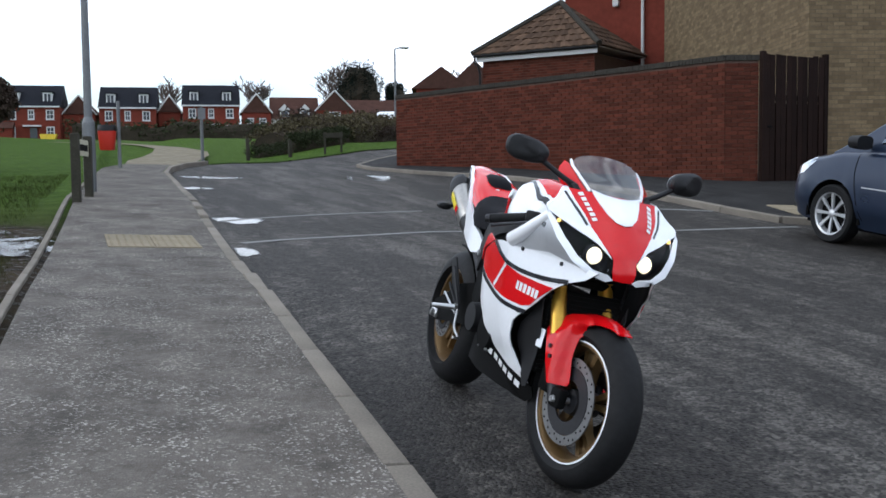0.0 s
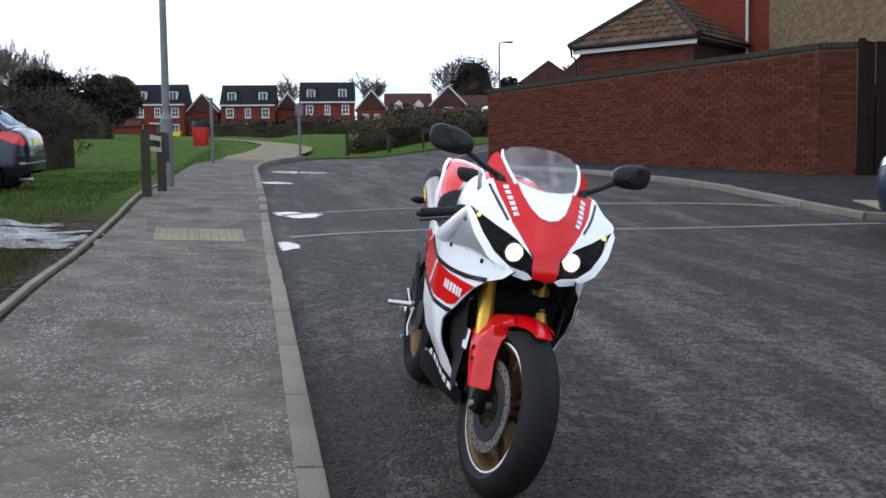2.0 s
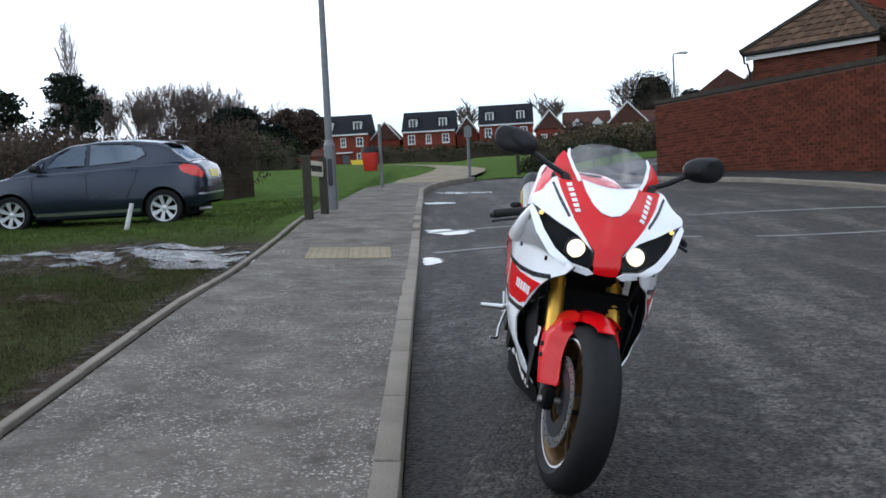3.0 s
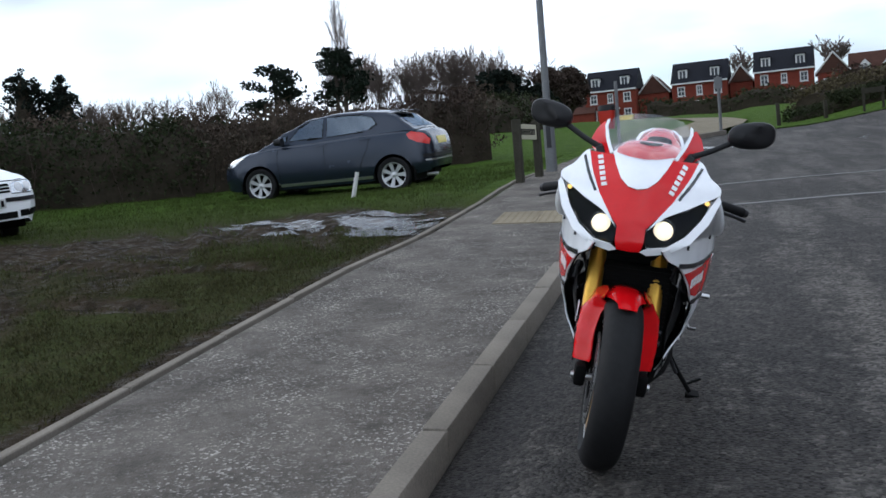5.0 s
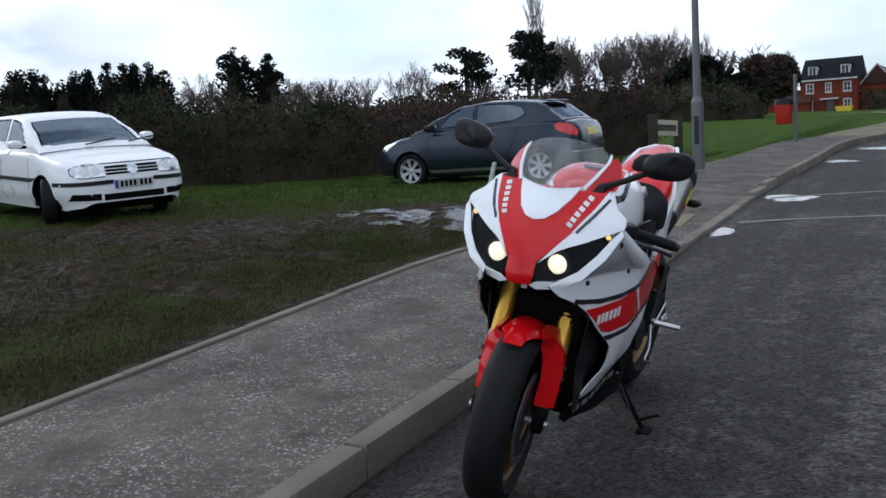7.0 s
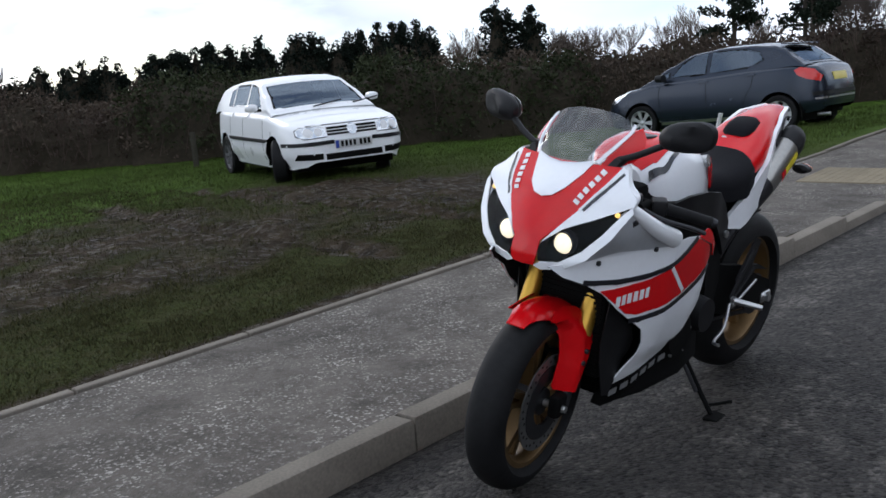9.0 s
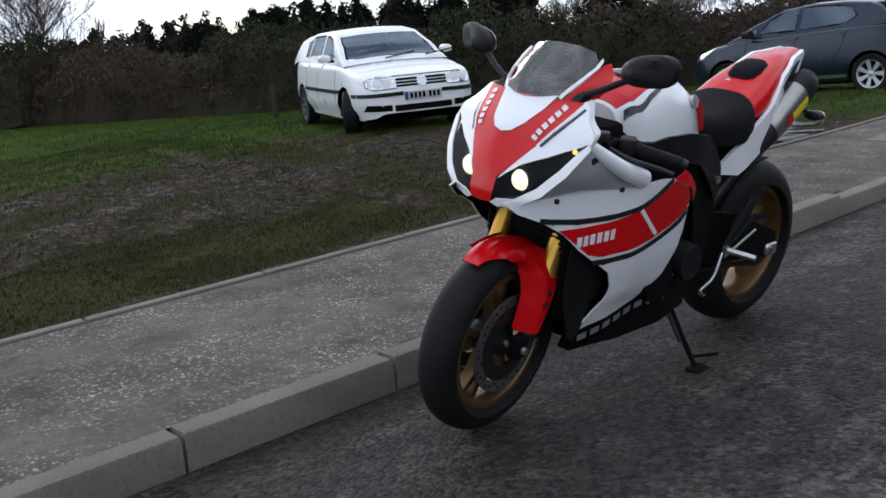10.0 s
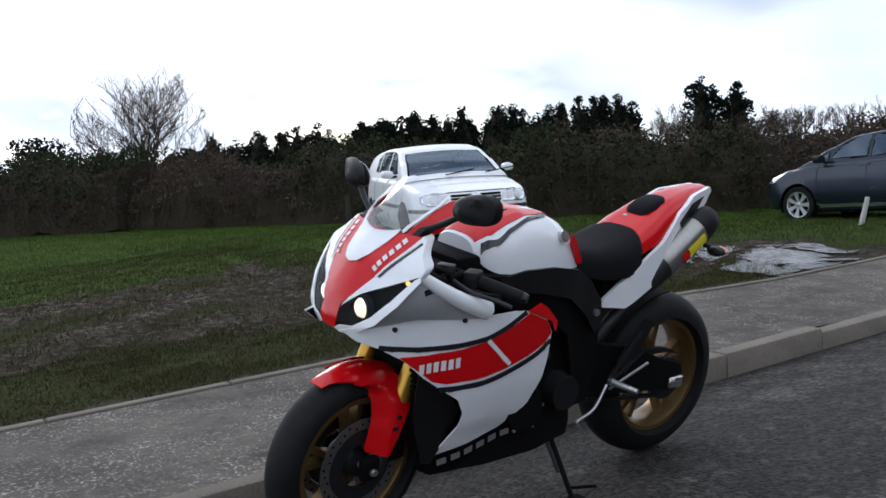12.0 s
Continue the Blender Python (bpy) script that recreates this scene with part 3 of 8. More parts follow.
lawn = draped("lawn", [(2.6, 32.05), (3.45, 34.15), (4.4, 35.45), (5.6, 35.75), (7.0, 35.55), (8.8, 36.15), (12, 38.95), (17, 45.4), (26, 61.9), (16, 62), (7, 50), (3.9, 45), (3.35, 40), (2.6, 34)], 0.030, bpy.data.materials["grass_and_mud"], "mown green grass at the road bend", "grass", 1.0)
lush = lawn.data.attributes.new("lush", "FLOAT", "POINT")
lush.data.foreach_set("value", [0.9] * len(lawn.data.vertices))
draped("pavement_far_side", RIGHT_WALK, 0.08, DARK_TARMAC, "dark tarmac footway at the foot of the brick wall", "pavement", 1.2)
PATH_X0, PATH_X1 = -0.50, KERB_X - 0.090
draped("pavement", [(PATH_X0, -25), (PATH_X1, -25), (PATH_X1, 20), (0.92, 23.2), (1.12, 26), (1.3, 27.4), (0.2, 27.0), (-0.25, 24.5), (-0.42, 20)], -0.005, PAVING,
       "grey footway of pale chipped stone beside the kerb", "pavement", 0.4, height=lambda x, y: gz(x, y) + footway(x, y))
draped("gravel_path", [(0.2, 26.9), (1.3, 27.3), (2.0, 30.2), (2.45, 34), (3.2, 40), (3.6, 46), (3.0, 54), (1.6, 62), (-1.5, 70), (-4, 74), (-4.5, 71), (-1, 63), (0.8, 54),
                       (1.5, 47), (1.2, 40), (0.75, 34), (0.3, 30)], 0.09, GRAVEL, "buff gravel path that winds over the grass", "path", 1.0)


def road_matrix(x, y, lift=0.0, turn=0.0):
    """Pose on the road's plane, square to it."""
    e = 0.05
    dx = Vector((2 * e, 0, gz(x + e, y) - gz(x - e, y))).normalized()
    dy = Vector((0, 2 * e, gz(x, y + e) - gz(x, y - e)))
    up = dx.cross(dy).normalized()
    fy = up.cross(dx)
    r = Matrix((dx, fy, up)).transposed().to_4x4()
    return Matrix.Translation((x, y, gz(x, y) + lift)) @ r @ pose(0, 0, 0, 0, 0, turn)


def kerb_run(name, line, label, high, length=0.815, width=0.100):
    """A row of kerb stones along a line of plan points; each stone is a piece."""
    k = tagged(new(name), label, "kerb", kind="structure")
    bm = box(-width / 2, width / 2, -length / 2, length / 2, -0.16, 0, 0.0)
    top = [e for e in bm.edges if all(v.co.z > -0.01 for v in e.verts)]
    bmesh.ops.bevel(bm, geom=top, offset=0.016, segments=2, affect="EDGES", profile=0.5)
    proto = part("kerb_stone", bm, KERB_STONE, k)
    me, first = proto.data, True
    pts = [Vector((*q, 0)) for q in line]
    for a, b in zip(pts, pts[1:]):
        d = b - a
        n = max(1, round(d.length / (length + 0.01)))
        turn = math.degrees(math.atan2(-d.x, d.y))
        for i in range(n):
            q = a + d * ((i + 0.5) / n)
            m = road_matrix(q.x, q.y, high(q.x, q.y) + random.uniform(-0.003, 0.003), turn + random.uniform(-0.25, 0.25)) @ Matrix.Diagonal((1, d.length / n / (length + 0.01), 1, 1))
            if first:
                proto.matrix_basis, first = m, False
            else:
                shared("kerb_stone", me, k, m)
    return k


KX = KERB_X - 0.050
kerb_run("kerb", [(KX, -1.165), (KX, 20.285), (0.98, 23.2), (1.18, 26.0), (1.7, 29.1), (2.45, 31.7)], "worn grey concrete kerb stones with open joints", footway)
kerb_run("kerb_far_side", [(x - 0.06, y + (0.06 if y > 28 else -0.04 if y < 13.5 else 0)) for x, y in FAR_KERB], "low concrete kerb stones round the brick wall", lambda x, y: 0.085)


def edging():
    k = tagged(new("edging_strip"), "narrow concrete edging between footway and muddy verge", "edging", kind="structure")
    proto = part("edging_board", box(-0.025, 0.025, -0.455, 0.455, -0.15, 0, 0.006), KERB_STONE, k)
    y, first = -1.0, True
    while y < 20:
        gap = 11.3 < y < 12.9
        pitch = math.degrees(math.atan2(footway(-0.5, y + 0.46) - footway(-0.5, y - 0.46), 0.92))
        m = road_matrix(-0.40, y, footway(-0.5, y) - 0.002 + random.uniform(-0.001, 0.001) + (-0.006 if gap else 0.0)) @ Matrix.Translation((-0.125 + (0.0 if y < 16 else (y - 16) * 0.02), 0, 0)) @ pose(0, 0, 0, pitch)
        if first:
            proto.matrix_basis, first = m, False
        else:
            shared("edging_board", proto.data, k, m)
        y += 0.92


edging()


def tactile(name, x0, y0, nx, ny, lift, label, turn=0.0):
    """Blister slabs 0.4 m square; each slab is a piece."""
    k = tagged(new(name), label, "paving", kind="structure")
    bm = box(-0.198, 0.198, -0.198, 0.198, -0.05, 0.006, 0.003)
    for i in range(6):
        for j in range(6):
            add_rod(bm, (-0.165 + 0.066 * i, -0.165 + 0.066 * j, 0.005), (-0.165 + 0.066 * i, -0.165 + 0.066 * j, 0.011), 0.016, 0.009, 8)
    proto, first = part("slab", bm, BUFF_SLAB, k), True
    c, s = math.cos(radians(turn)), math.sin(radians(turn))
    for i in range(nx):
        for j in range(ny):
            u, v = 0.4 * (i + 0.5), 0.4 * (j + 0.5)
            m = road_matrix(x0 + u * c - v * s, y0 + u * s + v * c, lift(x0 + u, y0 + v) + random.uniform(-0.002, 0.002), turn)
            if first:
                proto.matrix_basis, first = m, False
            else:
                shared("slab", proto.data, k, m)


tactile("tactile_paving", 0.0, 11.25, 2, 2, footway, "buff blister paving slabs at the dropped crossing", 3)
tactile("tactile_paving", 8.35, 13.1, 3, 2, lambda x, y: 0.08, "buff blister paving slabs on the far footway", -8)


def road_line(line, width, label):
    pts = smooth_line([(x, y, 0) for x, y in line], 8)
    bm = bmesh.new()
    rows = []
    for i, q in enumerate(pts):
        d = (pts[min(i + 1, len(pts) - 1)] - pts[max(i - 1, 0)]).normalized()
        s = Vector((-d.y, d.x, 0)) * width / 2
        rows.append([bm.verts.new((*(q + k * s).xy, gz((q + k * s).x, (q + k * s).y) + 0.004)) for k in (-1, 1)])
    for a, b in zip(rows, rows[1:]):
        bm.faces.new((a[0], a[1], b[1], b[0]))
    thicken(bm, 0.003)
    tagged(part("road_line", bm, ROAD_LINE), label, "road marking", kind="structure")


road_line([(1.2, 11.8), (2.3, 12.4), (3.8, 13.25), (5.2, 13.1), (6.9, 12.75), (8.0, 12.6)], 0.09, "worn thin white line across the asphalt")
road_line([(1.2, 13.7), (2.9, 15.2), (4.8, 16.3), (6.2, 15.4), (7.7, 14.0)], 0.08, "worn thin white line across the asphalt")


def puddle(cx, cy, rx, ry, seed, turn=0.0, label="shallow rain puddle that mirrors the sky", height=gz, lift=0.005, material=None):
    """A film of water on the lie of the land that thins out towards its edge."""
    c, s = math.cos(radians(turn)), math.sin(radians(turn))
    rings, n = 7, 36
    verts, deep, faces = [], [], []
    for i in range(rings + 1):
        for j in range(n):
            a = 2 * math.pi * j / n
            k = (0.85 + 0.5 * noise.noise((math.cos(a) * 1.3 + seed * 7.1, math.sin(a) * 1.3, seed * 3.3))) * i / rings
            u, v = rx * k * math.cos(a), ry * k * math.sin(a)
            x, y = cx + u * c - v * s, cy + u * s + v * c
            verts.append((x, y, height(x, y) + lift))
            deep.append(1 - i / rings)
    for i in range(rings):
        for j in range(n):
            faces.append((i * n + j, (i + 1) * n + j, (i + 1) * n + (j + 1) % n, i * n + (j + 1) % n))
    me = bpy.data.meshes.new("puddle")
    me.from_pydata(verts, [], faces)
    me.attributes.new("deep", "FLOAT", "POINT").data.foreach_set("value", deep)
    me.materials.append(material or WATER)
    tagged(new("puddle", me), label, "puddle", kind="structure")


ROADS = [(1.34, 13.8, 0.30, 0.42), (1.16, 11.2, 0.13, 0.30), (1.30, 20.1, 0.35, 0.45), (1.9, 24.1, 0.85, 0.6), (5.6, 25.0, 0.5, 1.2)]


# ---- walls, houses and street furniture ----
BRICK = tint_by_object(shader("red_brick", (0.086, 0.0262, 0.0160), 0.85, var=0.3, coarse=9, fine=70, bump=0.4), 0.62, 1.2)
BRICK_REST = tint_by_island(shader("red_brick_joined", (0.086, 0.0262, 0.0160), 0.85, var=0.3, coarse=9, fine=70, bump=0.4), 0.62, 1.2)
MORTAR = shader("grey_mortar", (0.090, 0.060, 0.048), 0.95, var=0.25, coarse=5, fine=60, bump=0.3)
COPING = shader("dark_weathered_coping", (0.042, 0.038, 0.032), 0.9, var=0.35, coarse=5, fine=50, bump=0.4)
TAN_BRICK = tint_by_island(shader("buff_brick", (0.165, 0.122, 0.072), 0.88, var=0.25, coarse=7, fine=70, bump=0.35), 0.72, 1.15)
DARK_WOOD = tint_by_object(shader("dark_stained_timber", (0.013, 0.007, 0.0055), 0.7, var=0.35, coarse=4, fine=40, bump=0.3), 0.8, 1.2)
GREY_WOOD = shader("weathered_grey_timber", (0.042, 0.039, 0.030), 0.9, var=0.35, coarse=5, fine=50, bump=0.4)
ROOF_TILE = tint_by_island(shader("brown_concrete_tile", (0.080, 0.050, 0.033), 0.85, var=0.35, coarse=4, fine=40, bump=0.3), 0.65, 1.35)
FAR_BRICK = shader("far_red_brick", (0.140, 0.033, 0.022), 0.9, var=0.25, coarse=1.2, fine=6, bump=0.2)
FAR_ROOF = shader("far_slate_roof", (0.012, 0.013, 0.017), 0.8, var=0.3, coarse=1, fine=5, bump=0.2)
FAR_TILE = shader("far_clay_roof", (0.060, 0.030, 0.023), 0.9, var=0.3, coarse=1, fine=5, bump=0.2)
RENDERED = shader("cream_render", (0.36, 0.35, 0.32), 0.9, var=0.1, coarse=2, fine=20, bump=0.1)
WHITE_TRIM = shader("white_window_trim", (0.48, 0.48, 0.47), 0.5, var=0.06, bump=0.0)
PANE = shader("dark_window_glass", (0.03, 0.036, 0.045), 0.08, var=0.1, bump=0.0)
GALVANISED = shader("galvanised_steel", (0.14, 0.145, 0.15), 0.55, metal=0.5, var=0.25, coarse=6, fine=50, bump=0.1)
BIN_RED = shader("red_bin_plastic", (0.45, 0.022, 0.010), 0.45, var=0.08, bump=0.05)
GREEN_SIGN = shader("pale_sign_board", (0.42, 0.40, 0.30), 0.7, var=0.2, bump=0.1)
SKIP_YELLOW = shader("yellow_skip_paint", (0.60, 0.42, 0.02), 0.5, var=0.2, bump=0.1)


def frame_on(a, b, z):
    """A pose whose x runs from plan point a to b, y to the left of that, z up."""
    d = (Vector((*b, 0)) - Vector((*a, 0))).normalized()
    m = Matrix((d, Vector((0, 0, 1)).cross(d), Vector((0, 0, 1)))).transposed().to_4x4()
    return Matrix.Translation((*a, z)) @ m


def brick_wall(name, a, b, base_a, base_b, top, label, thick=0.215, near=300, inward=1):
    """A garden wall in stretcher bond: each brick stands proud of the mortar. Courses are level, the foot follows the ground."""
    length = math.dist(a, b)
    low = min(base_a, base_b) - 0.1
    m = frame_on(a, b, low)
    w = tagged(new(name), label, "wall", kind="structure")
    w.matrix_basis = m
    bm = box(0.004, length - 0.004, 0.006, thick, 0, top - low)
    part("mortar_core", bm, MORTAR, w)
    proto = box(-0.1075, 0.1075, -0.008, 0.05, 0.0, 0.0655, 0.003)
    me = None
    rest_v, rest_f = [], []
    count = 0
    courses = int((top - low) / 0.0755)
    cells = []
    for c in range(courses):
        off = 0.1125 if c % 2 else 0.0
        x = off - 0.1125
        while x < length:
            x0, x1 = max(0.0, x), min(length, x + 0.225)
            if x1 - x0 > 0.03:
                cells.append((c, x0, x1))
            x += 0.225
    cells.sort(key=lambda q: -(q[1] - 0.5 * abs(q[0] * 0.0755 - 1.2)))
    for c, x0, x1 in cells:
        z0 = 0.005 + c * 0.0755
        jig = random.uniform(-0.0025, 0.0025)
        if count < near and x1 - x0 > 0.2:
            if me is None:
                ob = part("brick", proto, BRICK, w, smooth=False)
                me = ob.data
            else:
                ob = new("brick", me)
                ob.parent = w
            ob.matrix_basis = Matrix.Translation(((x0 + x1) / 2, jig, z0))
            count += 1
        else:
            g, n = 0.005, len(rest_v)
            y0 = -0.008 + jig
            rest_v += [(x0 + g, y0, z0), (x1 - g, y0, z0), (x1 - g, y0, z0 + 0.0655), (x0 + g, y0, z0 + 0.0655), (x0 + g, 0.02, z0), (x1 - g, 0.02, z0), (x1 - g, 0.02, z0 + 0.0655), (x0 + g, 0.02, z0 + 0.0655)]
            rest_f += [(n, n + 1, n + 2, n + 3), (n + 1, n + 5, n + 6, n + 2), (n + 4, n, n + 3, n + 7), (n + 3, n + 2, n + 6, n + 7), (n, n + 4, n + 5, n + 1)]
    if rest_v:
        mesh = bpy.data.meshes.new("brickwork")
        mesh.from_pydata(rest_v, [], rest_f)
        mesh.materials.append(BRICK_REST)
        ob = new("brickwork", mesh)
        ob.parent = w
        tagged(ob, kind="stuff")
    # brick-on-edge coping
    bm = bmesh.new()
    x = 0.0
    while x < length:
        add_box(bm, x + 0.003, min(length, x + 0.0725), -0.03, thick + 0.03, top - low, top - low + 0.10 + random.uniform(-0.003, 0.003), 0.004)
        x += 0.0755
    part("coping", bm, COPING, w, "dark weathered coping", smooth=False)
    return w


CORNER, FAR_END = (10.48, 17.98), (6.91, 27.39)
WALL_TOP = 3.62
brick_wall("wall_garden", FAR_END, CORNER, 1.74, 1.31, WALL_TOP - 0.10, "tall red brick garden wall with dark coping")
brick_wall("wall_garden_return", (7.89, 30.4), FAR_END, 1.80, 1.74, WALL_TOP - 0.12, "red brick garden wall turning away from the road", near=20)
GATE_A, GATE_B = (11.09, 17.72), (12.60, 17.92)
brick_wall("wall_garden_end", CORNER, (11.06, 17.81), 1.31, 1.31, WALL_TOP - 0.10, "end pier of the red brick wall beside the gate", near=60)


def gate():
    g = thing("garden_gate", "dark stained close-boarded timber gate with gaps near its top", "gate", frame_on(GATE_A, GATE_B, 1.26))
    w = math.dist(GATE_A, GATE_B)
    x, i = 0.04, 0
    while x < w - 0.08:
        part("board", box(x, x + 0.112, -0.012, 0.010, 0.05, 2.36 + random.uniform(-0.02, 0.015), 0.002), DARK_WOOD, g)
        x += 0.140 if i % 2 else 0.118
        i += 1
    for z in (0.3, 1.15, 1.55):
        part("rail", box(0.02, w - 0.02, 0.011, 0.05, z, z + 0.10, 0.003), DARK_WOOD, g)
    part("backing", box(0.02, w - 0.02, 0.052, 0.062, 0.05, 1.50, 0.002), DARK_WOOD, g)
    for x in (-0.03, w - 0.06):
        part("gate_post", box(x, x + 0.09, -0.02, 0.07, -0.05, 2.42, 0.004), DARK_WOOD, g)
    part("latch", box(0.10, 0.20, -0.03, -0.012, 1.06, 1.10, 0.004), MATT_BLACK, g)


gate()


def course_wall(bm, x0, x1, y, z0, z1, unit=0.225, course=0.0755, proud=0.008):
    """Joined bricks on a flat face that looks along -y."""
    z, c = z0, 0
    while z < z1:
        x = x0 - (0.1125 if c % 2 else 0)
        while x < x1:
            a, b = max(x0, x), min(x1, x + unit - 0.01)
            if b - a > 0.02:
                j = random.uniform(-0.002, 0.002)
                vs = [bm.verts.new(q) for q in ((a, y - proud + j, z), (b, y - proud + j, z), (b, y - proud + j, z + course - 0.01), (a, y - proud + j, z + course - 0.01), (a, y + 0.01, z), (b, y + 0.01, z), (b, y + 0.01, z + course - 0.01), (a, y + 0.01, z + course - 0.01))]
                for f in ((0, 1, 2, 3), (1, 5, 6, 2), (4, 0, 3, 7), (3, 2, 6, 7), (0, 4, 5, 1)):
                    bm.faces.new([vs[i] for i in f])
            x += unit
        z += course
        c += 1
    return bm


# buff brick house beside the gate
tan = tagged(new("house_buff"), "buff brick gable wall of a house beside the gate", "house", kind="structure")
tan.matrix_basis = frame_on((12.34, 18.10), (23.0, 15.16), 0.9)
part("house_wall", box(0.0, 12.0, 0.0, 10.4, 0, 7.5), shader("buff_mortar", (0.11, 0.09, 0.065), 0.95, var=0.2, bump=0.2), tan)
ob = part("buff_brickwork", course_wall(bmesh.new(), 0.0, 10.5, 0.0, 0.3, 5.6), TAN_BRICK, tan, smooth=False)
tagged(ob, kind="stuff")
ob = part("side_brickwork", course_wall(bmesh.new(), -10.4, 0.0, 0.0, 2.2, 6.8), TAN_BRICK, tan, smooth=False)
ob.matrix_basis = pose(0, 0, 0, 0, 0, -90)
tagged(ob, kind="stuff")
part("roof", loft([[(-0.2, -0.3, 7.5), (-0.2, 10.7, 7.5), (-0.2, 5.2, 10.5)], [(12.2, -0.3, 7.5), (12.2, 10.7, 7.5), (12.2, 5.2, 10.5)]]), FAR_TILE, tan)


def pantile_slope(bm, eave_a, eave_b, ridge_a, ridge_b, nu, nv, rise=0.03):
    """Rows of single-roll tiles over a sloping face; every tile has its own island."""
    ea, eb, ra, rb = (Vector(q) for q in (eave_a, eave_b, ridge_a, ridge_b))
    nrm = (eb - ea).cross(ra - ea).normalized()
    full = (eb - ea).length
    for v in range(nv):
        k0, k1 = v / nv, (v + 1.12) / nv
        l0, r0, l1, r1 = ea.lerp(ra, k0), eb.lerp(rb, k0), ea.lerp(ra, k1), eb.lerp(rb, k1)
        span = (r0 - l0).length
        n = max(1, round(nu * span / full))
        for u in range(n):
            row = []
            for s in range(5):
                h = (u + s / 4) / n
                wave = rise * math.sin(math.pi * s / 4) ** 2
                row.append((l0.lerp(r0, h) + nrm * (wave + 0.035), l1.lerp(r1, h) + nrm * (wave + 0.008), l0.lerp(r0, h) + nrm * (wave + 0.01)))
            vs = [[bm.verts.new(q) for q in col] for col in row]
            for a, b in zip(vs, vs[1:]):
                bm.faces.new((a[0], b[0], b[1], a[1]))
                bm.faces.new((a[2], b[2], b[0], a[0]))
    return bm


def garage():
    g = thing("garage", "red brick garage with a hipped brown tiled roof and white fascia", "garage", frame_on((10.45, 30.6), (12.75, 27.84), 1.9), kind="")
    L = math.dist((10.45, 30.6), (12.75, 27.84))
    D = 3.5
    top = 3.02
    part("garage_wall", box(0, L, 0, D, 0, top), MORTAR, g)
    ob = part("brickwork", course_wall(bmesh.new(), 0, L, 0, 0.8, top), BRICK_REST, g, smooth=False)
    tagged(ob, kind="stuff")
    part("fascia", box(-0.14, L + 0.14, -0.14, -0.11, top - 0.02, top + 0.15, 0.004), WHITE_TRIM, g, "white fascia board")
    part("gutter", rod((-0.2, -0.20, top + 0.16), (L + 0.2, -0.20, top + 0.16), 0.055, n=10), BLACK_PLASTIC, g)
    part("downpipe", tube([(-0.16, -0.20, top + 0.14), (-0.16, -0.17, top - 0.1), (-0.06, -0.08, top - 0.35), (-0.06, -0.08, 0.2)], 0.036, 8, curve=2), BLACK_PLASTIC, g)
    part("soffit", box(-0.2, L + 0.2, -0.2, D + 0.2, top + 0.14, top + 0.17), WHITE_TRIM, g)
    e, z0, z1 = 0.24, top + 0.17, top + 1.72
    c = ((L / 2, D / 2 - 0.15, z1), (L / 2, D / 2 + 0.15, z1))
    p = ((-e, -e, z0), (L + e, -e, z0), (L + e, D + e, z0), (-e, D + e, z0))
    roof = part("roof", loft([list(p), [(c[0][0] - 0.05, c[0][1], z1 - 0.03), (c[0][0] + 0.05, c[0][1], z1 - 0.03), (c[1][0] + 0.05, c[1][1], z1 - 0.03), (c[1][0] - 0.05, c[1][1], z1 - 0.03)]]), COPING, g)
    bm = bmesh.new()
    pantile_slope(bm, p[0], p[1], c[0], c[0], 14, 8)
    pantile_slope(bm, p[3], p[0], c[1], c[0], 14, 8)
    pantile_slope(bm, p[1], p[2], c[0], c[1], 14, 8)
    t = part("roof_tiles", bm, ROOF_TILE, roof)
    tagged(t, kind="stuff")
    for q in (p[0], p[1]):
        part("hip_tiles", rod(Vector(q) + Vector((0, 0, 0.05)), Vector(c[0]) + Vector((0, 0, 0.06)), 0.085, n=8), COPING, roof)


garage()


def window(parent, x, z, w, h, y=0.0, bars=2, pane=PANE):
    """A casement that looks along -y: frame, panes, sill."""
    f = new("window")
    f.parent, f.matrix_basis = parent, Matrix.Translation((x, y, z))
    part("pane", box(-w / 2, w / 2, -0.03, 0.02, -h / 2, h / 2), pane, f, smooth=False)
    bm = bmesh.new()
    t = 0.07 if w > 0.6 else 0.04
    for a, b in ((-w / 2 - t, -w / 2 + t), (w / 2 - t, w / 2 + t), (-t / 2, t / 2)):
        add_box(bm, a, b, -0.07, 0.01, -h / 2 - t, h / 2 + t)
    for a, b in ((-h / 2 - t, -h / 2 + t), (h / 2 - t, h / 2 + t), (-t / 2, t / 2)):
        add_box(bm, -w / 2 - t, w / 2 + t, -0.066, 0.006, a, b)
    part("window_frame", bm, WHITE_TRIM, f, smooth=False)
    part("window_sill", box(-w / 2 - 0.12, w / 2 + 0.12, -0.14, 0.0, -h / 2 - 0.16, -h / 2 - 0.08), WHITE_TRIM, f, smooth=False)
    return f


def gable_roof(parent, x0, x1, y0, y1, z0, z1, material, over=0.25, along="x", name="roof"):
    if along == "x":
        ym = (y0 + y1) / 2
        s = [[(x, y0 - over, z0), (x, ym, z1), (x, y1 + over, z0)] for x in (x0 - over * 0.4, x1 + over * 0.4)]
    else:
        xm = (x0 + x1) / 2
        s = [[(x0 - over, y, z0), (xm, y, z1), (x1 + over, y, z0)] for y in (y0 - over * 0.6, y1 + over * 0.6)]
    return part(name, loft(s), material, parent, smooth=False)


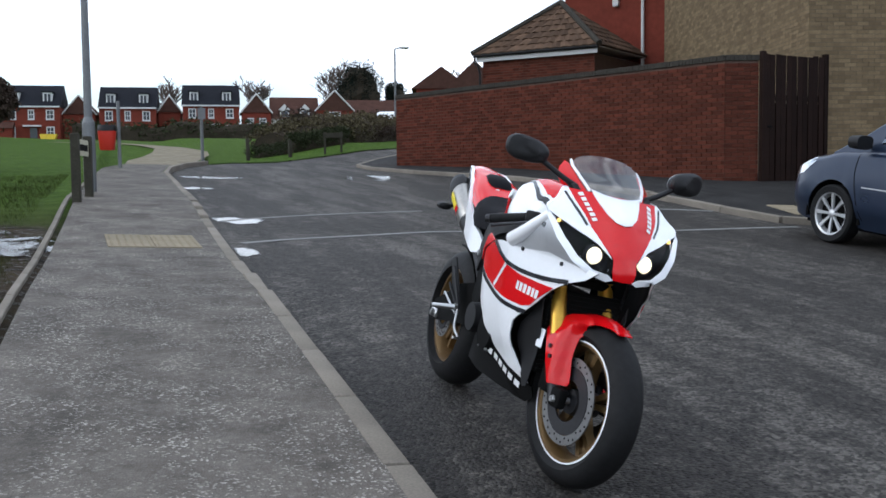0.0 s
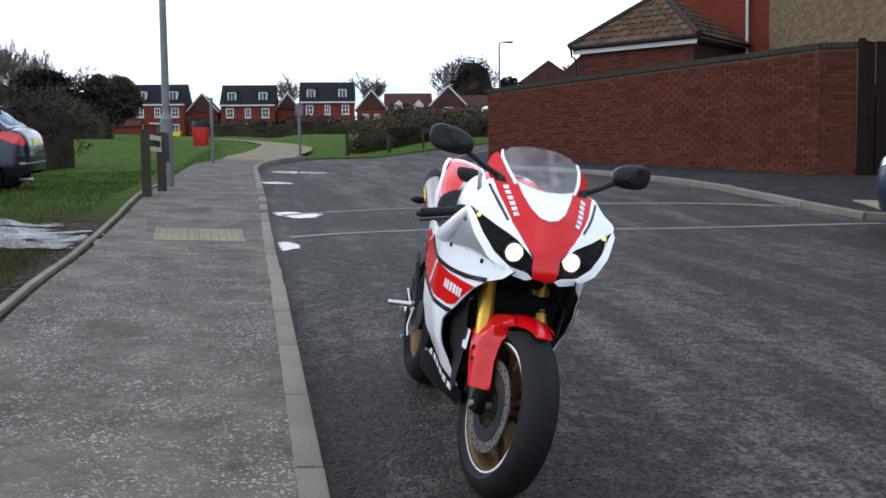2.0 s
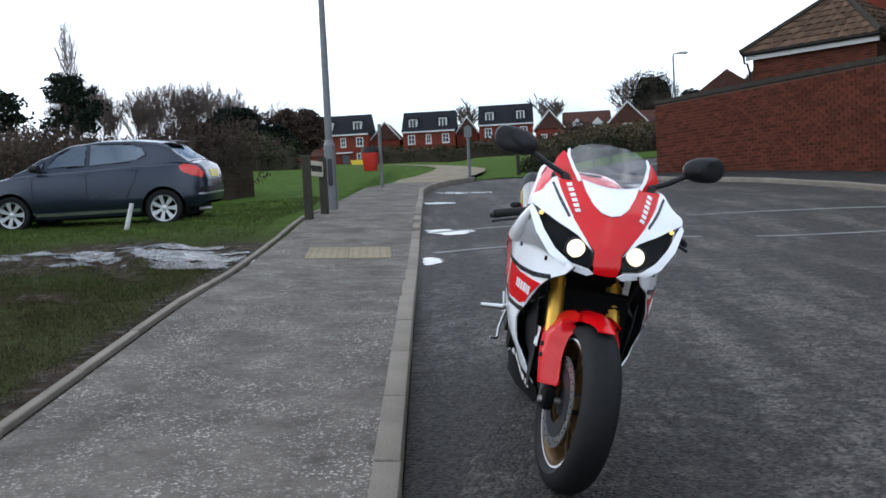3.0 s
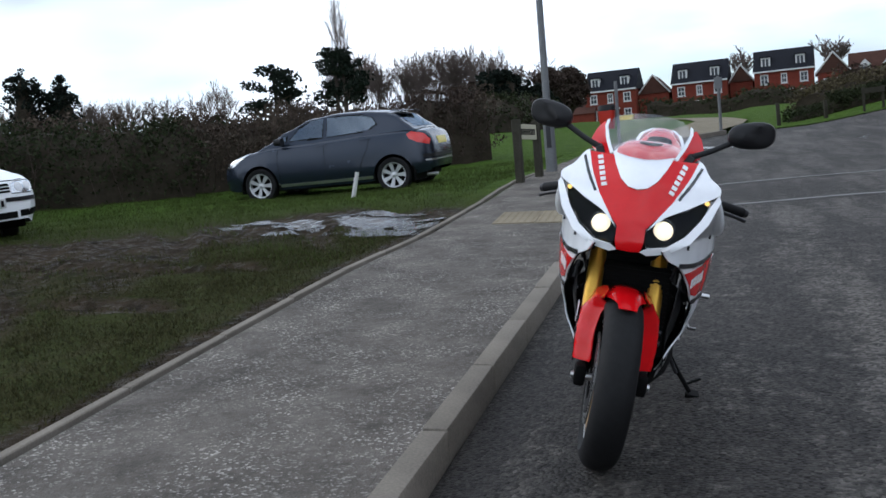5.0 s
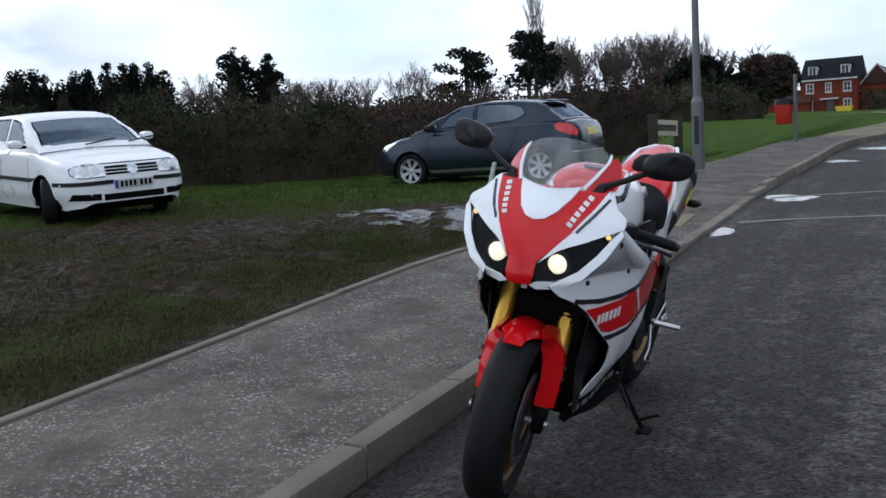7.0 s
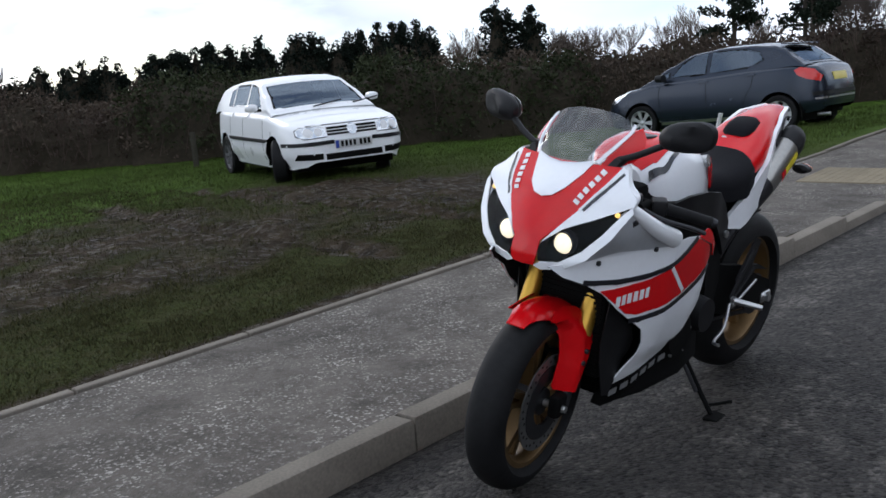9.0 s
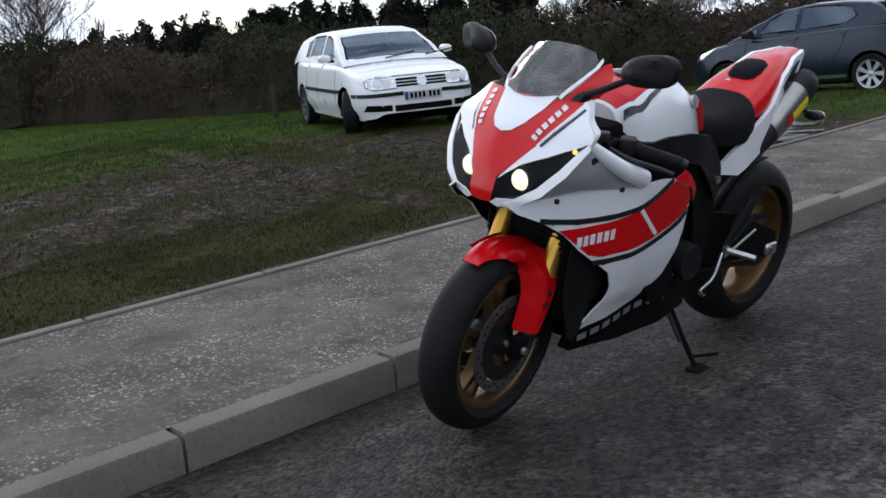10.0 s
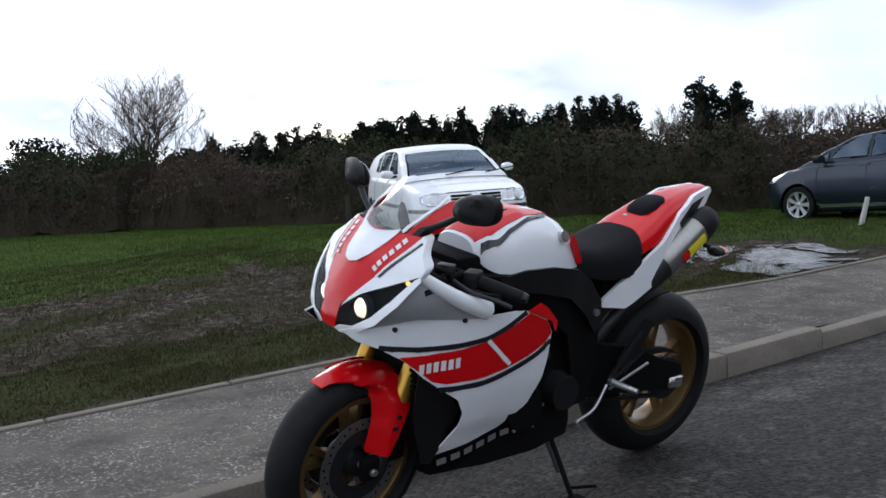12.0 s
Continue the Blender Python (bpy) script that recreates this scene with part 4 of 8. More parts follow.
def town_house(x, y, z, w, turn, storey_lift=0.0, label="three storey red brick house with black slate roof and dormers"):
    """Two storeys and dormers, as the row across the field."""
    h = thing("house", label, "house", pose(x, y, z, 0, 0, turn), "houses across the field")
    d, eave, ridge = 8.0, 4.85 + storey_lift, 8.15 + storey_lift
    part("wall", box(0, w, 0, d, -1.5, eave), FAR_BRICK, h, smooth=False)
    roof = gable_roof(h, 0, w, 0, d, eave, ridge, FAR_ROOF, 0.35)
    part("gable_wall", loft([[(xx, 0.05, eave - 0.02), (xx, d - 0.05, eave - 0.02), (xx, d / 2, ridge - 0.12)] for xx in (0.02, w - 0.02)]), FAR_BRICK, h, smooth=False)
    part("fascia", box(-0.1, w + 0.1, -0.40, -0.34, eave - 0.12, eave + 0.10), WHITE_TRIM, h, smooth=False)
    for k in (0.17, 0.5, 0.83):
        window(h, w * k, 3.75, 0.95 if k != 0.5 else 0.7, 1.25)
    window(h, w * 0.83, 1.35, 0.95, 1.3)
    window(h, w * 0.15, 1.35, 0.95, 1.3)
    door = part("door", box(w * 0.47, w * 0.60, -0.06, 0.0, -0.2, 1.9), PANE, h, smooth=False)
    part("porch", box(w * 0.36, w * 0.68, -0.7, 0.0, 2.05, 2.25), WHITE_TRIM, h, smooth=False)
    for k in (0.2, 0.78):
        dm = new("dormer")
        dm.parent = roof
        part("dormer_wall", box(w * k - 0.62, w * k + 0.62, 0.75, 2.6, eave + 0.55, eave + 2.05), WHITE_TRIM, dm, smooth=False)
        part("dormer_roof", box(w * k - 0.78, w * k + 0.78, 0.6, 3.2, eave + 2.05, eave + 2.2), FAR_ROOF, dm, smooth=False)
        part("dormer_pane", box(w * k - 0.42, w * k + 0.42, 0.72, 0.76, eave + 0.78, eave + 1.85), PANE, dm, smooth=False)
        part("dormer_bar", box(w * k - 0.05, w * k + 0.05, 0.70, 0.74, eave + 0.70, eave + 1.95), WHITE_TRIM, dm, smooth=False)
    return h


town_house(-15.54, 155.4, 7.31, 7.6, -5.6)
town_house(-2.73, 154.1, 7.16, 7.8, -5.6)
town_house(8.75, 153.0, 7.55, 8.0, -5.6)


def link(x, y, z, w, d, eave, ridge, turn, along="x", roof=None, wall=None, windows=(), label="low red brick house between its taller neighbours", barge=False):
    h = thing("house", label, "house", pose(x, y, z, 0, 0, turn), "houses across the field")
    part("wall", box(0, w, 0, d, -2, eave), wall or FAR_BRICK, h, smooth=False)
    gable_roof(h, 0, w, 0, d, eave, ridge, roof or FAR_TILE, 0.3, along)
    if along == "y":
        part("gable_wall", loft([[(0.05, yy, eave - 0.02), (w - 0.05, yy, eave - 0.02), (w / 2, yy, ridge - 0.15)] for yy in (-0.02, 0.3)]), wall or FAR_BRICK, h, smooth=False)
        if barge:
            for s in (-1, 1):
                part("bargeboard", rod((w / 2 + s * (w / 2 + 0.25), -0.25, eave - 0.1), (w / 2, -0.25, ridge + 0.05), 0.11, n=4), WHITE_TRIM, h, smooth=False)
    for wx, wz, ww, wh in windows:
        window(h, wx, wz, ww, wh)
    return h


link(-7.65, 157, 7.65, 4.4, 7, 3.6, 6.3, -5.6, "y", barge=True)
link(5.47, 156, 7.81, 3.2, 7, 3.8, 6.2, -5.6, "y", barge=True)
link(17.16, 152.6, 8.95, 4.2, 7, 2.5, 5.2, -5.6, "y", windows=((1.2, 1.2, 0.8, 0.9), (3.0, 1.2, 0.9, 0.9)), barge=True)
white = link(21.46, 152.6, 9.01, 7.0, 7, 1.6, 5.0, -5.6, "x", wall=RENDERED, label="low house with brown roof, white dormers and cream walls")
for k in (1.9, 4.9):
    part("dormer_wall", box(k - 0.65, k + 0.65, 0.0, 2.2, 1.5, 2.9), WHITE_TRIM, white, smooth=False)
    part("dormer_roof", loft([[(k - 0.85, yy, 2.9), (k, yy, 3.75), (k + 0.85, yy, 2.9)] for yy in (-0.15, 2.8)]), WHITE_TRIM, white, smooth=False)
    part("dormer_pane", box(k - 0.45, k + 0.45, -0.04, 0.0, 1.7, 2.7), PANE, white, smooth=False)
link(27.92, 151.2, 9.09, 5.4, 8, 2.7, 5.6, -5.6, "y", windows=((2.7, 1.9, 1.6, 1.1),), barge=True, label="red brick gabled house with white bargeboards")
link(32.74, 153.5, 8.44, 12.0, 7, 2.6, 5.4, -5.6, "x", windows=((2.0, 1.4, 1.0, 0.9), (4.6, 1.4, 1.0, 0.9), (7.0, 1.4, 1.0, 0.9)), label="long brown roofed terrace with pale windows")
link(45.04, 152.5, 8.09, 14.0, 7, 3.0, 6.0, -5.6, "x", label="brown roofed terrace partly behind the wall")
link(-20.77, 154.6, 7.19, 6.6, 6, 1.9, 3.9, -5.6, "x", label="low red brick garage with hipped roof at the field's edge")
link(-27.74, 163, 7.41, 6.0, 8, 3.2, 6.2, -5.6, "x", label="brown roofed house behind the trees")
# roofs beyond the garden wall, and the red house behind the garage
link(16.9, 60.0, 3.4, 3.0, 6, 3.4, 4.7, -18, "y", label="red brick gable behind the garden wall")
link(18.6, 59.2, 3.4, 3.2, 7, 3.2, 5.0, -18, "y", label="red brick gable behind the garden wall")
red = thing("house", "red brick house with white barge boards behind the garage", "house", frame_on((14.6, 33.4), (18.9, 27.7), 1.7))
part("wall", box(0, 8, 0, 7, 0, 8.5), FAR_BRICK, red, smooth=False)
part("wing", box(0.6, 8, -1.5, 0, 0, 5.7), FAR_BRICK, red, smooth=False)
part("wing_roof", box(0.35, 8, -1.75, 0.0, 5.85, 6.2), FAR_TILE, red, smooth=False)
part("fascia", box(0.35, 8, -1.79, -1.755, 5.67, 5.85), WHITE_TRIM, red, smooth=False)
part("bargeboard", box(-0.12, 0.0, -0.15, -0.05, 3.0, 8.6), WHITE_TRIM, red, smooth=False)
part("downpipe", rod((3.3, -1.58, 0), (3.3, -1.58, 5.65), 0.05, n=8), WHITE_TRIM, red)
part("wall_lamp", box(2.3, 2.5, -1.62, -1.5, 5.0, 5.3, 0.02), WHITE_TRIM, red)
gable_roof(red, 0, 8, 0, 7, 8.5, 11.2, FAR_TILE, 0.3, "y")


# ---- street furniture ----
def lamp_post(x, y, base, height, label, lantern=True, r=0.055, turn=90):
    p = thing("street_lamp", label, "street lamp", Matrix.Translation((x, y, base)))
    part("lamp_base", rod((0, 0, -0.1), (0, 0, 1.05), 0.085, n=20), GALVANISED, p)
    part("base_door", box(-0.035, 0.035, -0.092, -0.080, 0.45, 0.85, 0.004), DARK_STEEL, p)
    part("base_collar", rod((0, 0, 1.05), (0, 0, 1.13), 0.085, r, n=20), GALVANISED, p)
    part("lamp_column", rod((0, 0, 1.1), (0, 0, height), r, r * 0.65, n=18), GALVANISED, p, "slim dark grey steel column")
    if lantern:
        part("lamp_arm", tube([(0, 0, height - 0.02), (0.05, 0, height + 0.08), (0.3, 0, height + 0.12)], 0.03, 8), GALVANISED, p)
        ln = part("lantern", loft([[(0.22 + k * 0.5, 0.12 * w * math.cos(t), height + 0.13 + 0.07 * w * math.sin(t)) for t in [2 * math.pi * j / 12 for j in range(12)]] for k, w in ((0, 0.4), (0.3, 1), (0.8, 1), (1.0, 0.5))]), WHITE_TRIM, p, "pale lantern head")
    return p


lamp_post(-0.29, 17.1, gz(-0.29, 17.1), 5.8, "grey steel street lamp standing in the grass beside the footway")
lamp_post(13.1, 50.6, 2.7, 5.1, "slim grey street lamp at the far road bend", r=0.06)


def marker_post(x, y, h, label):
    ob = part("marker_post", box(-0.055, 0.055, -0.055, 0.055, -0.2, h, 0.012, seg=2), GREY_WOOD)
    ob.matrix_basis = pose(x, y, gz(x, y) + 0.03, random.uniform(-2, 2), random.uniform(-2, 2), 12)
    return tagged(ob, label, "post", "short timber posts")


def low_sign():
    s = thing("name_sign", "small weathered sign board between two short timber posts", "sign", pose(-0.33, 15.4, gz(-0.33, 15.4) + 0.02, 0, 0, 82))
    for x in (-0.42, 0.42):
        part("sign_post", box(x - 0.05, x + 0.05, -0.05, 0.05, -0.2, 0.86, 0.01), GREY_WOOD, s)
    part("sign_board", box(-0.37, 0.37, -0.02, 0.005, 0.60, 0.80, 0.004), GREEN_SIGN, s)
    bm = bmesh.new()
    for i in range(9):
        add_box(bm, -0.30 + i * 0.068, -0.255 + i * 0.068, -0.024, -0.0195, 0.66, 0.74)
    part("sign_writing", bm, MATT_BLACK, s)


low_sign()


def litter_bin():
    x, y = -0.06, 24.7
    b = thing("litter_bin", "red plastic litter bin with black lid on a grey post", "litter bin", pose(x, y, gz(x, y) + 0.05, 0, 0, -8))
    part("bin_post", rod((0.16, 0, -0.2), (0.16, 0, 1.45), 0.038, n=16), GALVANISED, b)
    part("bin_body", loft([[(0.185 * w * math.copysign(abs(math.cos(t)) ** 0.6, math.cos(t)) - 0.08, 0.15 * w * math.copysign(abs(math.sin(t)) ** 0.6, math.sin(t)), z) for t in [2 * math.pi * j / 24 for j in range(24)]] for z, w in ((0.42, 0.75), (0.44, 0.82), (0.80, 1.0), (0.82, 1.02))]), BIN_RED, b, "red tapered bin body")
    part("bin_lid", loft([[(0.19 * w * math.cos(t) - 0.08, 0.155 * w * math.sin(t), z) for t in [2 * math.pi * j / 24 for j in range(24)]] for z, w in ((0.82, 1.03), (0.93, 1.0), (0.95, 0.9))]), BLACK_PLASTIC, b, "black bin lid")


litter_bin()
for x, y, h, lab in ((2.35, 31.9, 1.75, "slim grey steel signpost beside the gravel path"),):
    p = thing("signpost", lab, "post", pose(x, y, gz(x, y) - 0.1))
    part("pole", rod((0, 0, 0), (0, 0, h), 0.045, n=14), GALVANISED, p)
    part("plate", box(-0.11, 0.11, -0.055, -0.045, h - 0.36, h - 0.04, 0.004), GALVANISED, p)
for x, y, h in ((4.25, 37.0, 0.75), (5.75, 37.4, 0.6)):
    marker_post(x, y, h, "short timber post at the edge of the grass")
board = thing("park_sign", "weathered timber rail sign at the road's edge", "sign", pose(7.05, 36.3, gz(7.05, 36.3) + 0.03, 0, 0, -12) @ Matrix.Diagonal((0.62, 0.8, 0.72, 1)))
for x in (-0.45, 0.45):
    part("sign_post", box(x - 0.06, x + 0.06, -0.06, 0.06, -0.3, 1.0, 0.01), GREY_WOOD, board)
part("sign_rail", box(-0.55, 0.55, -0.08, -0.03, 0.72, 0.95, 0.006), GREY_WOOD, board)
stake = part("stake", rod((0, 0, -0.1), (0.12, 0, 0.36), 0.035, 0.03, n=10), WHITE_TRIM)
stake.matrix_basis = Matrix.Translation((-2.95, 15.6, gz(-2.95, 15.6) + 0.05))
tagged(stake, "pale leaning stake in the grass before the car", "stake")
stump = part("tree_stake", rod((0, 0, -0.1), (0.0, 0, 0.62), 0.05, 0.045, n=10), GREY_WOOD)
stump.matrix_basis = pose(-11.0, 12.85, gz(-11.0, 12.85) + 0.03, 2, -2)
tagged(stump, "short pale timber stake at the hedge's foot", "stake")
goal = thing("goal_frame", "thin white goal frame beyond the hedge", "goal", pose(-25.9, 30.3, 2.3, 0, 0, 54))
for a, b in (((0, 0, 0), (0, 0, 1.4)), ((1.7, 0, 0), (1.7, 0, 1.4)), ((0, 0, 1.4), (1.7, 0, 1.4))):
    part("goal_bar", rod(a, b, 0.04, n=8), WHITE_TRIM, goal)
skip = part("skip", loft([[(-1.0 * w, -0.7, z), (1.0 * w, -0.7, z), (1.0 * w, 0.7, z), (-1.0 * w, 0.7, z)] for z, w in ((0, 0.8), (1.0, 1.1))]), SKIP_YELLOW)
skip.matrix_basis = pose(-9.1, 148.0, 7.0, 0, 0, -5)
tagged(skip, "yellow skip before the brick house", "skip")
van = thing("van", "white van parked at the far road bend", "van", pose(14.6, 56, 2.95, 0, 0, 70))
part("van_body", box(-2.2, 2.2, -0.9, 0.9, 0.35, 2.1, 0.2, seg=2), WHITE_PAINT, van)
for x in (-1.4, 1.4):
    for y in (-0.85, 0.85):
        part("tyre", rod((x, y - 0.1, 0.32), (x, y + 0.1, 0.32), 0.32, n=16), RUBBER, van)
part("windscreen", box(-0.3, 2.0, -0.91, -0.9, 1.3, 1.85), PANE, van)
# mud puddles beside the drive and standing water on the road
for cx, cy, rx, ry, sd, tn in ((-1.75, 11.75, 0.95, 0.50, 1, 160), (-0.72, 11.25, 0.42, 0.20, 2, 8), (-1.15, 11.05, 0.50, 0.22, 6, 150), (-2.5, 12.1, 0.5, 0.20, 3, 160), (-1.4, 12.35, 0.5, 0.18, 5, 170), (-2.1, 11.15, 0.28, 0.12, 7, 150), (-2.9, 11.75, 0.26, 0.10, 8, 140), (-0.75, 11.75, 0.22, 0.10, 9, 10)):
    around = [ground_height(cx + a * rx, cy + b * ry) - gz(cx + a * rx, cy + b * ry) for a in (-0.8, -0.3, 0.3, 0.8) for b in (-0.8, 0, 0.8)]
    brim = sorted(around)[9]
    puddle(cx, cy, rx * 1.5, ry * 1.6, sd, tn, "shallow muddy puddle that mirrors the sky", lambda x, y, brim=brim: min(gz(x, y) + brim, ground_height(x, y) + 0.010), 0.004, MUD_WATER)
for cx, cy, rx, ry in ROADS:
    puddle(cx, cy, rx * 1.35, ry * 1.1, cx + cy)

# unseen house-shaped block, added to hold back skylight from the street's right
opposite = part("unseen_sky_blocker", box(24.0, 33.0, -9.0, 8.0, gz(24, 2) - 0.8, gz(24, 2) + 4.9), FAR_BRICK)
tagged(opposite, "unseen plain brick block that holds back skylight", "house", kind="structure")
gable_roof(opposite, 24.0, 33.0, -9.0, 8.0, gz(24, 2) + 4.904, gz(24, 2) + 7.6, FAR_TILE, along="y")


# ---- the motorcycle: x forward, y to its left, z up from the front tyre's foot ----
ROAD_TILT = road_matrix(0.6, 5.28).to_3x3().to_4x4()


def motorcycle_pose():
    base = Matrix.Translation((1.583, 5.300, gz(1.583, 5.300))) @ ROAD_TILT
    return base @ pose(0, 0, 0, 0, 0, -90) @ pose(0, 0, 0, -9.0, 0, 0) @ Matrix.Scale(0.963, 4)


bike = thing("motorcycle", "red and white sports motorcycle leaning on its side stand", "motorcycle", motorcycle_pose())
FRONT_Z, REAR_X, REAR_Z = 0.302, -1.435, 0.335


def flank(x, z):
    """Half width of the fairing in side view."""
    low = curve1(-x, (-0.05, 0.11), (0.1, 0.185), (0.2, 0.222), (0.3, 0.25), (0.4, 0.272), (0.62, 0.270), (0.85, 0.21))
    low *= curve1(z, (0.18, 0.34), (0.25, 0.44), (0.35, 0.66), (0.45, 0.83), (0.55, 0.93), (0.65, 0.97), (0.75, 1.0), (0.9, 1.0))
    high = curve1(-x, (-0.03, 0.13), (0.03, 0.185), (0.08, 0.225), (0.16, 0.255), (0.25, 0.262), (0.4, 0.268), (0.6, 0.262))
    high *= curve1(z, (0.8, 1.0), (0.92, 1.0), (1.0, 0.94), (1.1, 0.8))
    return mix(low, high, ease((z - 0.79) / 0.08))


def side(s, out=0.0):
    return lambda x, z: Vector((x, s * (flank(x, z) + out), z))


def nose_x(y, z):
    c = curve1(z, (0.75, 0.020), (0.79, 0.030), (0.85, 0.012), (0.90, -0.016), (0.96, -0.055), (1.07, -0.158), (1.21, -0.318))
    return c - 0.60 * abs(y) ** 1.5


def nose(s=1, back=0.0):
    return lambda y, z: Vector((nose_x(y, z) - back, s * y, z))


def ribbon(line, width):
    """Outline of a band of even width round a line in two parameters."""
    pts = smooth_line([(a, b, 0) for a, b in line], 5)
    left, right = [], []
    for i, q in enumerate(pts):
        d = (pts[min(i + 1, len(pts) - 1)] - pts[max(i - 1, 0)]).normalized()
        n = Vector((-d.y, d.x, 0)) * width / 2
        left.append((q + n).xy)
        right.append((q - n).xy)
    return left + right[::-1]


def wordmark(parent, place, start, end, height, count=6, slant=0.25, thick=0.0012, material=None):
    """A row of plain bars the size of a word."""
    a, b = Vector(start), Vector(end)
    d = (b - a) / count
    up = Vector((-d.y, d.x)).normalized() * height
    if up.y < 0:
        up = -up
    for i in range(count):
        bm = bmesh.new()
        q = a + d * i
        w = d * 0.66
        lean = d.normalized() * height * slant
        quad = [q, q + w, q + w + up + lean, q + up + lean]
        sub = [[quad[0].lerp(quad[1], u).lerp(quad[3].lerp(quad[2], u), v) for u in (0, 0.5, 1)] for v in (0, 0.5, 1)]
        grid = [[bm.verts.new(place(p.x, p.y)) for p in row] for row in sub]
        for r in range(2):
            for c in range(2):
                bm.faces.new((grid[r][c], grid[r][c + 1], grid[r + 1][c + 1], grid[r + 1][c]))
        bmesh.ops.recalc_face_normals(bm, faces=bm.faces)
        thicken(bm, thick)
        part("lettering_bar", bm, material or LETTER_WHITE, parent)


def bike_wheel(name, x, z, radius, width, rim, parent, spokes=5):
    """Tyre, rim, spokes and hub about the y axis."""
    w = new(name)
    w.parent, w.matrix_basis = parent, Matrix.Translation((x, 0, z))
    h = width / 2
    crown = []
    for i in range(13):
        a = math.pi * i / 12
        crown.append((radius - (h * 0.92) * (1 - math.sin(a)) ** 1.15, -h * math.cos(a)))
    tyre = crown + [(rim + 0.004, h * 0.72), (rim - 0.006, h * 0.66), (rim - 0.006, -h * 0.66), (rim + 0.004, -h * 0.72)]
    t = part("tyre", spin(tyre, "y", 72), RUBBER, w, "worn black road tyre")
    # tread grooves as thin dark sunk bands are cut as shallow blocks
    bm = bmesh.new()
    rw = h * 0.70
    add_spin(bm, [(rim + 0.010, -rw), (rim + 0.010, -rw + 0.008), (rim - 0.012, -rw + 0.012), (rim - 0.020, -rw * 0.4), (rim - 0.020, rw * 0.4), (rim - 0.012, rw - 0.012), (rim + 0.010, rw - 0.008), (rim + 0.010, rw), (rim - 0.016, rw), (rim - 0.032, rw * 0.5), (rim - 0.032, -rw * 0.5), (rim - 0.016, -rw)], "y", 72)
    part("rim", bm, BRONZE, w, "bronze-gold painted alloy rim")
    for i in range(spokes):
        a = 2 * math.pi * i / spokes + 0.3
        bm = bmesh.new()
        for off in (-0.17, 0.17):
            c0, s0, c1, s1 = math.cos(a + off * 0.5), math.sin(a + off * 0.5), math.cos(a + off), math.sin(a + off)
            rings = []
            for r, c, s, ww, dd in ((0.035, c0, s0, 0.016, 0.028), (0.12, (c0 + c1) / 2, (s0 + s1) / 2, 0.010, 0.020), (rim - 0.02, c1, s1, 0.012, 0.018)):
                q = Vector((c * r, 0, s * r))
                tng = Vector((-s, 0, c))
                rings.append([q + tng * ww + Vector((0, dd, 0)), q - tng * ww + Vector((0, dd, 0)), q - tng * ww - Vector((0, dd, 0)), q + tng * ww - Vector((0, dd, 0))])
            add_loft(bm, rings)
        part("spoke", bm, BRONZE, w)
    part("hub", spin([(0.012, -0.06), (0.045, -0.055), (0.05, -0.03), (0.05, 0.03), (0.045, 0.055), (0.012, 0.06)], "y", 28), DARK_STEEL, w)
    return w


def brake_disc(parent, y, radius, hole=0.075):
    bm = spin([(radius, y - 0.0025), (radius, y + 0.0025), (radius - 0.034, y + 0.0025), (radius - 0.034, y - 0.0025)], "y", 56)
    d = part("brake_disc", bm, DISC_STEEL, parent, "drilled steel brake disc")
    bm = bmesh.new()
    for i in range(36):
        a = 2 * math.pi * i / 36
        r = radius - 0.017 + 0.009 * math.sin(i * 2.1)
        q = Vector((math.cos(a) * r, 0, math.sin(a) * r))
        add_rod(bm, q + Vector((0, y - 0.0032, 0)), q + Vector((0, y + 0.0032, 0)), 0.0045, n=8)
    part("drill_hole", bm, MATT_BLACK, d)
    bm = spin([(radius - 0.036, y - 0.004), (radius - 0.036, y + 0.004), (hole, y + 0.004), (hole, y - 0.004)], "y", 30)
    part("disc_carrier", bm, DARK_STEEL, d)
    return d


front = bike_wheel("front_wheel", 0, FRONT_Z, 0.304, 0.130, 0.222, bike)
for y in (0.062, -0.062):
    brake_disc(front, y, 0.158)
rear = bike_wheel("rear_wheel", REAR_X, REAR_Z, 0.330, 0.195, 0.228, bike)
brake_disc(rear, -0.105, 0.11, 0.05)
for (x, z, r, hw) in ((0, FRONT_Z, 0.2155, 0.047),):
    part("rim_tape", spin([(r + 0.008, -hw - 0.002), (r + 0.008, -hw + 0.0), (r + 0.002, -hw), (r + 0.002, -hw - 0.003)], "y", 72), WHITE_PAINT, front, "white reflective rim tape")

# forks, yokes, calipers
for s in (1, -1):
    f = new("fork_leg")
    f.parent = bike
    part("fork_tube", rod((-0.110, s * 0.106, 0.515), (-0.281, s * 0.106, 0.906), 0.029, n=24), GOLD, f, "gold fork tube")
    part("fork_foot", rod((-0.030, s * 0.102, 0.285), (-0.135, s * 0.102, 0.525), 0.022, 0.0265, n=20), DARK_STEEL, f)
    part("axle_lug", box(-0.035, 0.03, s * 0.104 - 0.02, s * 0.104 + 0.02, 0.27, 0.345, 0.012, seg=2), MATT_BLACK, f)
    bm = box(-0.15, -0.065, s * 0.088 - 0.022, s * 0.088 + 0.022, 0.30, 0.42, 0.014, seg=2)
    part("brake_caliper", bm, MATT_BLACK, f)
    part("pinch_bolt", rod((-0.005, s * 0.125, 0.30), (-0.005, s * 0.134, 0.30), 0.011, n=12), STEEL, f)
part("axle", rod((0, -0.13, FRONT_Z), (0, 0.13, FRONT_Z), 0.012, n=16), STEEL, bike)
part("lower_yoke", box(-0.30, -0.17, -0.135, 0.135, 0.70, 0.735, 0.012, seg=2), MATT_BLACK, bike)
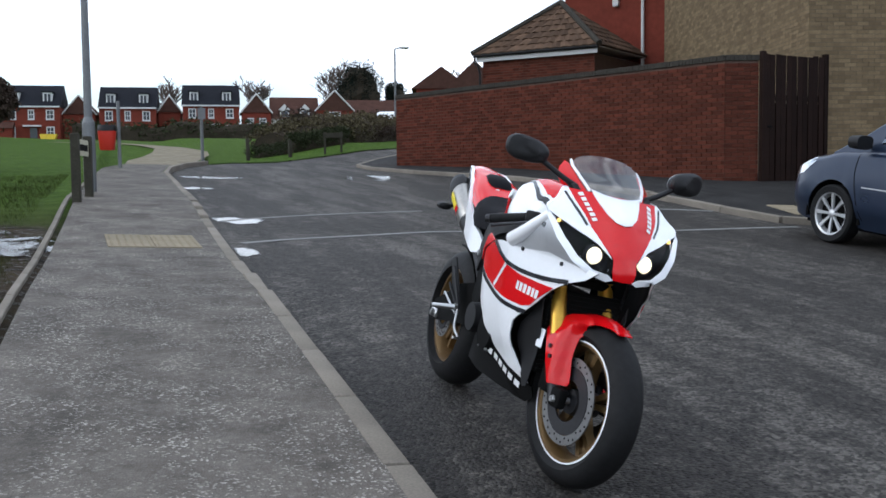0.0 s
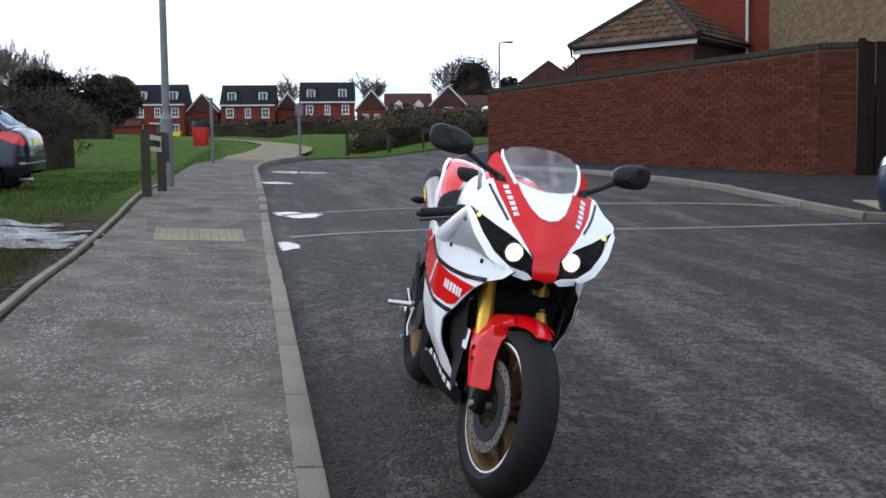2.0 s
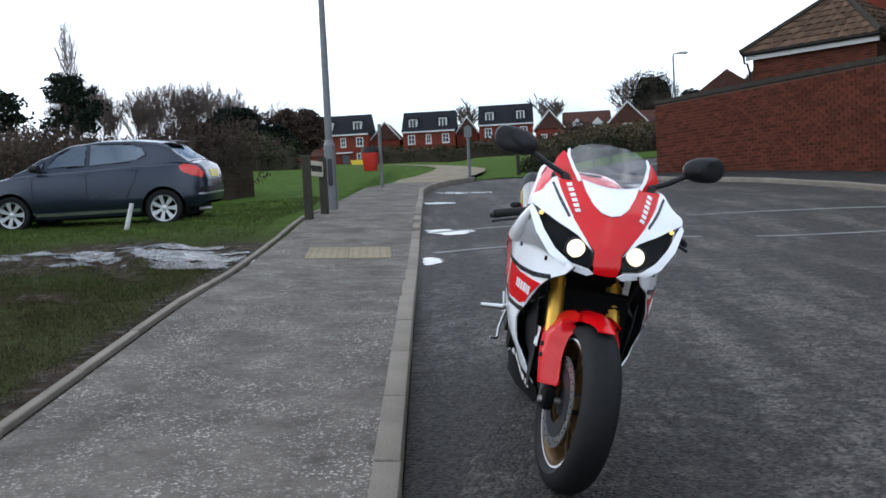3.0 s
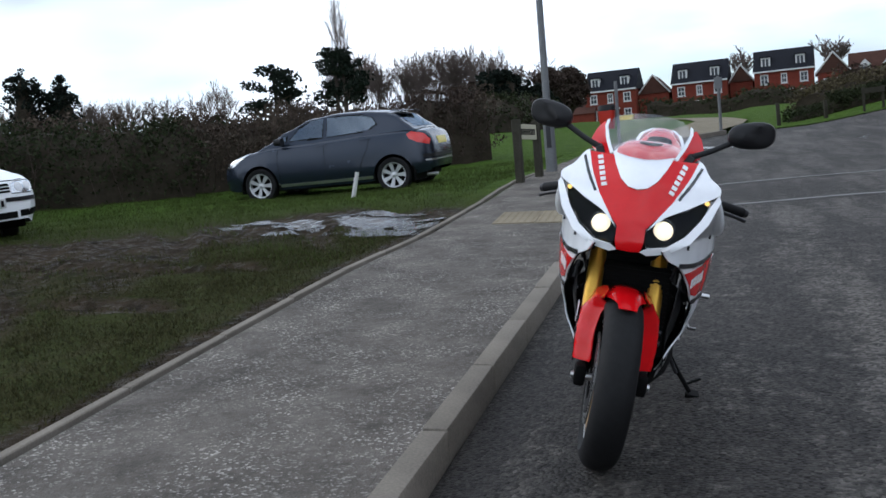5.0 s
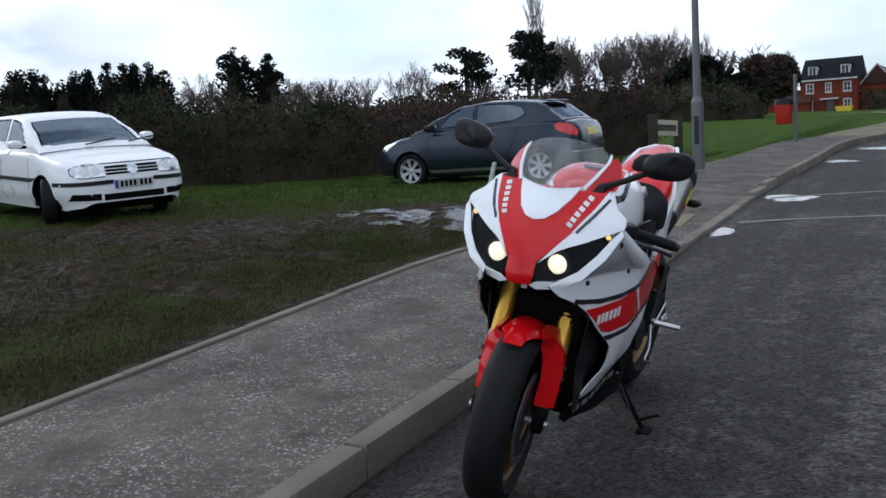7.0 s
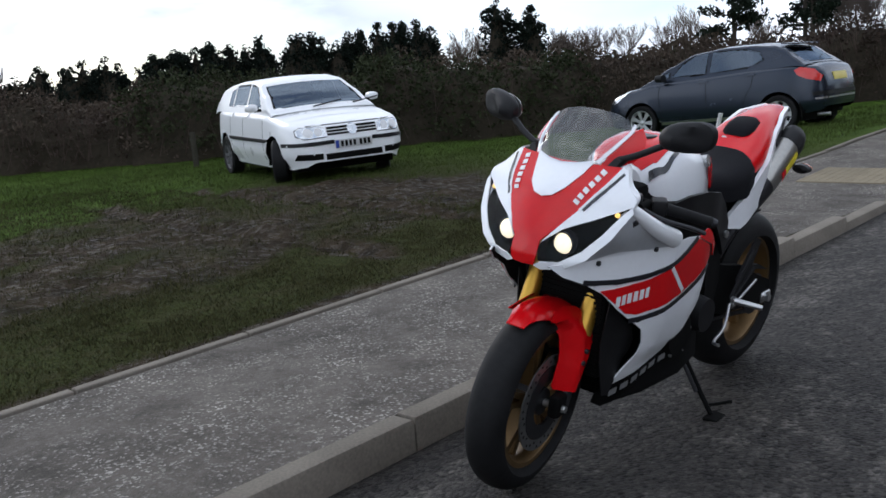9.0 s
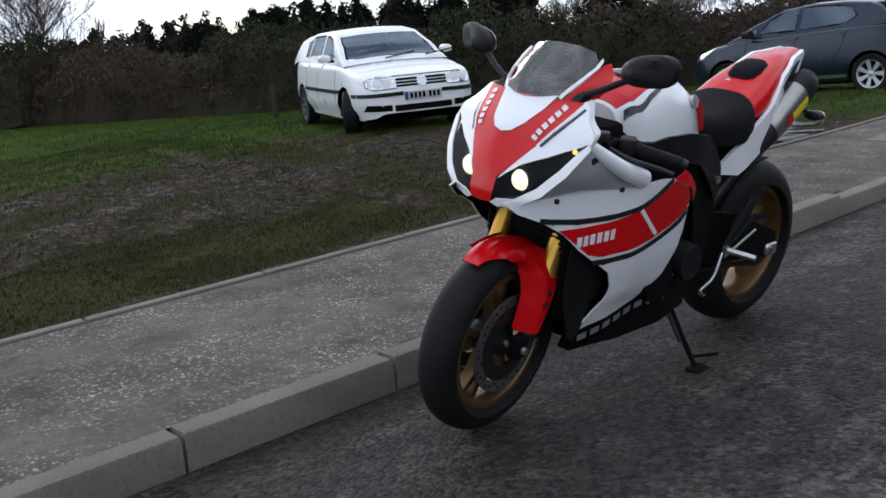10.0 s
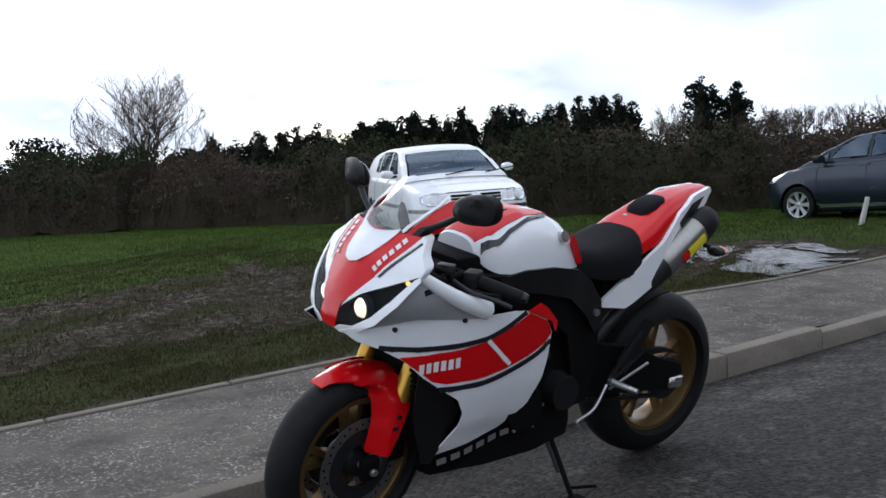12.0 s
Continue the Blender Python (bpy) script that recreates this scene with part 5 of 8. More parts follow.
part("top_yoke", box(-0.36, -0.24, -0.135, 0.135, 0.885, 0.91, 0.010, seg=2), MATT_BLACK, bike)
for s in (1, -1):
    part("fork_cap", rod((-0.292, s * 0.104, 0.905), (-0.30, s * 0.104, 0.925), 0.022, n=16), GOLD, bike)

# front mudguard
def ear_curl(x, z):
    """How far the leading edge of the guard's side turns in towards the tyre."""
    lead = curve1(z, (0.345, 0.0), (0.42, -0.010), (0.48, -0.022), (0.53, -0.020), (0.572, 0.0), (0.61, 0.055))
    return 0.058 * ease((x - lead + 0.048) / 0.05) * ease((0.60 - z) / 0.05)


def mudguard():
    g = new("front_mudguard")
    g.parent = bike
    bm = bmesh.new()
    rows = []
    for i in range(15):
        a = radians(64 + 66 * i / 14)
        k = i / 14
        half = 0.030 + 0.044 * ease(k * 2.6)
        row = []
        for j in range(9):
            u = j / 8 * 2 - 1
            r = 0.328 - 0.045 * abs(u) ** 2.6 * ease(k * 2.2) - 0.006 * (1 - ease(k * 3))
            row.append(bm.verts.new((math.cos(a) * r, u * half, FRONT_Z + math.sin(a) * r)))
        rows.append(row)
    for a, b in zip(rows, rows[1:]):
        for j in range(8):
            bm.faces.new((a[j], a[j + 1], b[j + 1], b[j]))
    thicken(bm, 0.004)
    part("guard_top", bm, RED_PAINT, g)
    ear = [(0.055, 0.600), (0.01, 0.616), (-0.05, 0.616), (-0.105, 0.602), (-0.155, 0.555), (-0.150, 0.525), (-0.115, 0.465), (-0.085, 0.40), (-0.055, 0.345), (-0.005, 0.352), (0.002, 0.365),
           (-0.010, 0.42), (-0.022, 0.48), (-0.020, 0.53), (0.0, 0.572)]
    for s in (1, -1):
        bm = panel(ear, lambda x, z, s=s: Vector((x, s * (curve1(z, (0.34, 0.136), (0.45, 0.140), (0.52, 0.132), (0.57, 0.104), (0.62, 0.060)) - ear_curl(x, z)), z)), 0.004, 0.014)
        part("guard_side", bm, RED_PAINT, g)
        for z in (0.475, 0.44):
            part("guard_bolt", rod((-0.07 + (z - 0.44) * -0.4, s * 0.134, z), (-0.07 + (z - 0.44) * -0.4, s * 0.146, z), 0.008, n=10), DARK_STEEL, g)
        part("fork_reflector", box(-0.158, -0.118, s * 0.143 - 0.002, s * 0.143 + 0.002, 0.43, 0.50, 0.001, pose(-0.02, 0, 0.02)), WHITE_PAINT, g) if s < 0 else None


mudguard()

# the steering is turned a little to the left
axis = Vector((-0.400, 0, 0.916))
hinge = Vector((-0.245, 0, 0.70))
turned = Matrix.Translation((-0.060, -0.014, 0)) @ Matrix.Translation(hinge) @ Matrix.Rotation(radians(8), 4, axis) @ Matrix.Translation(-hinge)
for ob in bike.children:
    if ob.name.split(".")[0] in ("front_wheel", "fork_leg", "front_mudguard", "axle", "lower_yoke"):
        ob.matrix_basis = turned @ ob.matrix_basis

# ---- nose cowl ----
cowl = new("nose_cowl")
cowl.parent = bike
RED_V = [(0.0, 0.766), (0.038, 0.768), (0.046, 0.80), (0.046, 0.842), (0.084, 0.885), (0.130, 0.945), (0.160, 1.0), (0.182, 1.055), (0.0, 1.055)]
RED_V = RED_V[:-1] + [(-y, z) for y, z in reversed(RED_V[1:-1])]
part("centre_panel", panel(RED_V, nose(1), 0.004, 0.03), RED_PAINT, cowl)
SHIELD = [(0.0, 0.960), (0.032, 0.967), (0.060, 0.990), (0.086, 1.030), (0.102, 1.066), (0.05, 1.055), (0.0, 1.051)]
SHIELD = SHIELD + [(-y, z) for y, z in reversed(SHIELD[1:-1])]
part("screen_shield", panel(SHIELD, nose(1, -0.006), 0.004, 0.025), WHITE_PAINT, cowl, "white shield below the screen")
SCREEN_EDGE = [(0.102, 1.064), (0.124, 1.10), (0.140, 1.135), (0.138, 1.156), (0.112, 1.178), (0.062, 1.191), (0.0, 1.195)]
SCREEN_EDGE = [(0.0, 1.049), (0.05, 1.053)] + SCREEN_EDGE


def bubble(y, z):
    return Vector((nose_x(0, z) + 0.010 - 2.6 * y * y, y, z))


part("windscreen", panel(SCREEN_EDGE + [(-y, z) for y, z in reversed(SCREEN_EDGE[1:-1])], bubble, 0.0, 0.02), SCREEN, cowl, "clear tinted windscreen")
for s in (1, -1):
    part("screen_edge", panel([(0.102, 1.062), (0.124, 1.10), (0.140, 1.14), (0.139, 1.165), (0.147, 1.158), (0.150, 1.14), (0.136, 1.10), (0.112, 1.056)], lambda y, z, s=s: bubble(y, z) * 1.0 if s > 0 else Vector((bubble(y, z).x, -y, z)), 0.005, 0.03), WHITE_PAINT, cowl)
    wing = [(0.112, 1.048), (0.150, 1.046), (0.182, 1.062), (0.192, 1.09), (0.180, 1.125), (0.158, 1.152), (0.148, 1.145), (0.134, 1.098)]
    part("screen_wing", panel(wing, lambda y, z, s=s: Vector((bubble(y, z).x - 0.004 - 0.3 * (y - 0.1), s * y, z)), 0.005, 0.03), RED_PAINT, cowl)
    cheek = [(0.050, 0.838), (0.100, 0.882), (0.165, 0.913), (0.243, 0.951), (0.262, 0.962), (0.262, 0.982), (0.226, 1.010), (0.198, 1.050), (0.182, 1.057), (0.160, 1.0), (0.130, 0.945), (0.084, 0.885)]
    part("cheek", panel(cheek, nose(s), 0.004, 0.03), WHITE_PAINT, cowl)
    lip = [(0.038, 0.768), (0.060, 0.783), (0.115, 0.791), (0.172, 0.830), (0.213, 0.882), (0.244, 0.938), (0.262, 0.962), (0.270, 0.945), (0.240, 0.872), (0.190, 0.808), (0.125, 0.770), (0.060, 0.758)]
    part("lower_lip", panel(lip, nose(s, -0.002), 0.004, 0.03), WHITE_PAINT, cowl)
    cavity = [(0.050, 0.80), (0.050, 0.838), (0.100, 0.882), (0.165, 0.913), (0.244, 0.951), (0.244, 0.938), (0.213, 0.882), (0.172, 0.830), (0.115, 0.791), (0.060, 0.783)]
    hl = new("headlamp")
    hl.parent = cowl
    part("lamp_bowl", panel(cavity, nose(s, 0.040), 0.004, 0.03), MATT_BLACK, hl, "black headlamp bowl")
    rim = smooth_line([(y, z, 0) for y, z in cavity + cavity[:1]], 3)
    bm = bmesh.new()
    rows = [[bm.verts.new((nose_x(q.x, q.y) - d, s * q.x, q.y)) for q in rim] for d in (0.001, 0.045)]
    for i in range(len(rim) - 1):
        bm.faces.new((rows[0][i], rows[0][i + 1], rows[1][i + 1], rows[1][i]))
    part("bowl_wall", bm, MATT_BLACK, hl)
    c = Vector((nose_x(0.1, 0.843) - 0.030, s * 0.101, 0.838))
    bm = spin([(0.001, 0.018), (0.016, 0.0165), (0.026, 0.010), (0.031, 0.0), (0.031, -0.02), (0.001, -0.02)], "x", 32, c)
    part("projector_lens", bm, HEADLAMP_LIGHT, hl, "lit warm white projector lens")
    part("lamp_ring", spin([(0.0315, 0.003), (0.038, 0.001), (0.038, -0.02), (0.0315, -0.02)], "x", 32, c), DARK_STEEL, hl)
    q = Vector((nose_x(0.226, 0.936) - 0.012, s * 0.226, 0.934))
    part("side_light", spin([(0.001, 0.008), (0.006, 0.006), (0.008, 0.0), (0.001, -0.01)], "x", 14, q), SIDELIGHT, hl, "lit amber side light")
    part("lamp_cover", panel(cavity, nose(s, 0.002), 0.0, 0.03), LENS, hl, "clear headlamp cover")
    wordmark(cowl, nose(s, -0.0045), (0.116, 0.950) if s > 0 else (0.152, 1.045), (0.152, 1.045) if s > 0 else (0.116, 0.950), 0.018, 6, 0.1)
    part("pinstripe", panel(ribbon([(0.136, 0.938), (0.172, 0.995), (0.196, 1.040)], 0.009), nose(s, -0.002), 0.002, 0.02), BLACK_PAINT, cowl)
    part("pinstripe", panel(ribbon([(0.126, 0.938), (0.161, 0.998), (0.183, 1.048)], 0.006), nose(s, -0.003), 0.002, 0.02), WHITE_PAINT, cowl)
    upper = [(-0.02, 0.785), (-0.045, 0.835), (-0.085, 0.895), (-0.122, 0.940), (-0.150, 0.962), (-0.178, 0.942), (-0.22, 0.902), (-0.28, 0.862), (-0.35, 0.828), (-0.41, 0.800), (-0.36, 0.798), (-0.30, 0.800), (-0.16, 0.812)]
    part("cowl_side", panel(upper, side(s, 0.001), 0.004, 0.04), SILVER_PAINT, cowl, "silver grey cowl side")
    ahead = [(nose_x(y, z), y, z) for y, z in ((0.262, 0.952), (0.263, 0.982), (0.227, 1.010), (0.198, 1.050), (0.182, 1.058))]
    behind = [(x - 0.034, y - 0.008, z + 0.003) for x, y, z in ahead]
    bm = bmesh.new()
    grid = []
    for p, q in zip(smooth_line(ahead, 4), smooth_line(behind, 4)):
        grid.append([bm.verts.new((mix(p.x, q.x, k), s * (mix(p.y, q.y, k) + 0.004 * math.sin(math.pi * k)), mix(p.z, q.z, k))) for k in (0, 0.25, 0.5, 0.75, 1)])
    for g0, g1 in zip(grid, grid[1:]):
        for k in range(4):
            bm.faces.new((g0[k], g0[k + 1], g1[k + 1], g1[k]))
    bmesh.ops.recalc_face_normals(bm, faces=bm.faces)
    thicken(bm, 0.004)
    part("cowl_shoulder", bm, WHITE_PAINT, cowl)
    part("model_mark", panel(ribbon([(-0.155, 0.905), (-0.185, 0.912), (-0.215, 0.916)], 0.018), side(s, 0.003), 0.001, 0.02), BLACK_PAINT, cowl)
    bm = tube([(-0.148, s * 0.240, 0.955), (-0.21, s * 0.256, 0.912), (-0.295, s * 0.268, 0.862), (-0.385, s * 0.270, 0.822)], 0.019, 16, 0.030)
    part("air_duct", bm, WHITE_PAINT, cowl, "white air duct cover")

# ---- side fairings ----
def belly_side(s, out):
    """The belly pan hangs almost upright below the white panel, then tucks in."""
    def place(x, z):
        edge = curve1(-x, (0.25, 0.292), (0.40, 0.332), (0.525, 0.372), (0.60, 0.42), (0.75, 0.42))
        return Vector((x, s * (flank(x, max(z, edge)) + out - 0.25 * max(0.0, edge - z) - 0.5 * max(0.0, edge - 0.08 - z)), z))
    return place


for s in (1, -1):
    fr = new("side_fairing")
    fr.parent = bike
    body = [(0.045, 0.785), (-0.02, 0.79), (-0.10, 0.814), (-0.20, 0.812), (-0.292, 0.805), (-0.425, 0.803), (-0.50, 0.802), (-0.568, 0.792), (-0.64, 0.752), (-0.675, 0.70), (-0.668, 0.60), (-0.655, 0.548), (-0.613, 0.455), (-0.522, 0.374),
            (-0.40, 0.335), (-0.275, 0.30), (-0.315, 0.36), (-0.342, 0.42), (-0.346, 0.47), (-0.318, 0.525), (-0.25, 0.575), (-0.19, 0.62), (-0.13, 0.68), (-0.06, 0.722), (0.0, 0.748)]
    part("fairing_panel", panel(body, side(s), 0.005, 0.04), WHITE_PAINT, fr, "white lower fairing")
    red = [(-0.118, 0.690), (-0.205, 0.694), (-0.311, 0.702), (-0.399, 0.722), (-0.50, 0.757), (-0.562, 0.786), (-0.645, 0.745), (-0.668, 0.70), (-0.640, 0.672), (-0.569, 0.640), (-0.476, 0.612), (-0.363, 0.594), (-0.268, 0.590), (-0.222, 0.602)]
    part("red_stripe", panel(red, side(s, 0.004), 0.003, 0.04), RED_PAINT, fr, "red speed-block stripe")
    part("upper_line", panel(ribbon([(-0.055, 0.727), (-0.15, 0.716), (-0.26, 0.714), (-0.36, 0.724), (-0.46, 0.752), (-0.545, 0.792)], 0.016), side(s, 0.004), 0.003, 0.03), BLACK_PAINT, fr)
    part("lower_line", panel(ribbon([(-0.245, 0.572), (-0.34, 0.573), (-0.46, 0.590), (-0.58, 0.627), (-0.668, 0.672)], 0.017), side(s, 0.004), 0.003, 0.03), BLACK_PAINT, fr)
    part("slash", panel(ribbon([(-0.395, 0.722), (-0.492, 0.625)], 0.014), side(s, 0.0055), 0.002, 0.03), WHITE_PAINT, fr)
    wordmark(fr, side(s, 0.006), (-0.175, 0.632) if s > 0 else (-0.312, 0.645), (-0.312, 0.645) if s > 0 else (-0.175, 0.632), 0.032, 6, 0.1)
    tip = [(-0.545, 0.795), (-0.60, 0.815), (-0.625, 0.80), (-0.69, 0.735), (-0.685, 0.70), (-0.655, 0.745)]
    part("fairing_tip", panel(tip, side(s, 0.006), 0.004, 0.03), RED_PAINT, fr)
    for x, z in ((-0.10, 0.783), (-0.312, 0.797)):
        y = flank(x, z)
        part("fairing_bolt", rod((x, s * (y - 0.002), z), (x, s * (y + 0.006), z), 0.008, n=12), DARK_STEEL, fr)
    cx, cz = -0.33, 0.60
    liner = [(cx + (x - cx) * 0.985, cz + (z - cz) * 0.985) for x, z in body]
    part("inner_liner", panel(liner, side(s, -0.008), 0.003, 0.04), MATT_BLACK, fr, "black inner lining")
    inner = [(-0.205, 0.655), (-0.26, 0.572), (-0.325, 0.52), (-0.352, 0.47), (-0.348, 0.415), (-0.32, 0.355), (-0.27, 0.29), (-0.235, 0.30), (-0.205, 0.42), (-0.195, 0.55)]
    part("duct_panel", panel(inner, lambda x, z, s=s: Vector((x, s * max(0.158, flank(x, z) * 0.90 - 0.015), z)), 0.004, 0.04), BLACK_PLASTIC, fr, "black inner duct panel")
    belly = [(-0.255, 0.292), (-0.40, 0.328), (-0.525, 0.368), (-0.60, 0.435), (-0.70, 0.40), (-0.745, 0.315), (-0.66, 0.252), (-0.47, 0.218), (-0.30, 0.225), (-0.25, 0.255)]
    part("belly_pan", panel(belly, belly_side(s, -0.004), 0.004, 0.03), MATT_BLACK, fr, "black belly pan")
    wordmark(fr, belly_side(s, 0.001), (-0.315, 0.262) if s > 0 else (-0.585, 0.345), (-0.585, 0.345) if s > 0 else (-0.315, 0.262), 0.024, 6, 0.1, material=DIMMED_LETTER if s > 0 else LETTER_WHITE)

# ---- engine, radiator, frame ----
radiator = part("radiator", box(-0.25, -0.21, -0.15, 0.15, 0.36, 0.68, 0.01), MATT_BLACK, bike)
for i in range(18):
    part("radiator_fin", box(-0.213, -0.205, -0.145, 0.145, 0.37 + 0.017 * i, 0.378 + 0.017 * i), MATT_BLACK, radiator)
eng = new("engine")
eng.parent = bike
part("crankcase", loft([[(x, y * w, 0.23 + 0.01 * abs(k) if z < 0.5 else z) for y, z in ((-0.55, 0.25), (0.55, 0.25), (1.0, 0.45), (0.8, 0.66), (-0.8, 0.66), (-1.0, 0.45))] for k, (x, w) in enumerate(((-0.36, 0.13), (-0.47, 0.17), (-0.68, 0.19), (-0.86, 0.16), (-0.93, 0.10)))]), MATT_BLACK, eng, "black engine cases")
for s in (1, -1):
    part("engine_cover", rod((-0.62, s * 0.17, 0.42), (-0.62, s * 0.212, 0.42), 0.092, 0.075, n=28), MATT_BLACK, eng)
    part("engine_cover", rod((-0.80, s * 0.15, 0.44), (-0.80, s * 0.215, 0.44), 0.07, 0.06, n=24), BLACK_PLASTIC, eng)
    for i in range(6):
        a = i * math.pi / 3
        part("case_bolt", rod((-0.62 + 0.080 * math.cos(a), s * 0.200, 0.42 + 0.080 * math.sin(a)), (-0.62 + 0.080 * math.cos(a), s * 0.208, 0.42 + 0.080 * math.sin(a)), 0.006, n=8), STEEL, eng)
    spar = [(-0.30, 0.86), (-0.42, 0.90), (-0.60, 0.885), (-0.78, 0.865), (-0.92, 0.80), (-1.00, 0.66), (-1.01, 0.50), (-0.96, 0.36), (-0.88, 0.36), (-0.86, 0.50), (-0.82, 0.64), (-0.70, 0.73), (-0.55, 0.78), (-0.40, 0.80), (-0.30, 0.80)]
    part("frame_spar", panel(spar, lambda x, z, s=s: Vector((x, s * curve1(-x, (0.3, 0.10), (0.5, 0.19), (0.75, 0.195), (0.9, 0.16), (1.0, 0.145)), z)), 0.05, 0.06), MATT_BLACK, bike, "black aluminium frame spar")
    part("coolant_hose", tube([(-0.26, s * 0.13, 0.62), (-0.36, s * 0.2, 0.56), (-0.5, s * 0.2, 0.6)], 0.018, 10), BLACK_PLASTIC, bike)
part("airbox", box(-0.62, -0.24, -0.13, 0.13, 0.72, 0.93, 0.03, seg=2), MATT_BLACK, bike)
part("dashboard", loft([[(-0.20, -0.10, 1.00), (-0.20, 0.10, 1.00), (-0.18, 0.09, 1.02), (-0.18, -0.09, 1.02)], [(-0.27, -0.115, 0.98), (-0.27, 0.115, 0.98), (-0.26, 0.10, 1.015), (-0.26, -0.10, 1.015)]]), BLACK_PLASTIC, bike)
part("cockpit_tray", panel([(-0.14, -0.13), (-0.14, 0.13), (-0.30, 0.20), (-0.34, 0.12), (-0.34, -0.12), (-0.30, -0.20)], lambda x, y: Vector((x, y, 0.95 - (x + 0.14) * -0.25)), 0.004, 0.05), BLACK_PLASTIC, bike)

for s in (1, -1):
    for k in range(3):
        part("wiring", tube([(-0.22, s * (0.13 + 0.01 * k), 0.97 - 0.02 * k), (-0.30, s * (0.185 + 0.006 * k), 0.93 - 0.03 * k), (-0.40, s * (0.195 + 0.004 * k), 0.86 - 0.02 * k), (-0.50, s * 0.185, 0.83 - 0.01 * k)], 0.006, 8), BLACK_PLASTIC, bike)

# ---- handlebars and mirrors ----
for s in (1, -1):
    hb = new("handlebar")
    hb.parent = bike
    a, b = Vector((-0.300, s * 0.125, 0.945)), Vector((-0.455, s * 0.365, 0.875))
    part("clip_on", rod(a, a.lerp(b, 0.55), 0.011, n=14), MATT_BLACK, hb)
    part("grip", rod(a.lerp(b, 0.48), a.lerp(b, 0.96), 0.018, n=18), RUBBER, hb, "black rubber grip")
    part("bar_end", rod(a.lerp(b, 0.965), a.lerp(b, 1.02), 0.017, 0.014, n=16), DARK_STEEL, hb)
    c = a.lerp(b, 0.40)
    part("switch_block", box(-0.024, 0.024, -0.03, 0.03, -0.024, 0.024, 0.008, Matrix.Translation(c) @ pose(0, 0, 0, 0, 0, s * -57), seg=2), BLACK_PLASTIC, hb)
    part("lever_perch", rod(a.lerp(b, 0.30), a.lerp(b, 0.30) + Vector((0.06, s * 0.0, -0.005)), 0.014, n=12), MATT_BLACK, hb)
    part("lever", tube([a.lerp(b, 0.30) + Vector((0.055, 0, -0.005)), a.lerp(b, 0.6) + Vector((0.075, 0, -0.012)), a.lerp(b, 0.85) + Vector((0.06, 0, -0.016)), a.lerp(b, 1.0) + Vector((0.055, 0, -0.02))], 0.007, 8), DARK_STEEL, hb)
    part("fluid_reservoir", rod(a + Vector((0.03, s * 0.045, 0.02)), a + Vector((0.03, s * 0.045, 0.065)), 0.022, n=18), BLACK_PLASTIC, hb) if s < 0 else None
    part("clip_clamp", rod((-0.285, s * 0.104, 0.915), (-0.297, s * 0.104, 0.945), 0.036, n=20), MATT_BLACK, hb)
    part("cable", tube([a + Vector((0.02, s * 0.03, 0)), a + Vector((0.09, s * 0.02, -0.04)), a + Vector((0.03, 0, -0.16)), a + Vector((-0.1, -s * 0.02, -0.2))], 0.006, 8), BLACK_PLASTIC, hb)
    part("master_cylinder", box(-0.02, 0.035, -0.018, 0.018, -0.012, 0.022, 0.006, Matrix.Translation(a.lerp(b, 0.20) + Vector((0.03, 0, 0.005))) @ pose(0, 0, 0, 0, 0, s * -57), seg=2), DARK_STEEL, hb)
    part("hose", tube([a.lerp(b, 0.22) + Vector((0.05, 0, 0)), a + Vector((0.07, s * 0.05, -0.05)), a + Vector((0.05, s * 0.06, -0.16)), a + Vector((0.09, s * 0.02, -0.30))], 0.0055, 8), BLACK_PLASTIC, hb)
    part("wire_loom", tube([a.lerp(b, 0.40), a.lerp(b, 0.35) + Vector((0.03, 0, -0.05)), a + Vector((-0.01, s * 0.03, -0.10))], 0.007, 8), BLACK_PLASTIC, hb)
    mi = new("mirror")
    mi.parent = bike
    part("mirror_base", loft([[(-0.185, s * 0.125, 1.045), (-0.185, s * 0.155, 1.040), (-0.255, s * 0.165, 1.060), (-0.255, s * 0.130, 1.07)], [(-0.205, s * 0.145, 1.075), (-0.205, s * 0.165, 1.068), (-0.25, s * 0.175, 1.078), (-0.25, s * 0.150, 1.085)]]), BLACK_PLASTIC, mi)
    part("mirror_arm", tube([(-0.222, s * 0.155, 1.070), (-0.235, s * 0.21, 1.094), (-0.250, s * 0.258, 1.120), (-0.258, s * 0.285, 1.134)], 0.010, 12), BLACK_PLASTIC, mi)
    rings = []
    for k, (dx, sc) in enumerate(((0.026, 0.35), (0.022, 0.72), (0.010, 0.95), (-0.006, 1.0), (-0.018, 0.97))):
        ring = []
        for j in range(20):
            t = 2 * math.pi * j / 20
            u, v = math.cos(t), math.sin(t)
            u, v = math.copysign(abs(u) ** 0.75, u), math.copysign(abs(v) ** 0.8, v)
            ring.append((-0.268 + dx - 0.02 * u, s * (0.338 + 0.078 * u * sc), 1.160 + 0.046 * v * sc * (1 + 0.10 * u) + 0.008 * u))
        rings.append(ring)
    part("mirror_shell", loft(rings), BLACK_PLASTIC, mi, "black mirror housing")
    glass_ring = [[(-0.2865 + q, s * (0.338 + (p[1] * s - 0.338) * 0.94), 1.162 + (p[2] - 1.162) * 0.94) for p in rings[-1]] for q in (0.0, -0.003)]
    part("mirror_glass", loft(glass_ring), STEEL, mi)

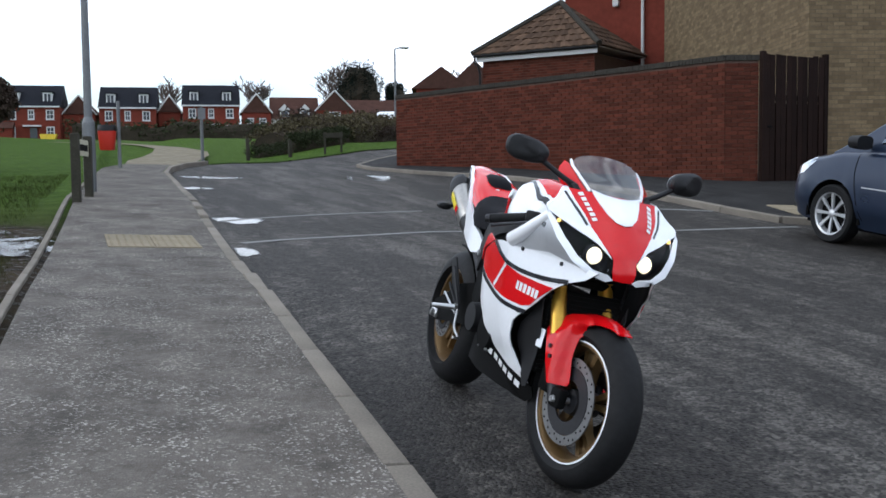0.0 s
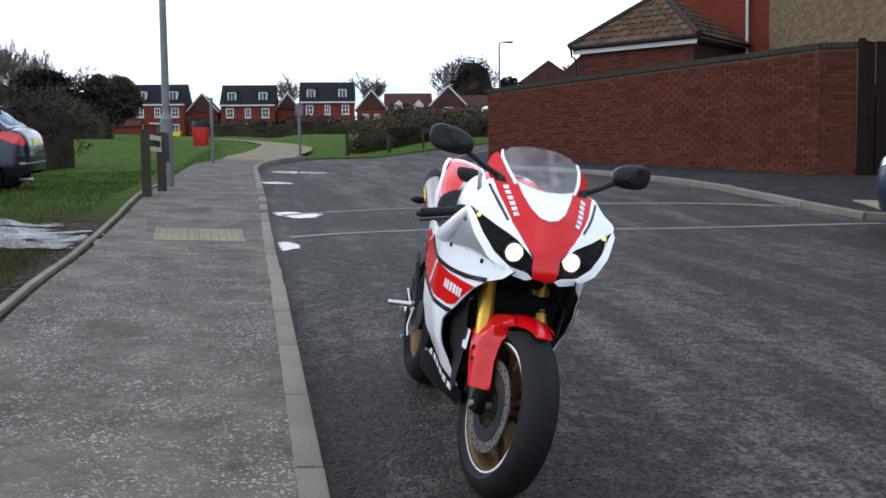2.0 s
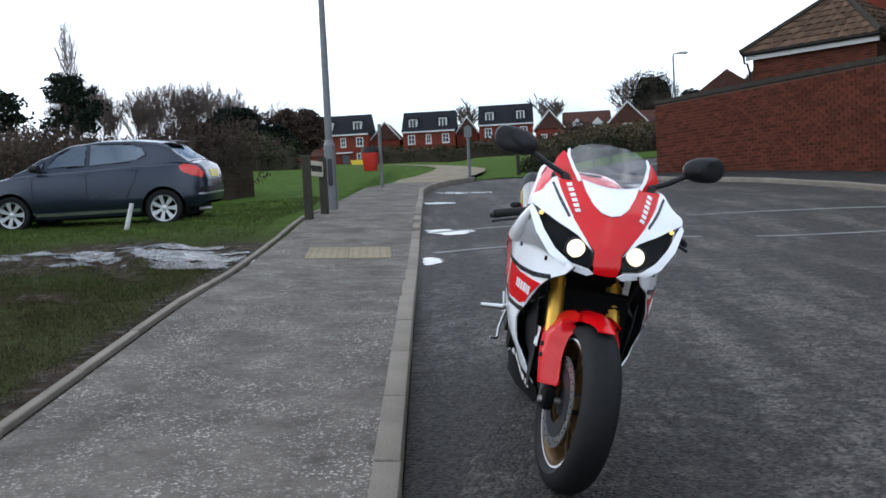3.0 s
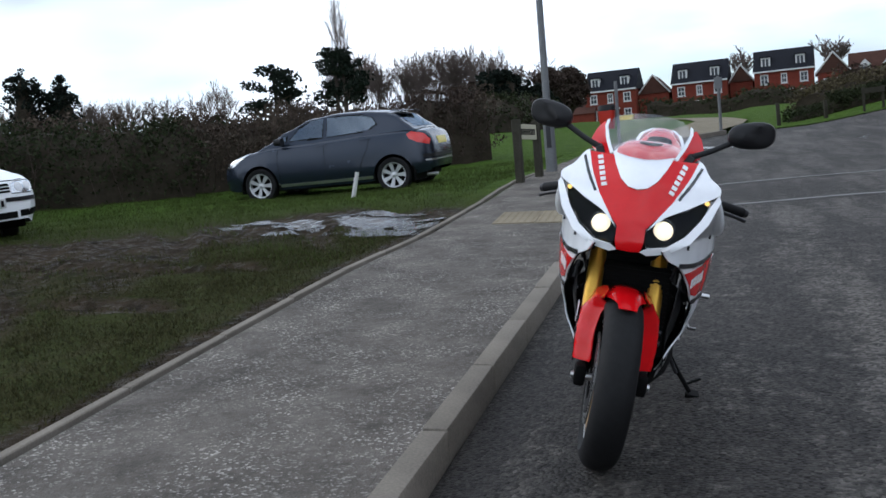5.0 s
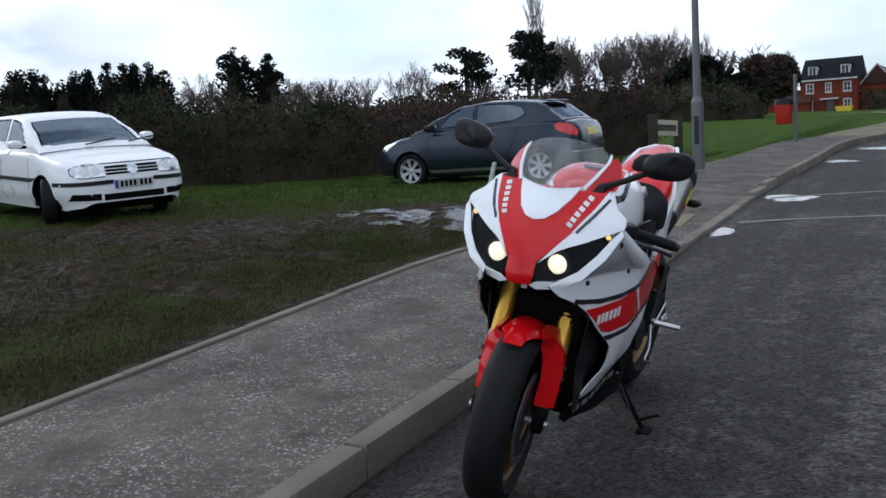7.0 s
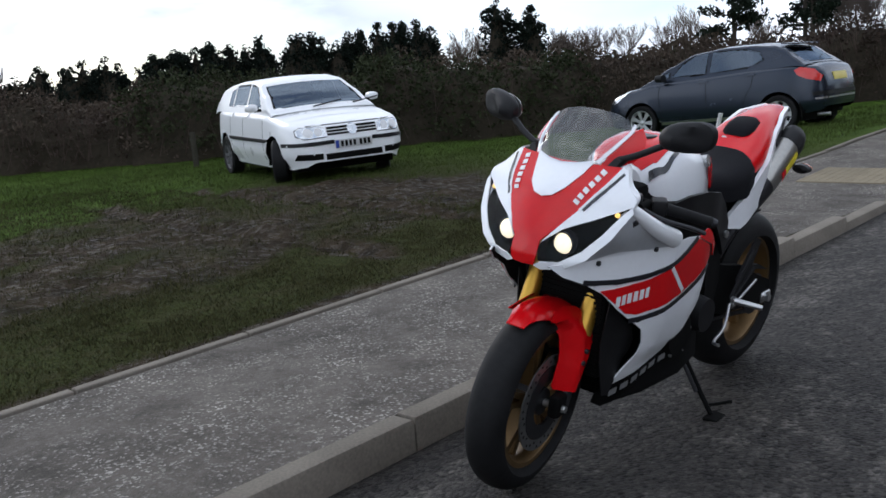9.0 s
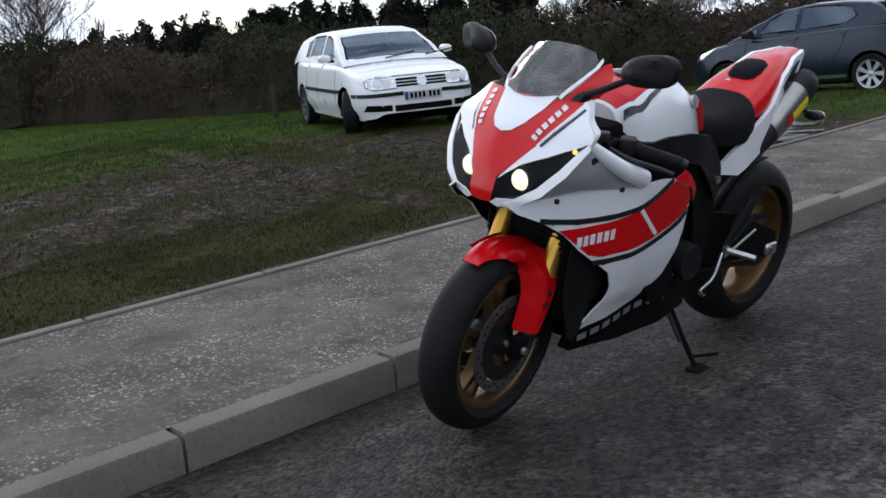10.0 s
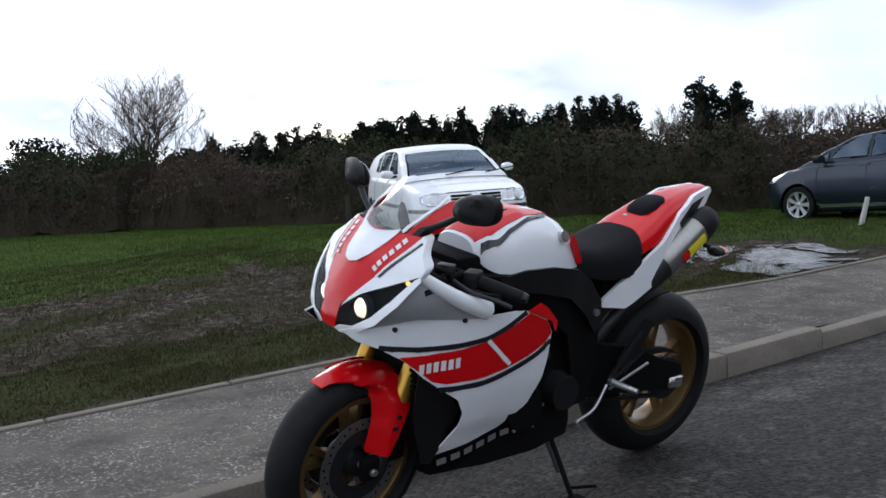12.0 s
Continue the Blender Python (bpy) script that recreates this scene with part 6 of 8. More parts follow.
# ---- tank, seat, tail ----
def hump(sections, n=14):
    """Rings of half width, shoulder and crown along x, for a tank or a seat."""
    rings = []
    for x, w, base, crown, sq in sections:
        ring = []
        for j in range(n + 1):
            t = math.pi * j / n
            c, s = math.cos(t), math.sin(t)
            ring.append((x, w * math.copysign(abs(c) ** sq, c), base + (crown - base) * abs(s) ** sq))
        rings.append(ring)
    return rings


tank = new("fuel_tank")
tank.parent = bike
part("tank_shell", loft(hump([(-0.455, 0.10, 0.93, 1.0, 0.7), (-0.50, 0.150, 0.90, 1.035, 0.7), (-0.57, 0.172, 0.875, 1.062, 0.66), (-0.66, 0.176, 0.865, 1.075, 0.66), (-0.76, 0.165, 0.86, 1.062, 0.66), (-0.84, 0.135, 0.86, 1.022, 0.7), (-0.90, 0.112, 0.855, 0.965, 0.75), (-0.93, 0.10, 0.85, 0.90, 0.8)])), WHITE_PAINT, tank, "white fuel tank")


def tank_top(x, y):
    secs = [(-0.455, 0.10, 0.93, 1.0, 0.7), (-0.50, 0.150, 0.90, 1.035, 0.7), (-0.57, 0.172, 0.875, 1.062, 0.66), (-0.66, 0.176, 0.865, 1.075, 0.66), (-0.76, 0.165, 0.86, 1.062, 0.66), (-0.84, 0.135, 0.86, 1.022, 0.7), (-0.90, 0.112, 0.855, 0.965, 0.75), (-0.93, 0.10, 0.85, 0.90, 0.8)]
    for a, b in zip(secs, secs[1:]):
        if b[0] <= x <= a[0]:
            k = (x - a[0]) / (b[0] - a[0])
            w, base, crown, sq = (mix(a[i], b[i], k) for i in (1, 2, 3, 4))
            c = clamp(abs(y) / w, 0, 0.999) ** (1 / sq)
            return Vector((x, y, base + (crown - base) * math.sqrt(max(0.0, 1 - c * c)) ** sq))
    return Vector((x, y, 0.95))


STRIPE = [(-0.465, 0.088), (-0.51, 0.116), (-0.57, 0.116), (-0.65, 0.104), (-0.73, 0.088), (-0.81, 0.062), (-0.70, 0.042)]
part("tank_stripe", panel(STRIPE + [(x, -y) for x, y in reversed(STRIPE)], tank_top, 0.003, 0.025, 0.003), RED_PAINT, tank, "red tank stripe")
part("tank_front", box(-0.475, -0.37, -0.125, 0.125, 0.84, 0.955, 0.02, seg=2), MATT_BLACK, tank, "black tank front cover")
for s in (1, -1):
    part("tank_line", panel(ribbon([(-0.475, s * 0.112), (-0.52, s * 0.138), (-0.58, s * 0.135), (-0.66, s * 0.118), (-0.75, s * 0.096)], 0.011), tank_top, 0.003, 0.03, 0.004), BLACK_PAINT, tank)
    part("tank_badge", rod((-0.80, s * 0.118, 0.975), (-0.805, s * 0.150, 0.985), 0.021, n=20), STEEL, tank, "round silver badge")
part("filler_cap", rod((-0.62, 0, 1.064), (-0.62, 0, 1.0745), 0.045, 0.042, n=28), DARK_STEEL, tank)
part("seat_pad", loft(hump([(-0.86, 0.085, 0.84, 0.905, 0.7), (-0.92, 0.115, 0.82, 0.908, 0.6), (-1.02, 0.150, 0.80, 0.905, 0.5), (-1.12, 0.162, 0.80, 0.918, 0.5), (-1.19, 0.155, 0.82, 0.942, 0.5), (-1.235, 0.115, 0.86, 0.955, 0.55)])), VINYL, bike, "black rider seat")
for s in (1, -1):
    pad = [(-0.50, 0.885), (-0.60, 0.905), (-0.72, 0.900), (-0.84, 0.875), (-0.92, 0.82), (-0.985, 0.74), (-1.00, 0.66), (-0.96, 0.62), (-0.90, 0.70), (-0.80, 0.78), (-0.66, 0.82), (-0.54, 0.84)]
    part("frame_cover", panel(pad, lambda x, z, s=s: Vector((x, s * (curve1(-x, (0.5, 0.175), (0.62, 0.198), (0.78, 0.195), (0.92, 0.165), (1.0, 0.152)) + 0.012), z)), 0.012, 0.04), BLACK_PLASTIC, bike, "black plastic frame cover below the tank")
    part("tank_tail", panel([(-0.855, 0.985), (-0.885, 0.955), (-0.915, 0.905), (-0.935, 0.868), (-0.90, 0.868), (-0.875, 0.91), (-0.85, 0.95)], lambda x, z, s=s: Vector((x, s * curve1(-x, (0.84, 0.137), (0.88, 0.126), (0.94, 0.108)), z)), 0.006, 0.03), RED_PAINT, tank, "red flash at the tank's rear corner")
    part("frame_bolt", rod((-0.955, s * 0.168, 0.70), (-0.955, s * 0.182, 0.70), 0.014, n=6), STEEL, bike)
    part("engine_mount", rod((-0.70, s * 0.20, 0.60), (-0.70, s * 0.215, 0.60), 0.016, n=6), DARK_STEEL, bike)
part("tank_gap", box(-0.97, -0.85, -0.10, 0.10, 0.72, 0.86, 0.02), MATT_BLACK, bike)

tail = new("tail_unit")
tail.parent = bike
tail.location.z = -0.022
part("tail_cover", loft(hump([(-1.17, 0.140, 0.88, 0.945, 0.6), (-1.28, 0.138, 0.92, 1.002, 0.6), (-1.38, 0.118, 0.955, 1.050, 0.6), (-1.50, 0.090, 1.0, 1.083, 0.65), (-1.60, 0.062, 1.04, 1.098, 0.7), (-1.66, 0.040, 1.07, 1.095, 0.8)])), RED_PAINT, tail, "red tail cover")
part("pillion_pad", loft(hump([(-1.295, 0.038, 0.985, 1.018, 0.6), (-1.31, 0.055, 0.99, 1.040, 0.5), (-1.35, 0.062, 1.01, 1.056, 0.5), (-1.40, 0.056, 1.03, 1.070, 0.5), (-1.42, 0.036, 1.05, 1.070, 0.6)])), VINYL, tail, "black pillion pad")
part("seat_lock", rod((-1.292, -0.03, 0.985), (-1.275, -0.03, 0.996), 0.012, n=14), STEEL, tail)
for s in (1, -1):
    bandt = [(-1.02, 0.718), (-1.03, 0.745), (-1.09, 0.800), (-1.20, 0.868), (-1.32, 0.935), (-1.42, 1.02), (-1.52, 1.075), (-1.66, 1.092), (-1.675, 1.075), (-1.60, 1.01), (-1.50, 0.925), (-1.40, 0.848), (-1.25, 0.762), (-1.12, 0.705)]
    part("tail_flank", panel(bandt, lambda x, z, s=s: Vector((x, s * curve1(-x, (1.0, 0.128), (1.15, 0.160), (1.3, 0.150), (1.45, 0.112), (1.6, 0.070), (1.68, 0.045)), z)), 0.016, 0.04), WHITE_PAINT, tail, "white tail flank")
    part("tail_vent", panel([(-1.42, 0.985), (-1.50, 1.045), (-1.60, 1.062), (-1.52, 0.99), (-1.45, 0.945)], lambda x, z, s=s: Vector((x, s * (0.004 + curve1(-x, (1.3, 0.150), (1.45, 0.112), (1.6, 0.070), (1.68, 0.045))), z)), 0.012, 0.03), BLACK_PLASTIC, tail)
    ex = new("silencer")
    ex.parent = bike
    ex.location.z = -0.034
    w = 0.118 if s > 0 else 0.112
    p0, p1 = Vector((-1.235, s * w, 0.770)), Vector((-1.570, s * (w + 0.008), 1.000))
    d = (p1 - p0).normalized()
    sd = Vector((0, s, 0))
    up = sd.cross(d) * s

    def oval(q, a, b, n=20):
        return [q + sd * (a * math.cos(2 * math.pi * j / n)) + up * (b * math.sin(2 * math.pi * j / n)) for j in range(n)]

    part("silencer_can", loft([oval(p0.lerp(p1, k), a, b) for k, a, b in ((0.30, 0.044, 0.056), (0.34, 0.048, 0.060), (0.80, 0.050, 0.062), (0.84, 0.050, 0.062))]), SILENCER_STEEL, ex, "brushed steel silencer sleeve")
    part("silencer_end", loft([oval(p0.lerp(p1, k), a, b) for k, a, b in ((0.83, 0.0515, 0.0635), (0.95, 0.051, 0.062), (1.04, 0.042, 0.052), (1.06, 0.032, 0.040), (1.03, 0.028, 0.034))]), BLACK_PLASTIC, ex)
    part("silencer_front", loft([oval(p0.lerp(p1, k), a, b) for k, a, b in ((-0.04, 0.026, 0.034), (0.08, 0.036, 0.048), (0.31, 0.0455, 0.0575))]), DARK_STEEL, ex)
    part("exhaust_pipe", tube([p0 + d * 0.01, p0 - d * 0.06 + Vector((0, -s * 0.02, -0.03)), (-1.08, s * 0.09, 0.62), (-0.98, s * 0.06, 0.46), (-0.9, 0, 0.3)], 0.026, 12), DARK_STEEL, ex)
    sk = lambda k, t, s=s, p0=p0, p1=p1, sd=sd, up=up: p0.lerp(p1, k) + sd * (0.0525 * math.cos(t)) + up * (0.0645 * math.sin(t))
    part("yellow_label", panel([(0.56, -0.55), (0.80, -0.55), (0.80, 0.15), (0.56, 0.15)], sk, 0.001, 0.2), YELLOW, ex)
    part("red_label", panel([(0.47, -0.55), (0.55, -0.55), (0.55, 0.15), (0.47, 0.15)], sk, 0.001, 0.2), RED_PAINT, ex)
    part("indicator_stalk", rod((-1.56, s * 0.06, 0.90), (-1.585, s * 0.14, 0.875), 0.009, n=10), BLACK_PLASTIC, tail)
    def bulb(spans):
        return loft([[(-1.59 + dx, s * (0.172 + 0.036 * math.cos(2 * math.pi * j / 14) * sc), 0.868 + 0.019 * math.sin(2 * math.pi * j / 14) * sc) for j in range(14)] for dx, sc in spans])

    part("indicator", bulb(((0.034, 0.4), (0.024, 0.92), (-0.004, 1.0))), BLACK_PLASTIC, tail, "rear indicator housing")
    part("indicator_lens", bulb(((-0.0045, 0.99), (-0.024, 0.85), (-0.034, 0.4))), AMBER, tail, "amber indicator lens")
part("undertail", loft([[(-1.05, -0.11, 0.74), (-1.05, 0.11, 0.74), (-1.05, 0.11, 0.82), (-1.05, -0.11, 0.82)], [(-1.35, -0.10, 0.83), (-1.35, 0.10, 0.83), (-1.35, 0.12, 0.95), (-1.35, -0.12, 0.95)], [(-1.62, -0.045, 0.98), (-1.62, 0.045, 0.98), (-1.62, 0.05, 1.06), (-1.62, -0.05, 1.06)]]), MATT_BLACK, tail)
part("tail_light", box(-1.665, -1.63, -0.045, 0.045, 1.02, 1.06, 0.01, seg=2), RED_LENS, tail)

# ---- swing arm, chain, pegs, stand ----
for s in (1, -1):
    arm = [(-0.93, 0.50), (-1.02, 0.56), (-1.20, 0.52), (-1.34, 0.45), (-1.47, 0.40), (-1.49, 0.33), (-1.42, 0.305), (-1.25, 0.335), (-1.05, 0.36), (-0.93, 0.40)]
    part("swing_arm", panel(arm, lambda x, z, s=s: Vector((x, s * curve1(-x, (0.93, 0.12), (1.1, 0.150), (1.45, 0.150)), z)), 0.032, 0.06), MATT_BLACK, bike, "black alloy swing arm")
    part("axle_block", box(REAR_X - 0.045, REAR_X + 0.03, s * 0.152 - 0.008, s * 0.152 + 0.008, REAR_Z - 0.022, REAR_Z + 0.022, 0.005), STEEL, bike)
    part("axle_nut", rod((REAR_X, s * 0.155, REAR_Z), (REAR_X, s * 0.175, REAR_Z), 0.017, n=6), STEEL, bike)
    pg = new("foot_rest")
    pg.parent = bike
    hanger = ribbon([(-1.185, 0.594), (-1.10, 0.512), (-1.03, 0.440)], 0.015)
    part("hanger_plate", panel(hanger, lambda x, z, s=s: Vector((x, s * 0.196, z)), 0.008, 0.1), DARK_STEEL, pg)
    part("hanger_plate", panel(ribbon([(-1.20, 0.520), (-1.11, 0.470), (-1.03, 0.432)], 0.012), lambda x, z, s=s: Vector((x, s * 0.197, z)), 0.007, 0.1), DARK_STEEL, pg)
    part("heel_guard", panel([(-1.07, 0.50), (-1.20, 0.64), (-1.25, 0.62), (-1.20, 0.54), (-1.12, 0.44)], lambda x, z, s=s: Vector((x, s * 0.188, z)), 0.006, 0.1), BLACK_PLASTIC, pg)
    part("peg", rod((-1.03, s * 0.20, 0.435), (-1.06, s * 0.305, 0.425), 0.0125, 0.010, n=14), STEEL, pg)
    part("linkage", rod((-1.02, s * 0.205, 0.410), (-1.22, s * 0.200, 0.470), 0.005, n=8), STEEL, pg)
    part("pivot_bolt", rod((-1.03, s * 0.198, 0.435), (-1.03, s * 0.212, 0.435), 0.016, n=6), STEEL, pg)
    part("pedal", tube([(-1.01, s * 0.20, 0.425), (-0.93, s * 0.225, 0.36), (-0.84, s * 0.235, 0.335), (-0.82, s * 0.265, 0.335)], 0.006, 10), STEEL, pg)
part("chain_guard", panel([(-0.98, 0.48), (-1.10, 0.475), (-1.40, 0.455), (-1.50, 0.43), (-1.40, 0.475), (-1.10, 0.51)], lambda x, z: Vector((x, 0.125, z)), 0.02, 0.1), BLACK_PLASTIC, bike)
bm = bmesh.new()
for z0, z1 in ((0.465, 0.425), (0.345, 0.27)):
    for i in range(40):
        k = i / 40
        x = mix(-0.93, -1.415, k)
        z = mix(z0, z1, k)
        add_box(bm, x - 0.005, x + 0.005, 0.098, 0.112, z - 0.007, z + 0.007)
tagged(part("chain", bm, DARK_STEEL, bike), "oily drive chain", kind="stuff")
part("sprocket", spin([(0.085, 0.100), (0.085, 0.108), (0.02, 0.108), (0.02, 0.100)], "y", 40, (REAR_X, 0, REAR_Z)), DARK_STEEL, bike)
part("hugger", spin([(0.352, -0.09), (0.352, 0.09), (0.347, 0.09), (0.347, -0.09)], "y", 18, (REAR_X, 0, REAR_Z), 62, 28), MATT_BLACK, bike)
st = new("side_stand")
st.parent = bike
part("stand_leg", tube([(-0.79, 0.14, 0.285), (-0.80, 0.20, 0.185), (-0.80, 0.278, 0.078)], 0.011, 12, 0.009), MATT_BLACK, st, "black side stand leg")
part("stand_foot", box(-0.845, -0.765, 0.262, 0.318, 0.060, 0.076, 0.004, Matrix.Translation((-0.0, 0.0, 0.0))), MATT_BLACK, st)
part("stand_tang", rod((-0.815, 0.255, 0.10), (-0.88, 0.315, 0.115), 0.006, n=8), MATT_BLACK, st)
part("stand_spring", rod((-0.77, 0.15, 0.27), (-0.79, 0.215, 0.15), 0.008, n=10), DARK_STEEL, st)
part("stand_bracket", box(-0.84, -0.74, 0.10, 0.16, 0.26, 0.33, 0.01), MATT_BLACK, st)


# ---- parked cars ----
from mathutils.bvhtree import BVHTree

BLUE_GREY = shader("dark_blue_grey_metallic", (0.020, 0.028, 0.044), 0.24, metal=0.45, var=0.06, bump=0.0, coat=0.2)
MID_BLUE = shader("mid_blue_grey_metallic", (0.015, 0.025, 0.050), 0.3, metal=0.35, var=0.06, bump=0.0, coat=0.2)
CAR_WHITE = shader("white_car_paint", (0.78, 0.79, 0.80), 0.3, var=0.05, coarse=1.5, bump=0.0, coat=0.4)
HUBCAP = shader("silver_hubcap", (0.48, 0.49, 0.50), 0.35, metal=0.5, var=0.08, bump=0.0)
DULL_HUB = shader("dull_grey_wheel", (0.10, 0.10, 0.105), 0.5, metal=0.4, var=0.15, bump=0.0)
CHROME_BOWL = shader("lamp_reflector", (0.62, 0.64, 0.66), 0.15, metal=0.8, var=0.1, coarse=30, bump=0.0)
PLATE_YELLOW = shader("yellow_plate", (0.62, 0.50, 0.06), 0.4, var=0.04, bump=0.0)
PLATE_BLUE = shader("blue_plate_band", (0.02, 0.05, 0.30), 0.4, var=0.04, bump=0.0)
INTERIOR = shader("dark_car_interior", (0.022, 0.023, 0.026), 0.85, var=0.25, bump=0.1)


def tab(x, pairs):
    """Catmull-like smooth lookup."""
    return curve1(x, *pairs)


def inside(q, poly):
    x, y = q
    hit = False
    for (x0, y0), (x1, y1) in zip(poly, poly[1:] + poly[:1]):
        if (y0 > y) != (y1 > y) and x < (x1 - x0) * (y - y0) / (y1 - y0) + x0:
            hit = not hit
    return hit


class Car:
    """x runs from the front bumper (0) to the tail, y to the car's right, z up."""

    def __init__(self, name, label, spec, paint, at):
        self.s, self.paint = spec, paint
        self.ob = thing(name, label, "car", at)
        self.shell()

    def section(self, x):
        s = self.s
        L = s["length"]
        end = min(x, L - x)
        w = s["width"] / 2 * (1 - 0.30 * math.exp(-end / 0.16) - 0.035 * math.exp(-end / 0.7))
        top = tab(x, s["belt"])
        sill = tab(x, ((0, 0.30), (0.12, 0.24), (0.5, 0.20), (L - 0.6, 0.22), (L - 0.1, 0.32), (L, 0.38)))
        pts = []
        for k in range(5):
            u = k / 4
            pts.append((w * mix(0.90, 1.0, ease(u * 1.3)), mix(sill, 0.50, u)))
        edge = top - 0.11
        for k in range(1, 5):
            u = k / 4
            pts.append((w * mix(1.0, 0.955, u * u), mix(0.50, edge, u)))
        for k in range(1, 7):
            a = math.pi / 2 * k / 6
            pts.append((w * 0.955 - 0.14 * (1 - math.cos(a)), edge + 0.085 * math.sin(a)))
        wy = pts[-1][0]
        for k in range(1, 7):
            u = k / 6
            pts.append((wy * (1 - u), edge + 0.085 + 0.03 * (1 - (1 - u) ** 2)))
        return pts

    def shell(self):
        s = self.s
        L, r = s["length"], s["wheel"]
        xs = sorted({round(L * i / 110, 4) for i in range(111)} | {0.02, 0.01, L - 0.01, L - 0.02})
        bm = bmesh.new()
        rings = []
        for x in xs:
            half = self.section(x)
            ring = [(x, -y, z) for y, z in half] + [(x, y, z) for y, z in reversed(half[:-1])]
            rings.append([bm.verts.new(q) for q in ring])
        for a, b in zip(rings, rings[1:]):
            for j in range(len(a) - 1):
                bm.faces.new((a[j], a[j + 1], b[j + 1], b[j]))
        bm.faces.new(rings[0])
        bm.faces.new(list(reversed(rings[-1])))
        arch = r + 0.055
        dead = []
        for f in bm.faces:
            c = f.calc_center_median()
            if abs(c.y) > s["width"] * 0.28 and any(math.hypot(c.x - ax, c.z - r) < arch for ax in s["axles"]):
                dead.append(f)
        bmesh.ops.delete(bm, geom=dead, context="FACES")
        for e in bm.edges:
            if e.is_boundary:
                for v in e.verts:
                    for ax in s["axles"]:
                        d = math.hypot(v.co.x - ax, v.co.z - r)
                        if abs(d - arch) < 0.09 and d > 0.1:
                            v.co.x = ax + (v.co.x - ax) * arch / d
                            v.co.z = r + (v.co.z - r) * arch / d
        # cabin opening
        cut = [f for f in bm.faces if f.calc_center_median().z > tab(f.calc_center_median().x, s["belt"]) - 0.05 and s["cabin"][0] + 0.25 < f.calc_center_median().x < s["cabin"][1] - 0.25 and abs(f.calc_center_median().y) < s["width"] * 0.36]
        bmesh.ops.delete(bm, geom=cut, context="FACES")
        self.tree = BVHTree.FromBMesh(bm)
        self.body = part("body", bm, self.paint, self.ob, s["paint_label"], angle=35)
        for ax in s["axles"]:
            for sd in (-1, 1):
                y0 = sd * s["width"] * 0.22
                part("wheel_arch", spin([(arch + 0.004, y0), (arch + 0.004, sd * (s["width"] / 2 - 0.05)), (arch + 0.03, sd * (s["width"] / 2 - 0.05)), (arch + 0.03, y0)], "y", 24, (ax, 0, r), 200, -10), MATT_BLACK, self.ob)
        part("underbody", box(0.35, L - 0.35, -s["width"] * 0.40, s["width"] * 0.40, 0.17, 0.42), MATT_BLACK, self.ob)
        self.cabin()
        self.wheels()

    def cab_section(self, x):
        """Half ring of the cabin: foot at the belt, shoulder at the roof's edge, crown."""
        s = self.s
        roof = tab(x, s["roof"])
        belt = tab(x, s["belt"]) - 0.05
        wb = s["width"] / 2 * 0.90
        wr = s["width"] / 2 * tab(x, s["roofwidth"])
        h = max(roof - belt, 0.01)
        full = s["height"] - belt
        pts = []
        for k in range(8):
            u = k / 7
            q = u * (h - min(0.06, h * 0.5)) / full
            pts.append((wb + (wr - wb) * ease(clamp(q * 1.0)) ** 0.9 if False else wb + (wr - wb) * clamp(q), belt + u * (h - min(0.06, h * 0.5))))
        y1, z1 = pts[-1]
        for k in range(1, 6):
            a = math.pi / 2 * k / 5
            pts.append((y1 - 0.09 * (1 - math.cos(a)), z1 + min(0.045, h * 0.4) * math.sin(a)))
        y2, z2 = pts[-1]
        for k in range(1, 7):
            u = k / 6
            pts.append((y2 * (1 - u), z2 + 0.025 * (1 - (1 - u) ** 2)))
        return pts

    def cabin(self):
        s = self.s
        x0, x1 = s["cabin"]
        n = 72
        bm = bmesh.new()
        rings = []
        for i in range(n + 1):
            x = mix(x0, x1, i / n)
            half = self.cab_section(x)
            rings.append([bm.verts.new((x, -y, z)) for y, z in half] + [bm.verts.new((x, y, z)) for y, z in reversed(half[:-1])])
        for a, b in zip(rings, rings[1:]):
            for j in range(len(a) - 1):
                bm.faces.new((a[j], a[j + 1], b[j + 1], b[j]))
        self.cabtree = BVHTree.FromBMesh(bm)
        dead = []
        for f in bm.faces:
            c = f.calc_center_median()
            nrm = f.normal
            if abs(c.y) > s["width"] * 0.30 and any(inside((c.x, c.z), w) for w in s["windows"]):
                dead.append(f)
            elif any(inside((c.y, c.z), w) for w in (s["screen"],)) and c.x < s["roof_front"]:
                dead.append(f)
            elif inside((c.y, c.z), s["rear_screen"]) and c.x > s["roof_rear"]:
                dead.append(f)
        bmesh.ops.delete(bm, geom=dead, context="FACES")
        part("cabin_shell", bm, self.paint, self.ob, angle=50)
        for w in s["windows"]:
            for sd in (-1, 1):
                self.decal("side_window", w, ("y", sd), CAR_GLASS, 0.001, 0.0, tree=self.cabtree, cell=0.10)
                self.decal("window_seal", self.ring(w, 0.028), ("y", sd), MATT_BLACK, 0.004, 0.006, tree=self.cabtree, cell=0.15)
        self.decal("windscreen", s["screen"], ("x", -1), CAR_GLASS, 0.001, 0.0, tree=self.cabtree, cell=0.08)
        self.decal("screen_seal", self.ring(s["screen"], 0.03), ("x", -1), MATT_BLACK, 0.003, 0.005, tree=self.cabtree, cell=0.1)
        self.decal("rear_screen", s["rear_screen"], ("x", 1), CAR_GLASS, 0.001, 0.0, tree=self.cabtree, cell=0.08)
        self.decal("rear_seal", self.ring(s["rear_screen"], 0.03), ("x", 1), MATT_BLACK, 0.003, 0.005, tree=self.cabtree, cell=0.1)
        # seats, dash, wheel
        W = s["width"]
